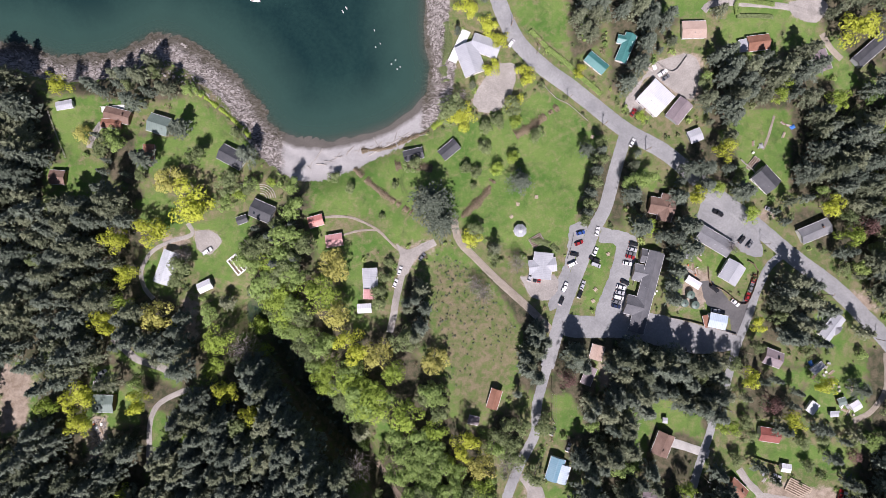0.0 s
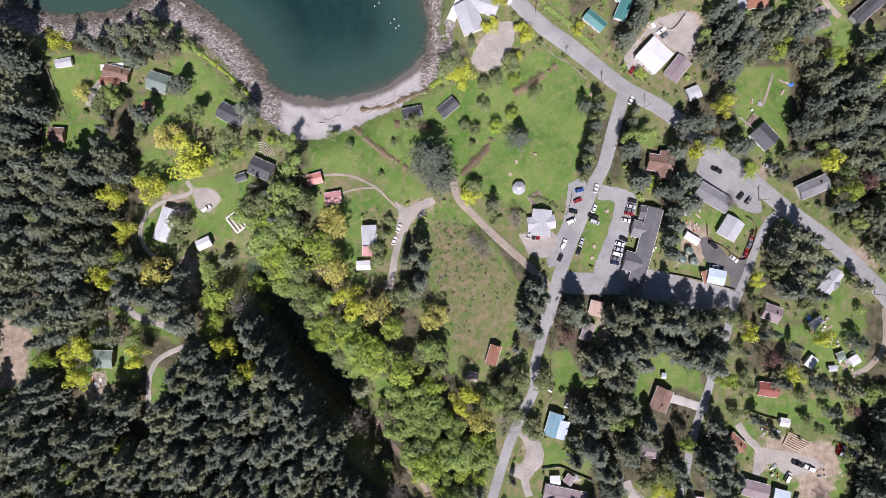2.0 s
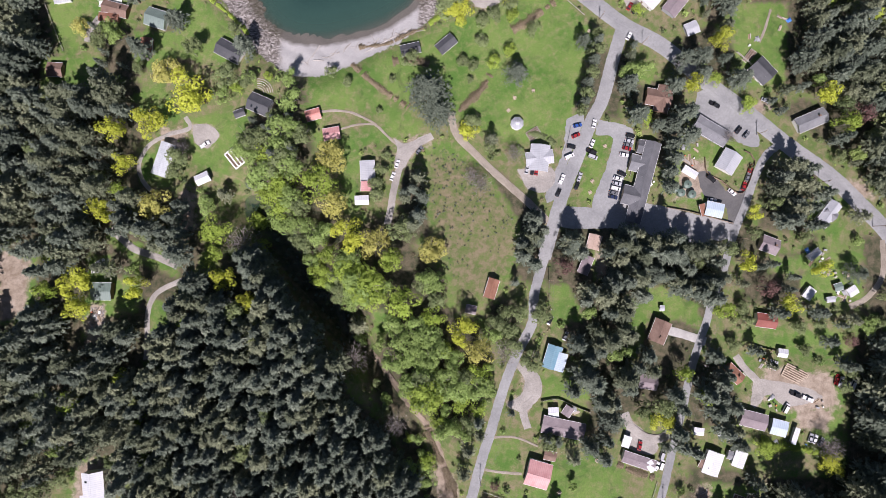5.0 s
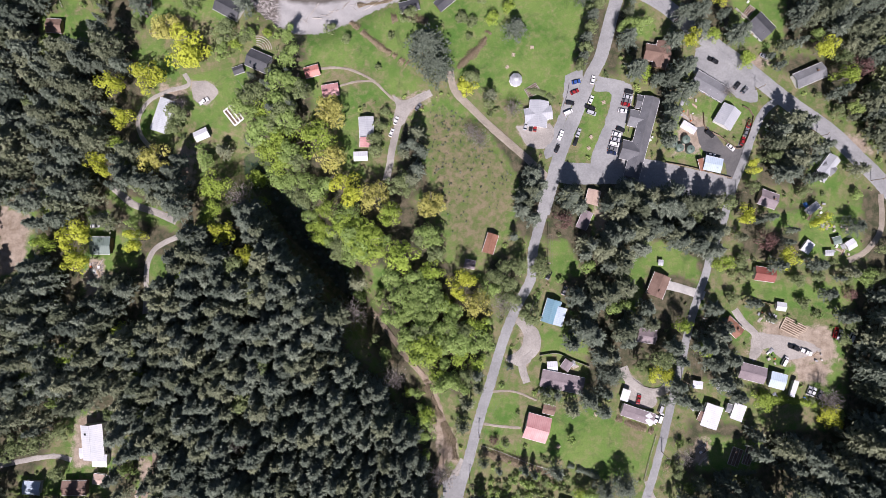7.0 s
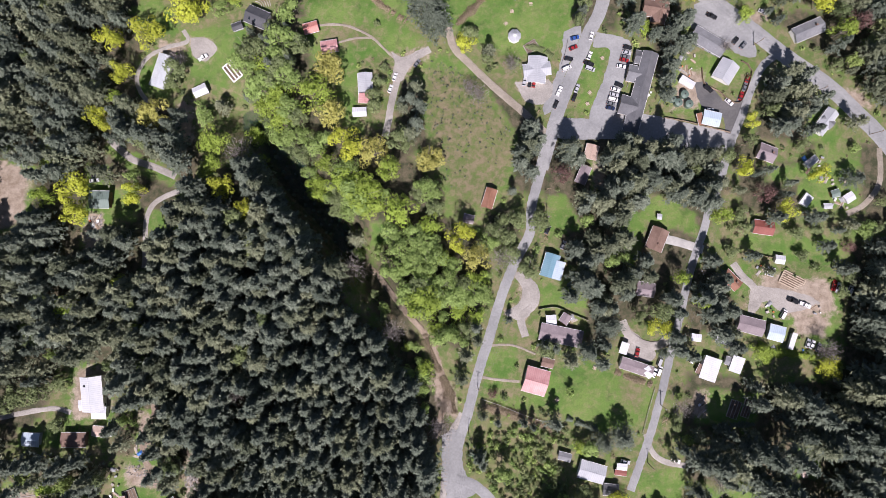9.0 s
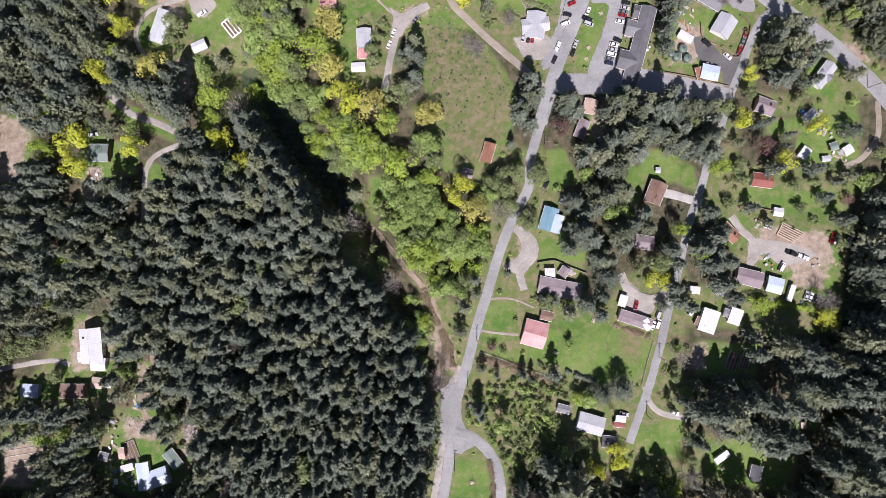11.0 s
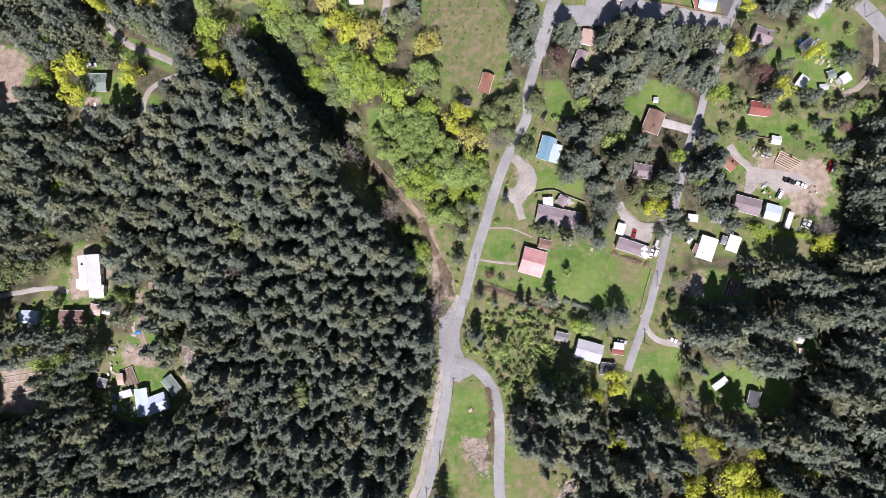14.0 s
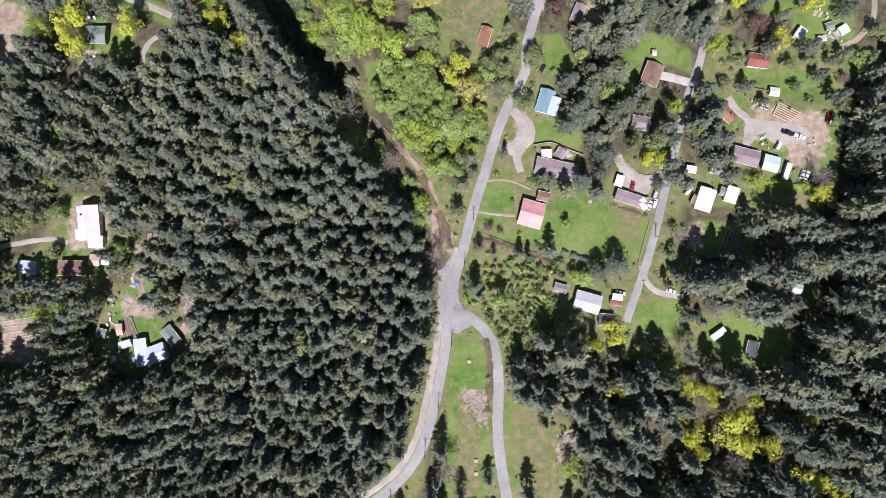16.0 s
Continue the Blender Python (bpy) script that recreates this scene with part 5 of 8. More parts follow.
house((-125.4, -214.1), (-119.7, -221.4), 5.6, "roof_sage", "siding_brown", "grey-green metal roofed shed at the woods", 2.5, 20, "shed", "shed", False)
house((-156.4, -215.5), (-151.9, -216.6), 3.9, "roof_grey", "siding_grey", "small grey shed beneath trees", 2.1, 12, "shed", "shed", False)
house((-147.5, -214.8), (-144.5, -214.4), 5.0, "roof_tan", "siding_tan", "small tan storage shed in a yard", 2.2, 8, "shed", "shed", False)
house((-146.1, -222.1), (-140.5, -220.6), 3.1, "roof_white", "siding_white", "small white trailer beside a house", 2.2, 4, "trailer", "trailer", False)
house((48.7, -137.9), (69.0, -142.2), 8.1, "roof_mauve", "siding_white", "long mauve-grey roofed house", 2.7, 10, vents=2)
house((51.8, -133.0), (56.8, -132.8), 4.8, "roof_white", "siding_white", "small white roofed shed behind a house", 2.3, 8, "shed", "shed", False)
house((59.7, -134.2), (62.5, -130.2), 4.5, "roof_mauve", "siding_brown", "mauve roofed lean-to beside a house", 2.4, 12, windows=False)
house((41.0, -160.1), (52.0, -163.2), 12.3, "roof_pink", "siding_white", "pink metal roofed house with white eaves", 3.0, 20)
house((49.4, -152.5), (55.3, -153.9), 4.5, "roof_brown", "siding_brown", "small brown roofed shed behind a pink-roofed house", 2.4, 14, "shed", "shed", False)
house((86.6, -152.5), (101.8, -157.6), 5.6, "roof_mauve", "siding_white", "long grey-brown roofed trailer home", 2.6, 8, vents=2)
house((98.2, -155.1), (101.2, -159.5), 3.6, "roof_white", "siding_white", "white roofed porch of a trailer home", 2.4, 5, windows=False)
house((89.5, -143.4), (87.8, -148.8), 3.6, "roof_white", "siding_white", "white trailer beside a driveway", 2.4, 5, "trailer", "trailer", False)
house((130.2, -150.2), (126.6, -160.8), 7.8, "roof_white", "siding_white", "white metal roofed house beside a lane", 2.9, 10, vents=1)
house((125.3, -153.8), (123.2, -158.1), 3.9, "roof_brown", "siding_brown", "brown roofed lean-to of a white house", 2.4, 6, windows=False)
house((142.1, -149.7), (139.4, -157.1), 5.6, "roof_white", "siding_white", "white metal roofed garage beside a house", 2.6, 10, "garage", "garage", False)
house((135.5, -151.3), (138.6, -152.3), 3.9, "roof_grey", "siding_grey", "small grey roofed shed between buildings", 2.2, 10, "shed", "shed", False)
house((131.3, -141.4), (141.8, -144.8), 2.5, "roof_white", "siding_white", "long narrow white trailer", 2.5, 4, "trailer", "trailer", False)
house((120.2, -140.7), (125.0, -141.3), 3.4, "roof_white", "siding_white", "white parked camper trailer", 2.4, 5, "trailer", "trailer", False)
house((141.8, -133.6), (154.1, -136.8), 7.6, "roof_mauve", "siding_grey", "mauve-grey shingle roofed workshop in a yard", 2.9, 16, "workshop", "workshop")
house((155.9, -137.7), (163.4, -139.7), 7.3, "roof_pale_blue", "siding_grey", "pale blue metal roofed carport", 2.6, 8, "carport", "carport", False)
house((136.3, -110.4), (143.3, -117.1), 5.9, "roof_rust", "siding_brown", "rust-brown roofed house beside a yard", 2.7, 22, chimney=1)
house((95.1, -117.4), (103.9, -118.9), 6.7, "roof_mauve", "siding_tan", "grey roofed house among trees", 2.7, 22)
house((106.4, -83.0), (108.9, -83.2), 2.5, "roof_light", "siding_grey", "tiny pale garden shed", 2.0, 12, "shed", "shed", False)
house((66.2, -202.1), (78.4, -205.5), 8.7, "roof_light", "siding_white", "pale grey metal roofed house", 2.8, 14, vents=1)
house((82.8, -203.8), (88.5, -204.6), 2.5, "roof_red", "siding_brown", "small red roofed lean-to", 2.3, 6, "shed", "shed", False)
house((83.9, -201.1), (88.8, -201.6), 2.8, "roof_white", "siding_white", "small white roofed garage", 2.5, 8, "garage", "garage", False)
house((77.3, -211.8), (84.6, -212.5), 5.6, "roof_dark", "siding_grey", "dark roofed shed beside a house", 2.4, 14, "shed", "shed", False)
house((129.5, -220.9), (135.7, -216.4), 2.8, "roof_white", "siding_white", "white trailer on a lawn", 2.4, 4, "trailer", "trailer", False)
house((148.5, -221.9), (146.8, -229.2), 5.3, "roof_dark", "siding_grey", "slate grey roofed shed at a lawn's edge", 2.5, 18, "shed", "shed", False)
house((166.6, -196.8), (170.9, -198.3), 3.9, "roof_light", "siding_grey", "small weathered cabin among tall trees", 2.3, 20)
house((169.8, -202.0), (170.2, -205.1), 2.2, "roof_tan", "siding_tan", "small tan shed among tall trees", 2.0, 12, "shed", "shed", False)
house((56.7, -196.3), (62.8, -197.9), 3.9, "roof_grey", "siding_grey", "small grey shed among brush", 2.2, 16, "shed", "shed", False)
house((168.3, -138.7), (165.8, -146.2), 2.2, "roof_white", "siding_white", "white box trailer in a yard", 2.5, 4, "trailer", "trailer", False)


def gazebo(c, r):
    x, y = c
    ob = thing("gazebo", pose(x, y, gz(x, y)), "white octagonal gazebo in the park", "gazebo")
    FREE_SPOTS.append((x, y, r + 1))
    bm = bmesh.new()
    bmesh.ops.create_cone(bm, cap_ends=True, segments=8, radius1=r, radius2=r * 0.32, depth=1.5, matrix=pose(0, 0, 3.2, 0, 0, 22.5))
    part("roof", bm, "roof_light", ob)
    bm = bmesh.new()
    bmesh.ops.create_cone(bm, cap_ends=True, segments=8, radius1=r * 0.36, radius2=0.05, depth=0.9, matrix=pose(0, 0, 4.5, 0, 0, 22.5))
    part("cupola", bm, "roof_white", ob)
    part("floor_slab", rod(bmesh.new(), (0, 0, -0.6), (0, 0, 0.3), r * 0.95, r * 0.95, 8), "white_paint", ob)
    for k in range(8):
        a = k * math.pi / 4 + math.pi / 8
        part("post", rod(bmesh.new(), (math.cos(a) * r * 0.85, math.sin(a) * r * 0.85, 0.3), (math.cos(a) * r * 0.85, math.sin(a) * r * 0.85, 2.6), 0.08, 0.08), "white_paint", ob)


gazebo((38.9, 9.3), 3.4)


def water_tank(c, r, h):
    x, y = c
    ob = thing("water_tank", pose(x, y, gz(x, y)), "green cylindrical water tank with a domed lid", "tank", "tanks in the yard")
    part("tank", rod(bmesh.new(), (0, 0, -0.3), (0, 0, h), r, r, 20), "tank_green", ob)
    part("dome", rod(bmesh.new(), (0, 0, h), (0, 0, h + 0.5), r, r * 0.3, 20), "tank_green", ob)
    part("lid", rod(bmesh.new(), (0, 0, h + 0.5), (0, 0, h + 0.65), 0.35, 0.35, 12), "rubber", ob, "black lid")


for c, r in (((121.8, -22.5), 2.0), ((118.7, -26.6), 1.9), ((123.8, -27.4), 2.0), ((116.1, -24.9), 1.5)):
    water_tank(c, r, 2.6)


# ---- trees ----
def tri_leaves(rng, centres, normals, size):
    """One leafy triangle at every centre, facing roughly along its normal."""
    n = len(centres)
    nrm = normals + rng.normal(0, 0.24, (n, 3))
    nrm /= np.linalg.norm(nrm, axis=1)[:, None]
    u = np.cross(nrm, rng.normal(0, 1, (n, 3)))
    u /= np.linalg.norm(u, axis=1)[:, None] + 1e-9
    v = np.cross(nrm, u)
    s = (size * rng.uniform(0.6, 1.35, n))[:, None]
    return np.stack([centres + u * s, centres - u * s * 0.5 + v * s * 0.75, centres - u * s * 0.5 - v * s * 0.75], 1).reshape(-1, 3)


def sprays(rng, centres, ways, size):
    """Slender drooping sprays of needles, each one triangle, pointing out along its bough."""
    n = len(centres)
    w = ways + rng.normal(0, 0.38, (n, 3))
    w /= np.linalg.norm(w, axis=1)[:, None]
    up = np.array([0, 0, 1.0]) + rng.normal(0, 0.5, (n, 3))
    v = np.cross(up, w)
    v /= np.linalg.norm(v, axis=1)[:, None] + 1e-9
    s = (size * rng.uniform(0.6, 1.4, n))[:, None]
    return np.stack([centres + w * s * 1.2, centres - w * s * 0.6 + v * s * 0.72, centres - w * s * 0.6 - v * s * 0.72], 1).reshape(-1, 3)


def fir_crown(seed, n, spread=0.19, size=0.030):
    """Crown of a fir of height 1: whorls of drooping boughs."""
    rng = np.random.default_rng(seed)
    cs, ns = [], []
    levels = 13
    per = n // levels
    lean = rng.normal(0, 0.02, 2)
    for i in range(levels):
        f = 0.30 + 0.70 * (i / (levels - 1)) ** 0.9
        reach = spread * min(1.0, ((1.02 - f) / 0.62) ** 0.6) * rng.uniform(0.85, 1.15)
        boughs = 6 + (i % 3)
        az = rng.uniform(0, 6.28) + np.arange(boughs) * 6.283 / boughs + rng.normal(0, 0.25, boughs)
        length = reach * rng.uniform(0.6, 1.3, boughs)
        k = rng.integers(0, boughs, per)
        q = rng.uniform(0.05, 1, per) ** 0.65
        a = az[k] + rng.normal(0, 0.15, per) * (1.3 - 0.6 * q)
        d = length[k] * q
        z = f - d * 0.32 + rng.normal(0, 0.010, per)
        cs.append(np.stack([np.cos(a) * d + lean[0] * f, np.sin(a) * d + lean[1] * f, z], 1))
        ns.append(np.stack([np.cos(a), np.sin(a), np.full(per, -0.15)], 1))
    return sprays(rng, np.concatenate(cs), np.concatenate(ns), size)


def broad_crown(seed, n, spread=0.42, low=0.28, leaf=0.033):
    """Crown of a broad-leaved tree of height 1: uneven lobes of leaves."""
    rng = np.random.default_rng(seed)
    lobes = 20
    a = rng.uniform(0, 6.28, lobes)
    d = spread * rng.uniform(0.1, 0.8, lobes) ** 0.9
    cz = rng.uniform(low + 0.12, 0.84, lobes) - d * 0.25
    rr = spread * rng.uniform(0.22, 0.42, lobes)
    cx, cy = np.cos(a) * d, np.sin(a) * d
    k = rng.choice(lobes, n, p=rr ** 2 / (rr ** 2).sum())
    v = rng.normal(0, 1, (n, 3))
    v[:, 2] = np.abs(v[:, 2]) * rng.choice([1, 1, 1, -0.6], n)
    v /= np.linalg.norm(v, axis=1)[:, None]
    r = rr[k] * rng.uniform(0.72, 1.08, n)
    c = np.stack([cx[k] + v[:, 0] * r, cy[k] + v[:, 1] * r, np.minimum(cz[k] + v[:, 2] * r * 0.85, 1.0)], 1)
    return tri_leaves(rng, c, v + np.array([0, 0, 0.4]), leaf)


def twig_crown(seed, n):
    """Bare spreading twigs of a tree of height 1."""
    rng = np.random.default_rng(seed)
    a, e = rng.uniform(0, 6.28, n), rng.uniform(0.3, 1.35, n)
    q = rng.uniform(0.25, 1, n)
    o = np.stack([np.cos(a) * np.cos(e), np.sin(a) * np.cos(e), np.sin(e)], 1)
    c = o * (0.52 * q)[:, None] + np.array([0, 0, 0.42]) + rng.normal(0, 0.03, (n, 3))
    t = o + rng.normal(0, 0.5, (n, 3))
    t /= np.linalg.norm(t, axis=1)[:, None]
    s = np.cross(t, rng.normal(0, 1, (n, 3)))
    s /= np.linalg.norm(s, axis=1)[:, None]
    return np.stack([c + t * 0.075, c - t * 0.03 + s * 0.006, c - t * 0.03 - s * 0.006], 1).reshape(-1, 3)


def tri_mesh(name, co, material, tint=None):
    me = bpy.data.meshes.new(name)
    n = len(co)
    me.vertices.add(n)
    me.vertices.foreach_set("co", co.astype(np.float32).ravel())
    me.loops.add(n)
    me.loops.foreach_set("vertex_index", np.arange(n, dtype=np.int32))
    me.polygons.add(n // 3)
    me.polygons.foreach_set("loop_start", np.arange(0, n, 3, dtype=np.int32))
    me.update(calc_edges=True)
    t = me.attributes.new("tint", "FLOAT", "POINT")
    t.data.foreach_set("value", (np.full(n, 0.5) if tint is None else tint).astype(np.float32))
    me.materials.append(MATS[material])
    return me


def trunk_mesh(seed, limbs, material):
    rng = random.Random(seed)
    bm = bmesh.new()
    rod(bm, (0, 0, -0.06), (0.004, 0, 0.45), 0.016, 0.010, 7)
    rod(bm, (0.004, 0, 0.44), (0, 0.004, 0.93), 0.010, 0.002, 6)
    for k in range(limbs):
        a, z = k * 6.283 / limbs + rng.uniform(-0.3, 0.3), rng.uniform(0.28, 0.5)
        p = (math.cos(a) * 0.26, math.sin(a) * 0.26, z + 0.26)
        rod(bm, (0, 0, z), p, 0.007, 0.003, 5)
        rod(bm, p, (p[0] * 1.4, p[1] * 1.4, p[2] + 0.12), 0.003, 0.001, 4)
    return mesh_of(bm, material)


KINDS = {
    "fir": ("needles", lambda s: fir_crown(s, 850), 6, 0, "bark", "fir_tree", "tall dark green fir with drooping boughs", 570),
    "pine": ("needles_warm", lambda s: fir_crown(s, 850, 0.23), 3, 0, "bark", "fir_tree", "tall warm green fir with drooping boughs", 570),
    "cedar": ("needles", lambda s: fir_crown(s, 3200, 0.33, 0.019), 2, 0, "bark", "cedar_tree", "broad dark green cedar standing on grass", 900),
    "green": ("leaves_green", lambda s: broad_crown(s, 1100, 0.42, 0.28, 0.036), 4, 5, "grey_bark", "alder_tree", "fresh green broad-leaved alder tree", 900),
    "olive": ("leaves_olive", lambda s: broad_crown(s, 1100, 0.38, 0.28, 0.034), 3, 5, "grey_bark", "oak_tree", "dull olive green broad-leaved tree", 900),
    "yellow": ("leaves_yellow", lambda s: broad_crown(s, 1450, 0.5), 4, 6, "grey_bark", "maple_tree", "bright yellow-green maple tree in spring leaf", 1200),
    "gold": ("leaves_gold", lambda s: broad_crown(s, 1450, 0.5), 3, 6, "grey_bark", "maple_tree", "golden green maple tree in flower", 1200),
    "lime": ("leaves_lime", lambda s: broad_crown(s, 1450, 0.5), 3, 6, "grey_bark", "maple_tree", "vivid lime green maple tree in spring leaf", 1200),
    "bare": ("twigs", lambda s: twig_crown(s, 700), 3, 6, "grey_bark", "bare_tree", "leafless grey tree with fine twigs", 500),
    "shrub": ("leaves_olive", lambda s: broad_crown(s, 125, 0.6, 0.0, 0.135), 4, 0, "bark", "shrub", "low olive green shrubs", 125),
    "leafy": ("leaves_green", lambda s: broad_crown(s, 125, 0.6, 0.0, 0.135), 4, 0, "bark", "leafy_shrub", "low fresh green shrubs", 125),
    "bramble": ("brambles", lambda s: broad_crown(s, 125, 0.6, 0.0, 0.09), 4, 0, "bark", "bramble", "low brown bramble thickets", 125),
    "tuft": ("needles", lambda s: broad_crown(s, 60, 0.6, 0.0, 0.16), 4, 0, "bark", "tuft", "dark tufts of low broom", 60),
    "plum": ("leaves_plum", lambda s: broad_crown(s, 1300, 0.5), 1, 5, "grey_bark", "plum_tree", "reddish-leaved plum tree in a garden", 800),
}
CROWN_WIDE = {"fir": 0.19, "pine": 0.23, "cedar": 0.33, "green": 0.42, "olive": 0.38, "yellow": 0.5, "gold": 0.5, "lime": 0.5, "bare": 0.45, "plum": 0.5, "shrub": 0.6, "leafy": 0.6, "bramble": 0.6, "tuft": 0.6}
MADE = {}


def models(kind):
    """The full trees of a kind, built once: crown meshes, trunk mesh."""
    if kind not in MADE:
        mat, make, count, limbs, bark, *_ = KINDS[kind]
        raw = [make(100 + 17 * k + len(kind)) for k in range(count)]
        MADE[kind] = (raw, [tri_mesh("crown", co, mat) for co in raw], [trunk_mesh(k, limbs, bark) for k in range(2)])
    return MADE[kind]


TREES = random.Random(11)


def tree(kind, x, y, h, wide=1.0):
    """One tree as a thing: a trunk and a crown."""
    raw, crowns, trunks = models(kind)
    *_, name, label, _n = KINDS[kind]
    ob = thing(name, pose(x, y, gz(x, y), TREES.uniform(-2, 2), TREES.uniform(-2, 2), TREES.uniform(0, 360)) @ Matrix.Diagonal((h * wide, h * wide, h, 1)), label, "tree", name.replace("_tree", "s"))
    part("trunk", TREES.choice(trunks), "", ob)
    part("crown", TREES.choice(crowns), "", ob)
    return ob


COUNT, WOODS = {}, {}


def plant(kind, x, y, h, wide=1.0):
    """A tree of its own while there are few of its kind, else one of the joined wood."""
    name = KINDS[kind][5]
    COUNT[name] = COUNT.get(name, 0) + 1
    if COUNT[name] > 285:
        WOODS.setdefault(kind, []).append((x, y, h, wide))
    else:
        tree(kind, x, y, h, wide)


def joined(kind, name, label, spots):
    """Many trees of a far wood in one mesh."""
    raw, *_ = models(kind)
    few = KINDS[kind][-1]
    rng = np.random.default_rng(len(spots) + 5)
    out, tint = [], []
    for x, y, h, wide in spots:
        co = raw[rng.integers(len(raw))].reshape(-1, 3, 3)
        pick = rng.permutation(len(co))[:few]
        co = co[pick].reshape(-1, 3) * np.array([h * wide, h * wide, h])
        c = co.reshape(-1, 3, 3).mean(1, keepdims=True)
        co = ((co.reshape(-1, 3, 3) - c) * (len(raw[0]) / 3 / few) ** 0.45 + c).reshape(-1, 3)
        a = rng.uniform(0, 6.283)
        ca, sa = math.cos(a), math.sin(a)
        lx, ly = rng.normal(0, 0.035, 2)
        q = np.stack([co[:, 0] * ca - co[:, 1] * sa + lx * co[:, 2], co[:, 0] * sa + co[:, 1] * ca + ly * co[:, 2], co[:, 2]], 1)
        out.append(q + np.array([x, y, gz(x, y)]))
        tint.append(np.full(len(q), rng.uniform(0, 1)))
        # the bole
        r = 0.016 * h
        base = np.array([[r, 0, -0.5], [-r / 2, r * 0.87, -0.5], [-r / 2, -r * 0.87, -0.5], [0, 0, h * 0.8]]) + np.array([x, y, gz(x, y)])
        out.append(base[[0, 1, 3, 1, 2, 3, 2, 0, 3]])
        tint.append(np.zeros(9))
    ob = new(name, tri_mesh(name, np.concatenate(out), KINDS[kind][0], np.concatenate(tint)))
    return tagged(ob, label, "trees", kind="stuff")


# single trees: kind, place, crown radius in metres
SINGLES = []


def stand(kind, *rows):
    for p, r in rows:
        SINGLES.append((kind, p, r))


stand("yellow", ((-123.6, 23.4), 9.69), ((-142.5, 8.5), 7.18), ((-159.0, 4.6), 5.93), ((-189.0, 81.6), 4.33), ((-152.6, -12.7), 4.79), ((-161.5, -34.8), 5.7), ((-143.5, -71.7), 4.79), ((-170.8, -69.1), 7.07), ((-167.9, -80.5), 5.7), ((-102.5, -67.4), 5.47), ((-91.2, -78.6), 4.56))
stand("gold", ((-135.8, 34.8), 7.75), ((-179.1, 57.0), 4.1), ((-136.1, -32.6), 7.07), ((-54.5, -9.7), 8.21), ((-52.8, -31.4), 6.61), ((-31.7, -51.5), 7.07), ((18.1, -103.1), 6.16), ((-5.2, -54.0), 6.84))
stand("lime", ((-110.7, -44.4), 6.61), ((-111.9, -58.5), 5.02), ((-185.1, -73.1), 4.33), ((-154.3, -25.0), 4.1), ((-60.4, -22.2), 8.44), ((-54.1, -55.8), 4.33), ((-22.3, -59.5), 5.93), ((-17.9, -80.2), 7.3), ((-93.9, -40.4), 5.24))
stand("yellow", ((-44.8, -46.8), 7.52), ((10.9, -93.2), 6.38), ((11.8, 122.4), 5.24), ((22.4, 113.7), 4.56), ((28.6, 106.2), 4.56), ((24.7, 92.2), 4.1), ((9.7, 67.4), 6.38), ((41.7, 88.3), 4.79), ((36.6, 73.2), 4.56), ((14.4, 4.8), 4.56), ((69.1, 89.7), 2.96), ((137.8, 47.9), 4.79), ((123.0, 26.5), 4.1))
stand("yellow", ((204.0, 108.4), 9.12), ((187.2, 20.6), 5.02), ((152.4, -36.8), 3.42), ((144.2, -60.0), 4.33), ((162.7, -81.1), 4.79), ((178.9, -63.7), 3.88), ((104.5, -136.1), 5.02), ((180.8, -154.7), 5.24), ((83.4, -217.7), 5.24), ((81.7, -243.3), 3.65), ((115.8, -242.4), 5.24), ((113.5, -253.1), 3.88))
stand("lime", ((195.1, 74.3), 5.24), ((194.8, 5.7), 5.02), ((151.4, 16.3), 3.88), ((136.0, 29.8), 3.42), ((133.5, -83.6), 4.33), ((151.2, -147.4), 4.56), ((113.3, -111.5), 3.88), ((122.4, -123.7), 3.42), ((157.7, -205.2), 3.65), ((181.5, -237.4), 3.19), ((189.9, -224.7), 3.88), ((36.1, 64.8), 3.42), ((27.9, 40.2), 3.65), ((34.5, 46.5), 3.42))
stand("yellow", ((115.8, -262.8), 5.24), ((118.3, -268.9), 3.88), ((135.3, -261.1), 9.12), ((145.7, -267.1), 7.07), ((126.3, -245.5), 4.33), ((167.7, -286.0), 7.3), ((179.9, -290.9), 6.38), ((143.2, -245.3), 4.1), ((167.0, -256.4), 2.96), ((71.8, -222.7), 3.88))
stand("cedar", ((-5.3, 21.3), 9.8), ((-1.1, 12.9), 7.41), ((38.3, 32.7), 5.7), ((85.5, -186.4), 5.7), ((76.8, -188.9), 4.79))
stand("olive", ((4.6, 70.4), 6.38), ((34.6, 71.8), 4.79), ((27.5, 64.8), 3.65), ((21.3, 51.4), 3.42), ((21.3, 62.2), 3.42), ((16.6, 39.0), 2.96), ((-15.6, 42.7), 4.1), ((-55.9, 37.1), 2.96), ((-47.2, 30.5), 2.51), ((10.3, 40.4), 2.05), ((15.5, 31.9), 1.82), ((-24.2, 32.5), 1.94), ((-31.0, 16.3), 1.6), ((11.8, 41.1), 2.74), ((15.9, 8.8), 4.1))
stand("olive", ((-32.1, -22.0), 3.65), ((-29.5, -13.8), 2.96), ((-27.3, -6.8), 2.28), ((-31.4, -27.5), 3.42), ((-129.8, -9.4), 5.24), ((-132.0, -15.8), 3.88), ((-122.5, 48.3), 3.65), ((-123.8, 44.6), 2.74), ((-107.5, 32.9), 5.47), ((-97.7, 31.5), 3.88), ((-104.9, 58.0), 3.42), ((137.2, -54.0), 3.88), ((47.6, 57.7), 3.42))
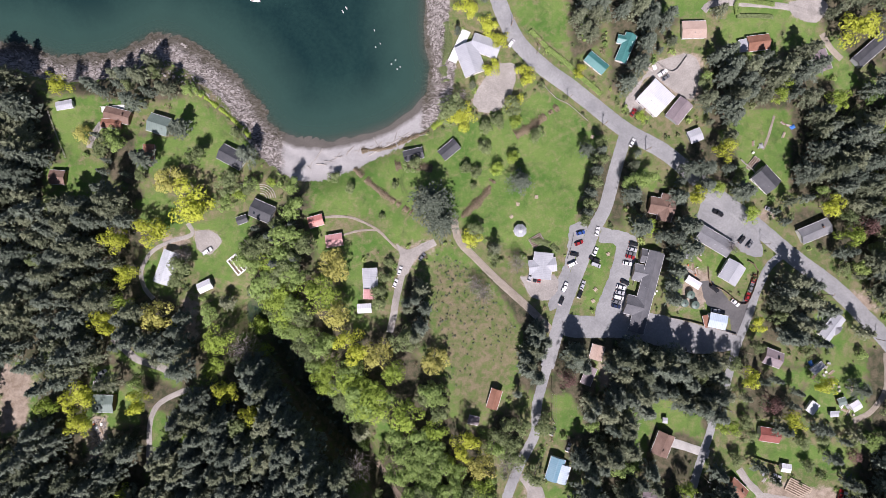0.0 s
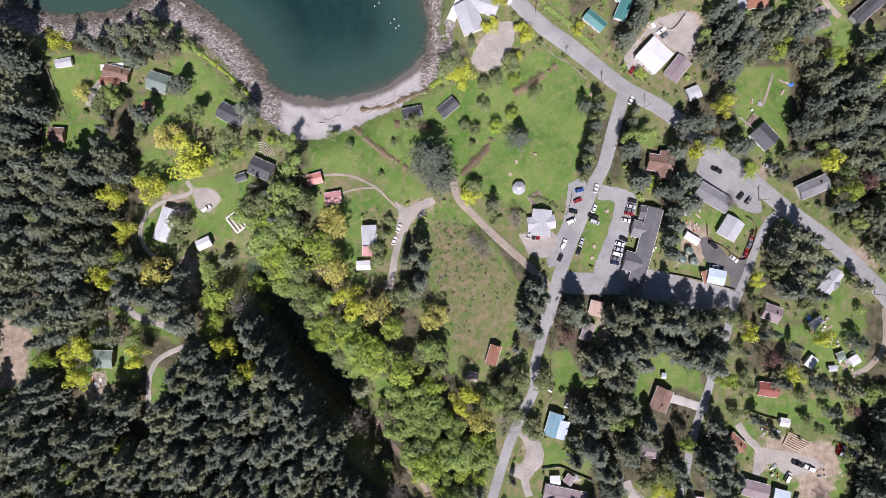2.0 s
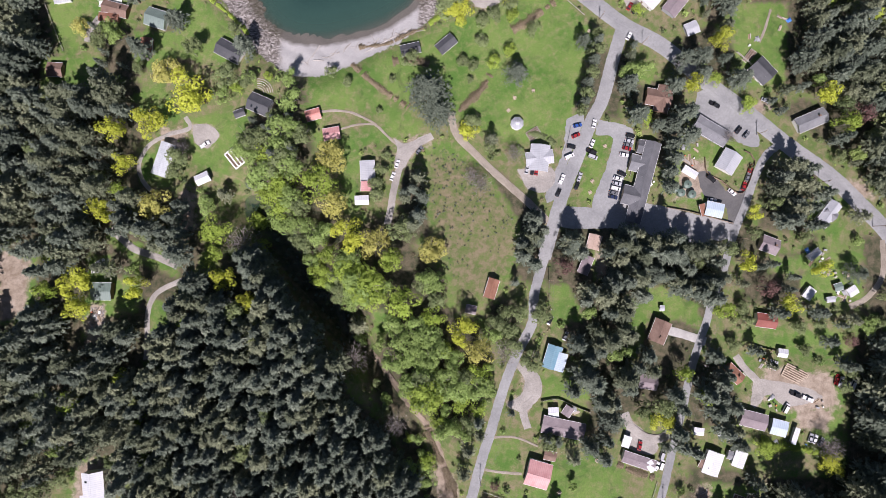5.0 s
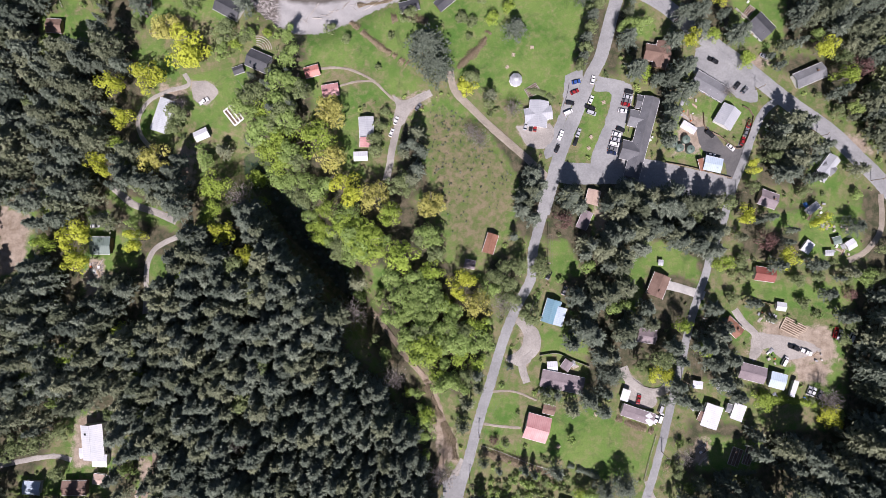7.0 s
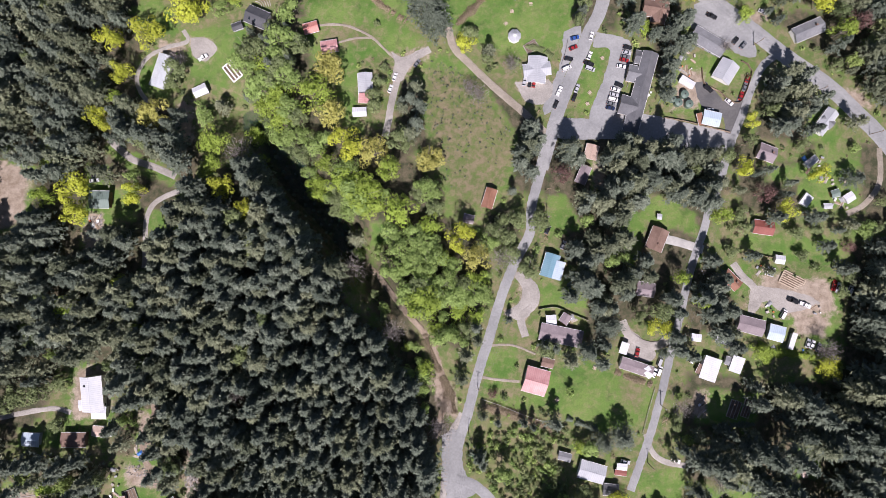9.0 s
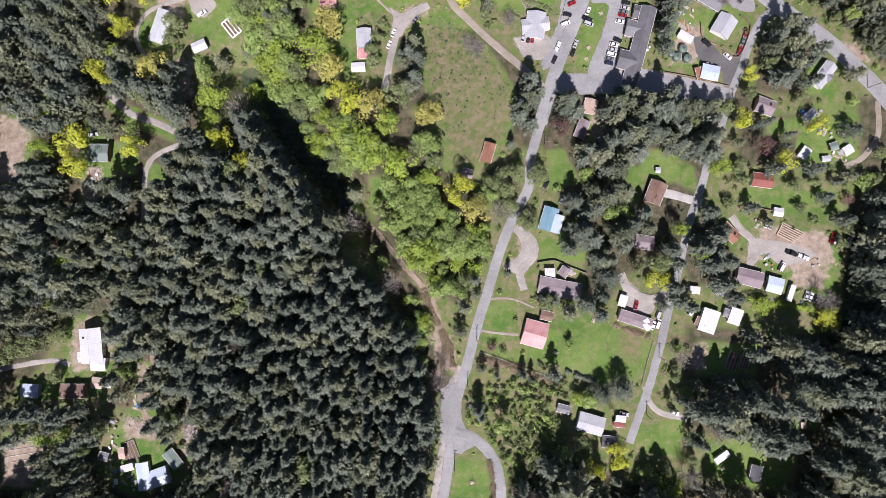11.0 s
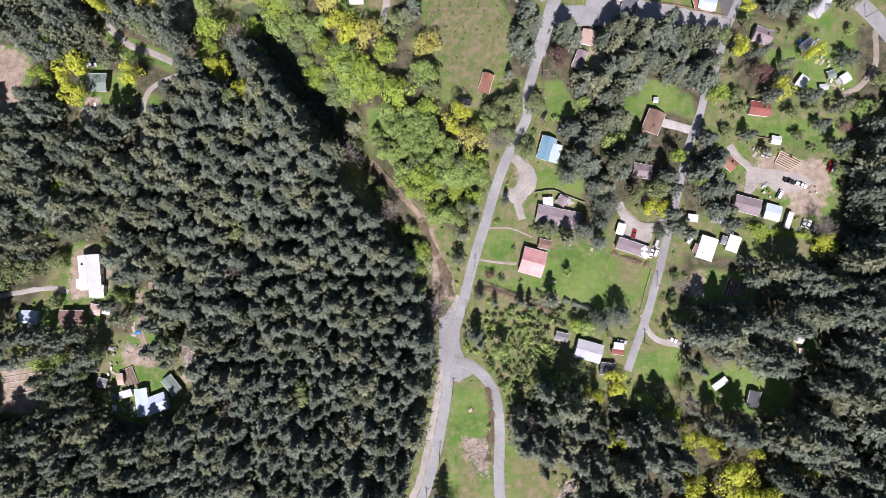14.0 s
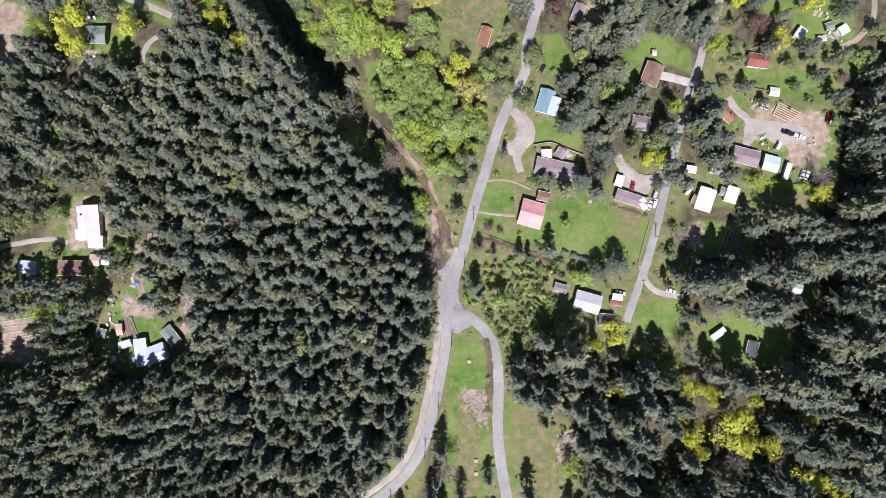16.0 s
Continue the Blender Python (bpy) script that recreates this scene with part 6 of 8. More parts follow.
stand("green", ((-22.7, -90.4), 5.24), ((-74.0, 19.4), 5.7), ((-74.7, 31.4), 3.88), ((84.6, -103.9), 4.56), ((-96.5, 33.1), 3.88), ((-116.4, -32.4), 4.56), ((93.0, 32.6), 4.56), ((99.9, 34.0), 4.33), ((29.8, -203.3), 4.33), ((62.3, -166.6), 2.05), ((-29.3, -99.9), 3.42))
stand("bare", ((19.8, -22.1), 5.02), ((15.6, -17.9), 4.1), ((-129.9, -5.3), 4.56), ((30.4, -103.6), 5.93), ((1.6, -182.0), 5.7), ((-20.9, -137.2), 5.02), ((-93.5, -228.0), 5.02), ((5.0, -279.0), 5.7), ((43.4, -234.8), 3.88), ((135.2, -275.9), 5.7), ((152.6, -270.5), 5.02), ((-92.1, -164.9), 3.42), ((142.3, 0.3), 3.42))
stand("plum", ((153.5, -72.4), 4.1), ((59.4, -62.3), 4.33), ((26.0, -167.3), 2.28), ((203.7, 11.2), 5.02), ((194.3, -97.7), 2.96))
stand("fir", ((-130.8, 61.1), 3.65), ((-131.8, 58.2), 2.74), ((-153.0, 72.0), 4.33), ((-146.7, 43.7), 4.56), ((-97.8, 47.1), 4.1), ((145.5, 28.0), 4.56), ((126.9, 39.3), 4.33), ((23.9, -284.8), 2.51), ((11.4, -291.2), 2.74), ((43.0, -291.1), 3.65), ((49.9, -257.4), 2.28), ((-16.8, -209.3), 4.33), ((158.9, -174.9), 4.1), ((146.5, -170.4), 3.88))
stand("cedar", ((51.6, -144.6), 3.4), ((55.6, -145.9), 3.0), ((69.9, -147.6), 4.79), ((71.1, 49.8), 3.65), ((195.2, -66.0), 4.56))
stand("fir", ((66.4, -113.9), 5.2), ((71.9, -117.1), 4.8), ((64.4, -98.7), 4.2), ((62.6, -120.8), 3.6), ((97.4, -104.5), 3.6), ((92.4, -110.0), 3.4), ((109.9, -121.2), 4.2), ((122.6, -120.3), 4.6), ((127.3, -128.5), 4.6), ((110.5, -140.1), 3.6), ((118.0, -148.3), 3.2))
stand("olive", ((43.7, -107.3), 5.2), ((48.3, -84.9), 5.0), ((34.2, -101.9), 4.8), ((37.8, -84.2), 4.4), ((105.1, -127.6), 4.6), ((94.9, -128.6), 3.6))
stand("fir", ((93.2, 26.6), 4.2), ((95.6, 11.3), 4.6), ((117.7, 11.3), 4.8), ((119.8, 0.3), 4.2), ((115.4, 25.2), 3.8), ((128.0, 30.8), 3.8), ((91.9, 82.1), 3.8), ((97.6, 90.5), 4.2), ((101.7, 101.7), 4.0), ((120.0, 39.2), 3.6))
stand("olive", ((79.0, 52.5), 3.2), ((77.4, 44.4), 3.6), ((74.8, 33.0), 3.4), ((72.4, 21.5), 3.6), ((70.0, 14.2), 3.0))
stand("fir", ((78.4, 48.4), 2.6), ((76.3, 38.8), 2.9), ((73.4, 27.2), 2.7), ((71.0, 17.6), 2.5))
stand("fir", ((128.3, -104.4), 3.6), ((132.8, -112.3), 3.8), ((129.6, -123.5), 3.8), ((135.9, -127.3), 3.6), ((131.4, -138.1), 4.0), ((137.3, -144.9), 3.6), ((111.6, -146.0), 3.4), ((69.6, -146.0), 2.8), ((158.4, -84.2), 3.4), ((176.4, -84.2), 3.2), ((187.7, -107.8), 3.4), ((182.0, -97.6), 2.8))
stand("olive", ((169.7, -91.3), 3.4), ((171.9, -102.1), 3.0), ((139.3, -99.9), 3.2), ((146.0, -88.7), 3.0), ((51.8, -146.7), 4.2), ((189.9, -119.0), 3.0))
stand("cedar", ((80.1, -134.8), 6.0), ((106.7, -148.3), 2.6))
stand("fir", ((112.5, -3.0), 3.6), ((113.2, -10.0), 3.6), ((111.8, -17.0), 3.4), ((112.2, 5.0), 3.8), ((110.8, -24.0), 3.2))
stand("fir", ((-193.6, -195.6), 4.0), ((-186.0, -193.4), 4.0), ((-178.5, -194.0), 4.4), ((-170.0, -195.0), 4.0), ((-162.0, -193.5), 3.6), ((-148.5, -179.5), 3.4))
stand("olive", ((-190.0, -164.0), 4.6), ((-199.0, -168.0), 5.0), ((-182.0, -162.5), 4.4), ((-174.5, -160.0), 4.0), ((-176.0, -179.0), 3.4))
for kind, p, r in SINGLES:
    h = r / CROWN_WIDE[kind] * 0.95
    if any(inside(p[0], p[1], g[1]) > -4 for g in GROVES):
        h = max(h, 19.0 if kind in ("yellow", "lime", "gold") else 17.0)
    elif kind in ("yellow", "gold", "lime", "green"):
        h = max(h, 8.5)
    plant(kind, p[0], p[1], h, 1.18 * r / CROWN_WIDE[kind] / h)
    FREE_SPOTS.append((p[0], p[1], r * (1.25 if kind in ("yellow", "lime", "gold") else 0.95)))

MX, MY = np.meshgrid(HX, HY)
OPEN = np.full(MX.shape, -99.0)  # metres into open ground, negative in the woods


def open_up(value, lo_x, hi_x, lo_y, hi_y, reach=8):
    """Widens the open ground by a field worked out near its bounds only."""
    a, b = max(0, int(lo_x + 360 - reach)), int(hi_x + 361 + reach)
    c, d = max(0, int(lo_y + 450 - reach)), int(hi_y + 451 + reach)
    OPEN[c:d, a:b] = np.maximum(OPEN[c:d, a:b], value(MX[c:d, a:b], MY[c:d, a:b]))


for pts, half in FREE_LINES:
    open_up(lambda x, y: half + 1.2 - line_dist(x, y, pts), min(p[0] for p in pts), max(p[0] for p in pts), min(p[1] for p in pts), max(p[1] for p in pts))
for pts in FREE_AREAS:
    open_up(lambda x, y: inside(x, y, pts), min(p[0] for p in pts), max(p[0] for p in pts), min(p[1] for p in pts), max(p[1] for p in pts))
for sx, sy, r in FREE_SPOTS:
    open_up(lambda x, y: r - np.hypot(x - sx, y - sy), sx - r, sx + r, sy - r, sy + r)
OPEN = np.maximum(OPEN, inside(MX, MY, BAY) + 13.5 + beach_wide(MX))


def blocked(x, y, crown):
    return OPEN[int(round(y)) + 450, int(round(x)) + 360] > -crown * 0.38


# the groves: whole trees where the village stands, joined woods behind
SCATTER = random.Random(5)
for kind, outline, spacing, low, tall in GROVES:
    xs, ys = [p[0] for p in outline], [p[1] for p in outline]
    row, y = 0, min(ys)
    belongs = inside(MX, MY, outline) > 0
    while y < max(ys):
        x = min(xs) + (row % 2) * spacing / 2
        while x < max(xs):
            px, py = x + SCATTER.gauss(0, spacing * 0.2), y + SCATTER.gauss(0, spacing * 0.2)
            h = SCATTER.uniform(low, tall) * (1.12 if SCATTER.random() < 0.15 else 1.0)
            wide, roll = SCATTER.uniform(0.85, 1.25), SCATTER.random()
            if kind != "fir":
                wide *= 0.86
            elif py < -150 and px > 62:
                # old stands, taller and open
                if SCATTER.random() < 0.36:
                    x += spacing
                    continue
                h *= 1.32 if px > 140 else 1.16
            pick = kind
            mixed = kind == "fir" and (min(xs) > 40 or px < -118)
            if kind == "leafy" and roll < 0.55:
                pick = "shrub"
            if mixed and roll < 0.16 and h < 24:
                pick = "olive" if roll < 0.10 else ("green" if roll < 0.14 else "lime")
                h *= 0.72
                wide *= 0.68
            elif kind == "fir" and roll < (0.52 if mixed else 0.22):
                pick = "pine"
            elif kind == "fir" and roll < 0.25 and h < 20:
                pick = "olive"
            elif kind == "green" and roll < 0.2:
                pick = "olive"
            elif kind == "green" and roll < 0.36:
                pick = "lime"
            elif kind == "olive" and roll < 0.42:
                pick = "fir"
            elif kind == "olive" and roll < 0.47:
                pick = "bare"
            elif kind == "olive" and roll < 0.6:
                pick = "green"
            if abs(px) < 235 and -324 < py < 134 and belongs[int(round(py)) + 450, int(round(px)) + 360] and not blocked(px, py, h * CROWN_WIDE[pick] * wide):
                deep = (px < -34 and py < -86) or abs(px) > 188 or py < -234
                if deep or kind == "leafy":
                    WOODS.setdefault(pick, []).append((px, py, h, wide))
                else:
                    plant(pick, px, py, h, wide)
            x += spacing
        y += spacing * 0.87
        row += 1

# undergrowth and garden trees on all ground that is not kept open
IN_GROVE = np.zeros(MX.shape, bool)
for kind, outline, *_ in GROVES:
    IN_GROVE |= inside(MX, MY, outline) > 0
FILL = random.Random(8)
garden = 0
y = -330.0
while y < 128:
    x = -242.0
    while x < 242:
        px, py = x + FILL.uniform(-1.9, 1.9), y + FILL.uniform(-1.9, 1.9)
        i, j = int(round(py)) + 450, int(round(px)) + 360
        patch = noise.noise((px * 0.035, py * 0.035, 2.0))
        roll, size = FILL.random(), FILL.uniform(0.8, 1.7)
        x += 3.8
        if OPEN[i, j] > -0.6:
            continue
        if IN_GROVE[i, j]:
            if roll < 0.13:
                WOODS.setdefault("bramble" if roll < 0.04 else "shrub", []).append((px, py, size * 1.6, 1.0))
            continue
        if roll < (0.48 if px > 95 else 0.34 if px > 60 and py < 0 else 0.24) + 0.16 * patch and garden < 760 and OPEN[i, j] < -2.2:
            kind = FILL.choice(["fir", "fir", "fir", "olive", "olive", "green", "pine", "pine", "bare", "lime"])
            h = FILL.uniform(8, 18) * (0.62 if kind in ("olive", "green", "lime") else 1.0)
            plant(kind, px, py, h, FILL.uniform(0.9, 1.3))
            OPEN[max(0, i - 3):i + 4, max(0, j - 3):j + 4] = 1
            garden += 1
        elif roll < 0.62 + 0.5 * patch:
            WOODS.setdefault(FILL.choice(["shrub", "shrub", "leafy", "bramble", "leafy"]), []).append((px, py, size * FILL.choice([1.0, 1.4, 2.2]), 1.0))
    y += 3.8

# tufts over the meadow
MEADOW = [(-4.5, -2.6), (4.5, -2.6), (18.9, -11.2), (27.3, -25.3), (37.0, -42.1), (34.0, -56.0), (18.6, -55.9), (10.0, -77.3), (4.5, -72.2), (-1.1, -44.7), (-5.4, -22.4)]
for k in range(1300):
    px, py = FILL.uniform(-14, 41), FILL.uniform(-86, 0)
    if inside(px, py, MEADOW) > 0 and FILL.random() < 0.25 + 0.5 * smooth(-68, -6, py):
        WOODS.setdefault("tuft", []).append((px, round(py / 2.7) * 2.7 + FILL.gauss(0, 0.8), FILL.uniform(0.4, 1.1), 1.0))
for pick, spots in WOODS.items():
    joined(pick, "wood_" + KINDS[pick][5].replace("_tree", ""), "dense wood of " + KINDS[pick][6].split(" with")[0].replace("tree", "trees"), spots)


# ---- vehicles ----
def wheel_mesh():
    bm = rod(bmesh.new(), (0, -0.11, 0), (0, 0.11, 0), 0.33, 0.33, 14)
    rod(bm, (0, -0.12, 0), (0, 0.12, 0), 0.2, 0.2, 10)
    return mesh_of(bm, "rubber")


WHEEL = wheel_mesh()
CAR_MODELS = {}
SHAPES = {  # side outline of the body, of the cabin, of the roof panel; width
    "car": ([(-2.2, 0.35), (2.2, 0.35), (2.25, 0.6), (2.1, 0.78), (1.1, 0.92), (-1.75, 0.98), (-2.2, 0.85)], [(1.05, 0.9), (0.35, 1.4), (-1.2, 1.42), (-1.8, 0.95)], (0.3, -1.2, 1.42), 1.78),
    "pickup": ([(-2.7, 0.45), (2.6, 0.45), (2.65, 0.8), (2.5, 1.0), (1.35, 1.08), (-0.75, 1.08), (-0.8, 0.62), (-2.6, 0.62), (-2.62, 1.05), (-2.7, 1.05)], [(1.25, 1.06), (0.7, 1.7), (-0.55, 1.72), (-0.75, 1.06)], (0.65, -0.55, 1.72), 1.9),
    "van": ([(-2.4, 0.35), (2.4, 0.35), (2.45, 0.8), (2.2, 1.0), (1.7, 1.1), (-2.4, 1.15)], [(1.7, 1.08), (1.1, 1.85), (-2.3, 1.9), (-2.4, 1.1)], (1.05, -2.3, 1.9), 1.9),
}


def vehicle(kind, paint, m):
    """A car, pickup or van: bevelled body, glazed cabin, roof panel, four wheels, lights."""
    if (kind, paint) in CAR_MODELS:
        return copy_thing(CAR_MODELS[kind, paint], m)
    side, cab, (x0, x1, top), w = SHAPES[kind]
    ob = thing("pickup_truck" if kind == "pickup" else kind, m, paint + " painted " + {"car": "passenger car", "pickup": "pickup truck", "van": "panel van"}[kind] + " parked on the ground", "truck" if kind == "pickup" else kind, "parked vehicles")
    bm = prism(side, -w / 2, w / 2)
    bmesh.ops.bevel(bm, geom=bm.edges, offset=0.07, segments=2, affect="EDGES")
    part("body", bm, "paint_" + paint, ob)
    bm = prism(cab, -w / 2 + 0.1, w / 2 - 0.1)
    for v in bm.verts:
        if v.co.z > 1.2:
            v.co.y *= 0.86
    part("cabin", bm, "dark_glass", ob, "dark glazed cabin")
    part("roof", boxed(x1, -w / 2 + 0.2, top - 0.02, x0, w / 2 - 0.2, top + 0.05, bevel=0.03), "paint_" + paint, ob)
    for sx in (-1, 1):
        for sy in (-1, 1):
            wh = part("wheel", WHEEL, "", ob)
            wh.location = (sx * (1.35 if kind == "car" else 1.6), sy * (w / 2 - 0.1), 0.33)
            part("headlight" if sx > 0 else "tail_light", boxed(sx * (side[1][0] + 0.02) - 0.06, sy * 0.62 - 0.16, 0.62, sx * (side[1][0] + 0.02) + 0.06, sy * 0.62 + 0.16, 0.76), "white_paint" if sx > 0 else "orange_plastic", ob)
    CAR_MODELS[kind, paint] = ob
    return ob


def park(paint, p, q, kind="car"):
    """A vehicle with its tail towards p and its nose towards q."""
    x, y, _, turn = place_of(p, q)
    c, s = math.cos(radians(turn)), math.sin(radians(turn))
    slope = math.degrees(math.atan2(gz(x + c * 1.4, y + s * 1.4) - gz(x - c * 1.4, y - s * 1.4), 2.8))
    vehicle(kind, paint, pose(x, y, gz(x, y) + 0.1, 0, 0, turn) @ pose(0, 0, 0, 0, -slope, 0))


# village street and parking lot
park("blue", (66.8, 7.5), (72.0, 8.8))
park("red", (66.2, 2.0), (70.8, 4.0))
park("black", (63.9, -2.3), (68.3, -3.2))
park("white", (62.9, -8.5), (67.2, -6.6), "van")
park("white", (77.0, 6.6), (78.2, 11.2))
park("white", (75.6, -3.4), (77.4, 0.8))
park("black", (73.9, -4.3), (78.3, -6.3), "pickup")
park("silver", (74.5, -7.1), (78.8, -8.8), "van")
park("silver", (69.1, -20.1), (70.6, -16.2))
park("black", (67.6, -24.6), (69.2, -20.7))
park("white", (60.2, -21.3), (61.9, -17.3), "pickup")
park("black", (58.3, -28.0), (60.1, -24.1))
park("black", (93.3, 2.9), (97.5, 2.0))
park("silver", (92.7, 0.3), (97.1, -0.8))
park("grey", (92.0, -2.0), (96.4, -2.6))
park("red", (91.7, -3.4), (95.6, -4.5))
park("white", (89.8, -6.8), (94.4, -7.6))
park("white", (86.4, -18.3), (91.1, -19.8))
park("silver", (85.8, -21.2), (90.5, -22.2))
park("white", (84.8, -23.4), (90.1, -24.8), "van")
park("grey", (84.2, -25.6), (88.6, -27.0))
park("navy", (83.9, -27.9), (88.3, -28.9))
park("black", (89.0, -16.0), (92.5, -17.5))
park("silver", (43.3, -16.2), (44.2, -12.3))
park("black", (46.1, -16.6), (46.8, -12.9))
park("red", (48.2, -16.8), (48.8, -13.1))
park("white", (94.9, 52.0), (97.3, 56.1))
park("white", (33.7, 103.6), (36.4, 107.3), "van")
park("red", (95.9, 67.9), (98.1, 71.4))
park("black", (98.4, 66.1), (100.4, 69.6))
park("white", (110.2, 88.5), (113.6, 90.9), "pickup")
park("grey", (111.9, 86.2), (115.1, 88.5))
park("grey", (-12.0, -5.7), (-9.2, -2.3))
park("white", (-22.6, -13.1), (-21.2, -9.1))
park("white", (-24.8, -19.2), (-23.4, -15.6))
park("white", (-120.8, -2.3), (-117.3, 0.0), "pickup")
park("white", (-167.3, -60.8), (-164.3, -59.3))
park("grey", (-168.2, -62.7), (-165.2, -61.4))
park("white", (-169.2, -64.8), (-165.5, -64.3))
park("black", (146.9, 3.1), (149.6, 6.2))
park("grey", (150.6, 0.8), (153.2, 3.7))
park("red", (152.3, -16.5), (153.6, -12.8))
park("grey", (150.8, -20.6), (152.1, -17.3))
park("red", (148.9, -25.3), (150.2, -21.7))
park("black", (132.5, -18.2), (135.6, -21.0), "van")
park("white", (142.5, -25.4), (144.8, -27.5))
park("silver", (132.0, -30.1), (135.8, -30.6))
park("black", (53.0, -90.8), (54.5, -87.9))
park("black", (135.3, 19.0), (139.6, 16.7), "pickup")
park("silver", (161.0, 20.6), (164.3, 18.9))
# motor yard and lane
park("black", (167.0, -122.9), (170.8, -124.4), "pickup")
park("white", (172.2, -124.7), (176.6, -126.6), "pickup")
park("white", (157.2, -111.1), (158.5, -107.8))
park("silver", (159.3, -111.7), (160.5, -108.7))
park("red", (187.6, -118.6), (188.8, -114.2), "pickup")
park("white", (189.3, -120.0), (191.0, -115.3), "pickup")
park("silver", (191.5, -120.0), (194.3, -117.9))
park("white", (194.7, -120.6), (196.5, -117.0), "van")
park("white", (175.9, -145.9), (177.7, -142.7))
park("silver", (174.2, -145.4), (175.6, -142.1))
park("grey", (178.2, -147.1), (180.5, -143.9))
park("red", (94.8, -150.2), (95.7, -146.7))
park("white", (102.3, -159.8), (104.0, -156.1))
park("white", (104.4, -159.3), (106.2, -155.0), "van")
park("silver", (105.1, -154.2), (106.5, -150.8), "van")
park("white", (110.2, -197.9), (113.8, -199.5))
park("white", (120.0, -152.9), (122.8, -149.7), "van")
park("white", (162.6, -132.7), (165.7, -127.6), "van")
park("green", (15.3, -196.4), (19.6, -198.1))
park("silver", (86.9, -199.3), (90.0, -200.0))
park("grey", (60.4, -98.5), (61.8, -95.2))


# ---- poles and overhead lines ----
def utility_pole(x, y, turn, high=9.5, transformer=False):
    ob = thing("utility_pole", pose(x, y, gz(x, y), 0, 0, turn), "tall brown timber utility pole with a crossarm", "pole", "utility poles")
    part("pole", rod(bmesh.new(), (0, 0, -0.8), (0, 0, high), 0.17, 0.11, 8), "timber", ob)
    part("crossarm", boxed(-0.06, -1.1, high - 0.75, 0.06, 1.1, high - 0.6), "timber", ob)
    for k in (-1, 0, 1):
        part("insulator", rod(bmesh.new(), (0, k, high - 0.6 if k else high), (0, k, high - 0.4 if k else high + 0.2), 0.05, 0.035, 6), "white_paint", ob)
    if transformer:
        part("transformer", rod(bmesh.new(), (0.35, 0, high - 2.4), (0.35, 0, high - 1.3), 0.24, 0.24, 10), "siding_grey", ob, "grey cylindrical transformer")
    return ob


def power_line(places, label, every=2):
    """Poles along a line, with three sagging wires."""
    line = thing("overhead_line", pose(0, 0, 0), label, "cable")
    tops = []
    for i, (x, y) in enumerate(places):
        a, b = places[max(0, i - 1)], places[min(len(places) - 1, i + 1)]
        turn = math.degrees(math.atan2(b[1] - a[1], b[0] - a[0]))
        utility_pole(x, y, turn, 9.5, i % every == 1)
        side = Vector((-math.sin(radians(turn)), math.cos(radians(turn)), 0))
        base = Vector((x, y, gz(x, y) + 9.15))
        tops.append([base + side * k + Vector((0, 0, 0 if k else 0.6)) for k in (-1, 0, 1)])
    for k in range(3):
        bm = bmesh.new()
        for a, b in zip(tops, tops[1:]):
            p = [a[k].lerp(b[k], q / 6) - Vector((0, 0, 0.8 * (1 - (q / 3 - 1) ** 2))) for q in range(7)]
            for u, v in zip(p, p[1:]):
                rod(bm, u, v, 0.022, 0.022, 4)
        part("wire", bm, "wire", line)


power_line([(35.2, 115.1), (48.2, 100.5), (63.7, 76.3), (81.5, 63.2), (102.8, 50.2), (129.0, 27.3), (157.3, 2.5), (185.2, -21.9), (209.6, -43.5)], "three thin overhead wires along the main road")
power_line([(53.4, -69.5), (53.3, -82.9), (34.2, -132.8), (18.8, -164.4), (14.3, -186.2), (7.8, -223.3), (1.4, -252.9), (-5.1, -274.0), (-21.8, -297.9)], "three thin overhead wires along the south road")
power_line([(145.1, -49.5), (136.1, -76.4), (133.3, -81.1), (124.4, -108.9), (116.0, -139.2), (105.6, -172.9), (99.0, -200.1)], "three thin overhead wires along the lane")


# ---- fences and hedges ----
def fence(pts, label, high=1.5, boards=True, material="timber"):
    line = curve(pts, 2.4)
    ob = thing("fence", pose(0, 0, 0), label, "fence")
    for a, b in zip(line, line[1:]):
        za, zb = gz(a.x, a.y), gz(b.x, b.y)
        part("post", rod(bmesh.new(), (a.x, a.y, za - 0.4), (a.x, a.y, za + high + 0.1), 0.07, 0.07, 5), material, ob)
        for h, t in (((0.1, high),) if boards else ((0.45, 0.6), (high - 0.2, high))):
            d = Vector((a.y - b.y, b.x - a.x, 0)).normalized() * 0.04
            bm = bmesh.new()
            v = [bm.verts.new((p.x + s * d.x, p.y + s * d.y, z + e)) for s in (-1, 1) for p, z in ((a, za), (b, zb)) for e in (h, t)]
            for q in ((0, 1, 3, 2), (4, 6, 7, 5), (0, 4, 5, 1), (2, 3, 7, 6), (1, 5, 7, 3), (0, 2, 6, 4)):
                bm.faces.new([v[i] for i in q])
            bmesh.ops.recalc_face_normals(bm, faces=bm.faces)
            part("panel" if boards else "rail", bm, material, ob)
    return ob


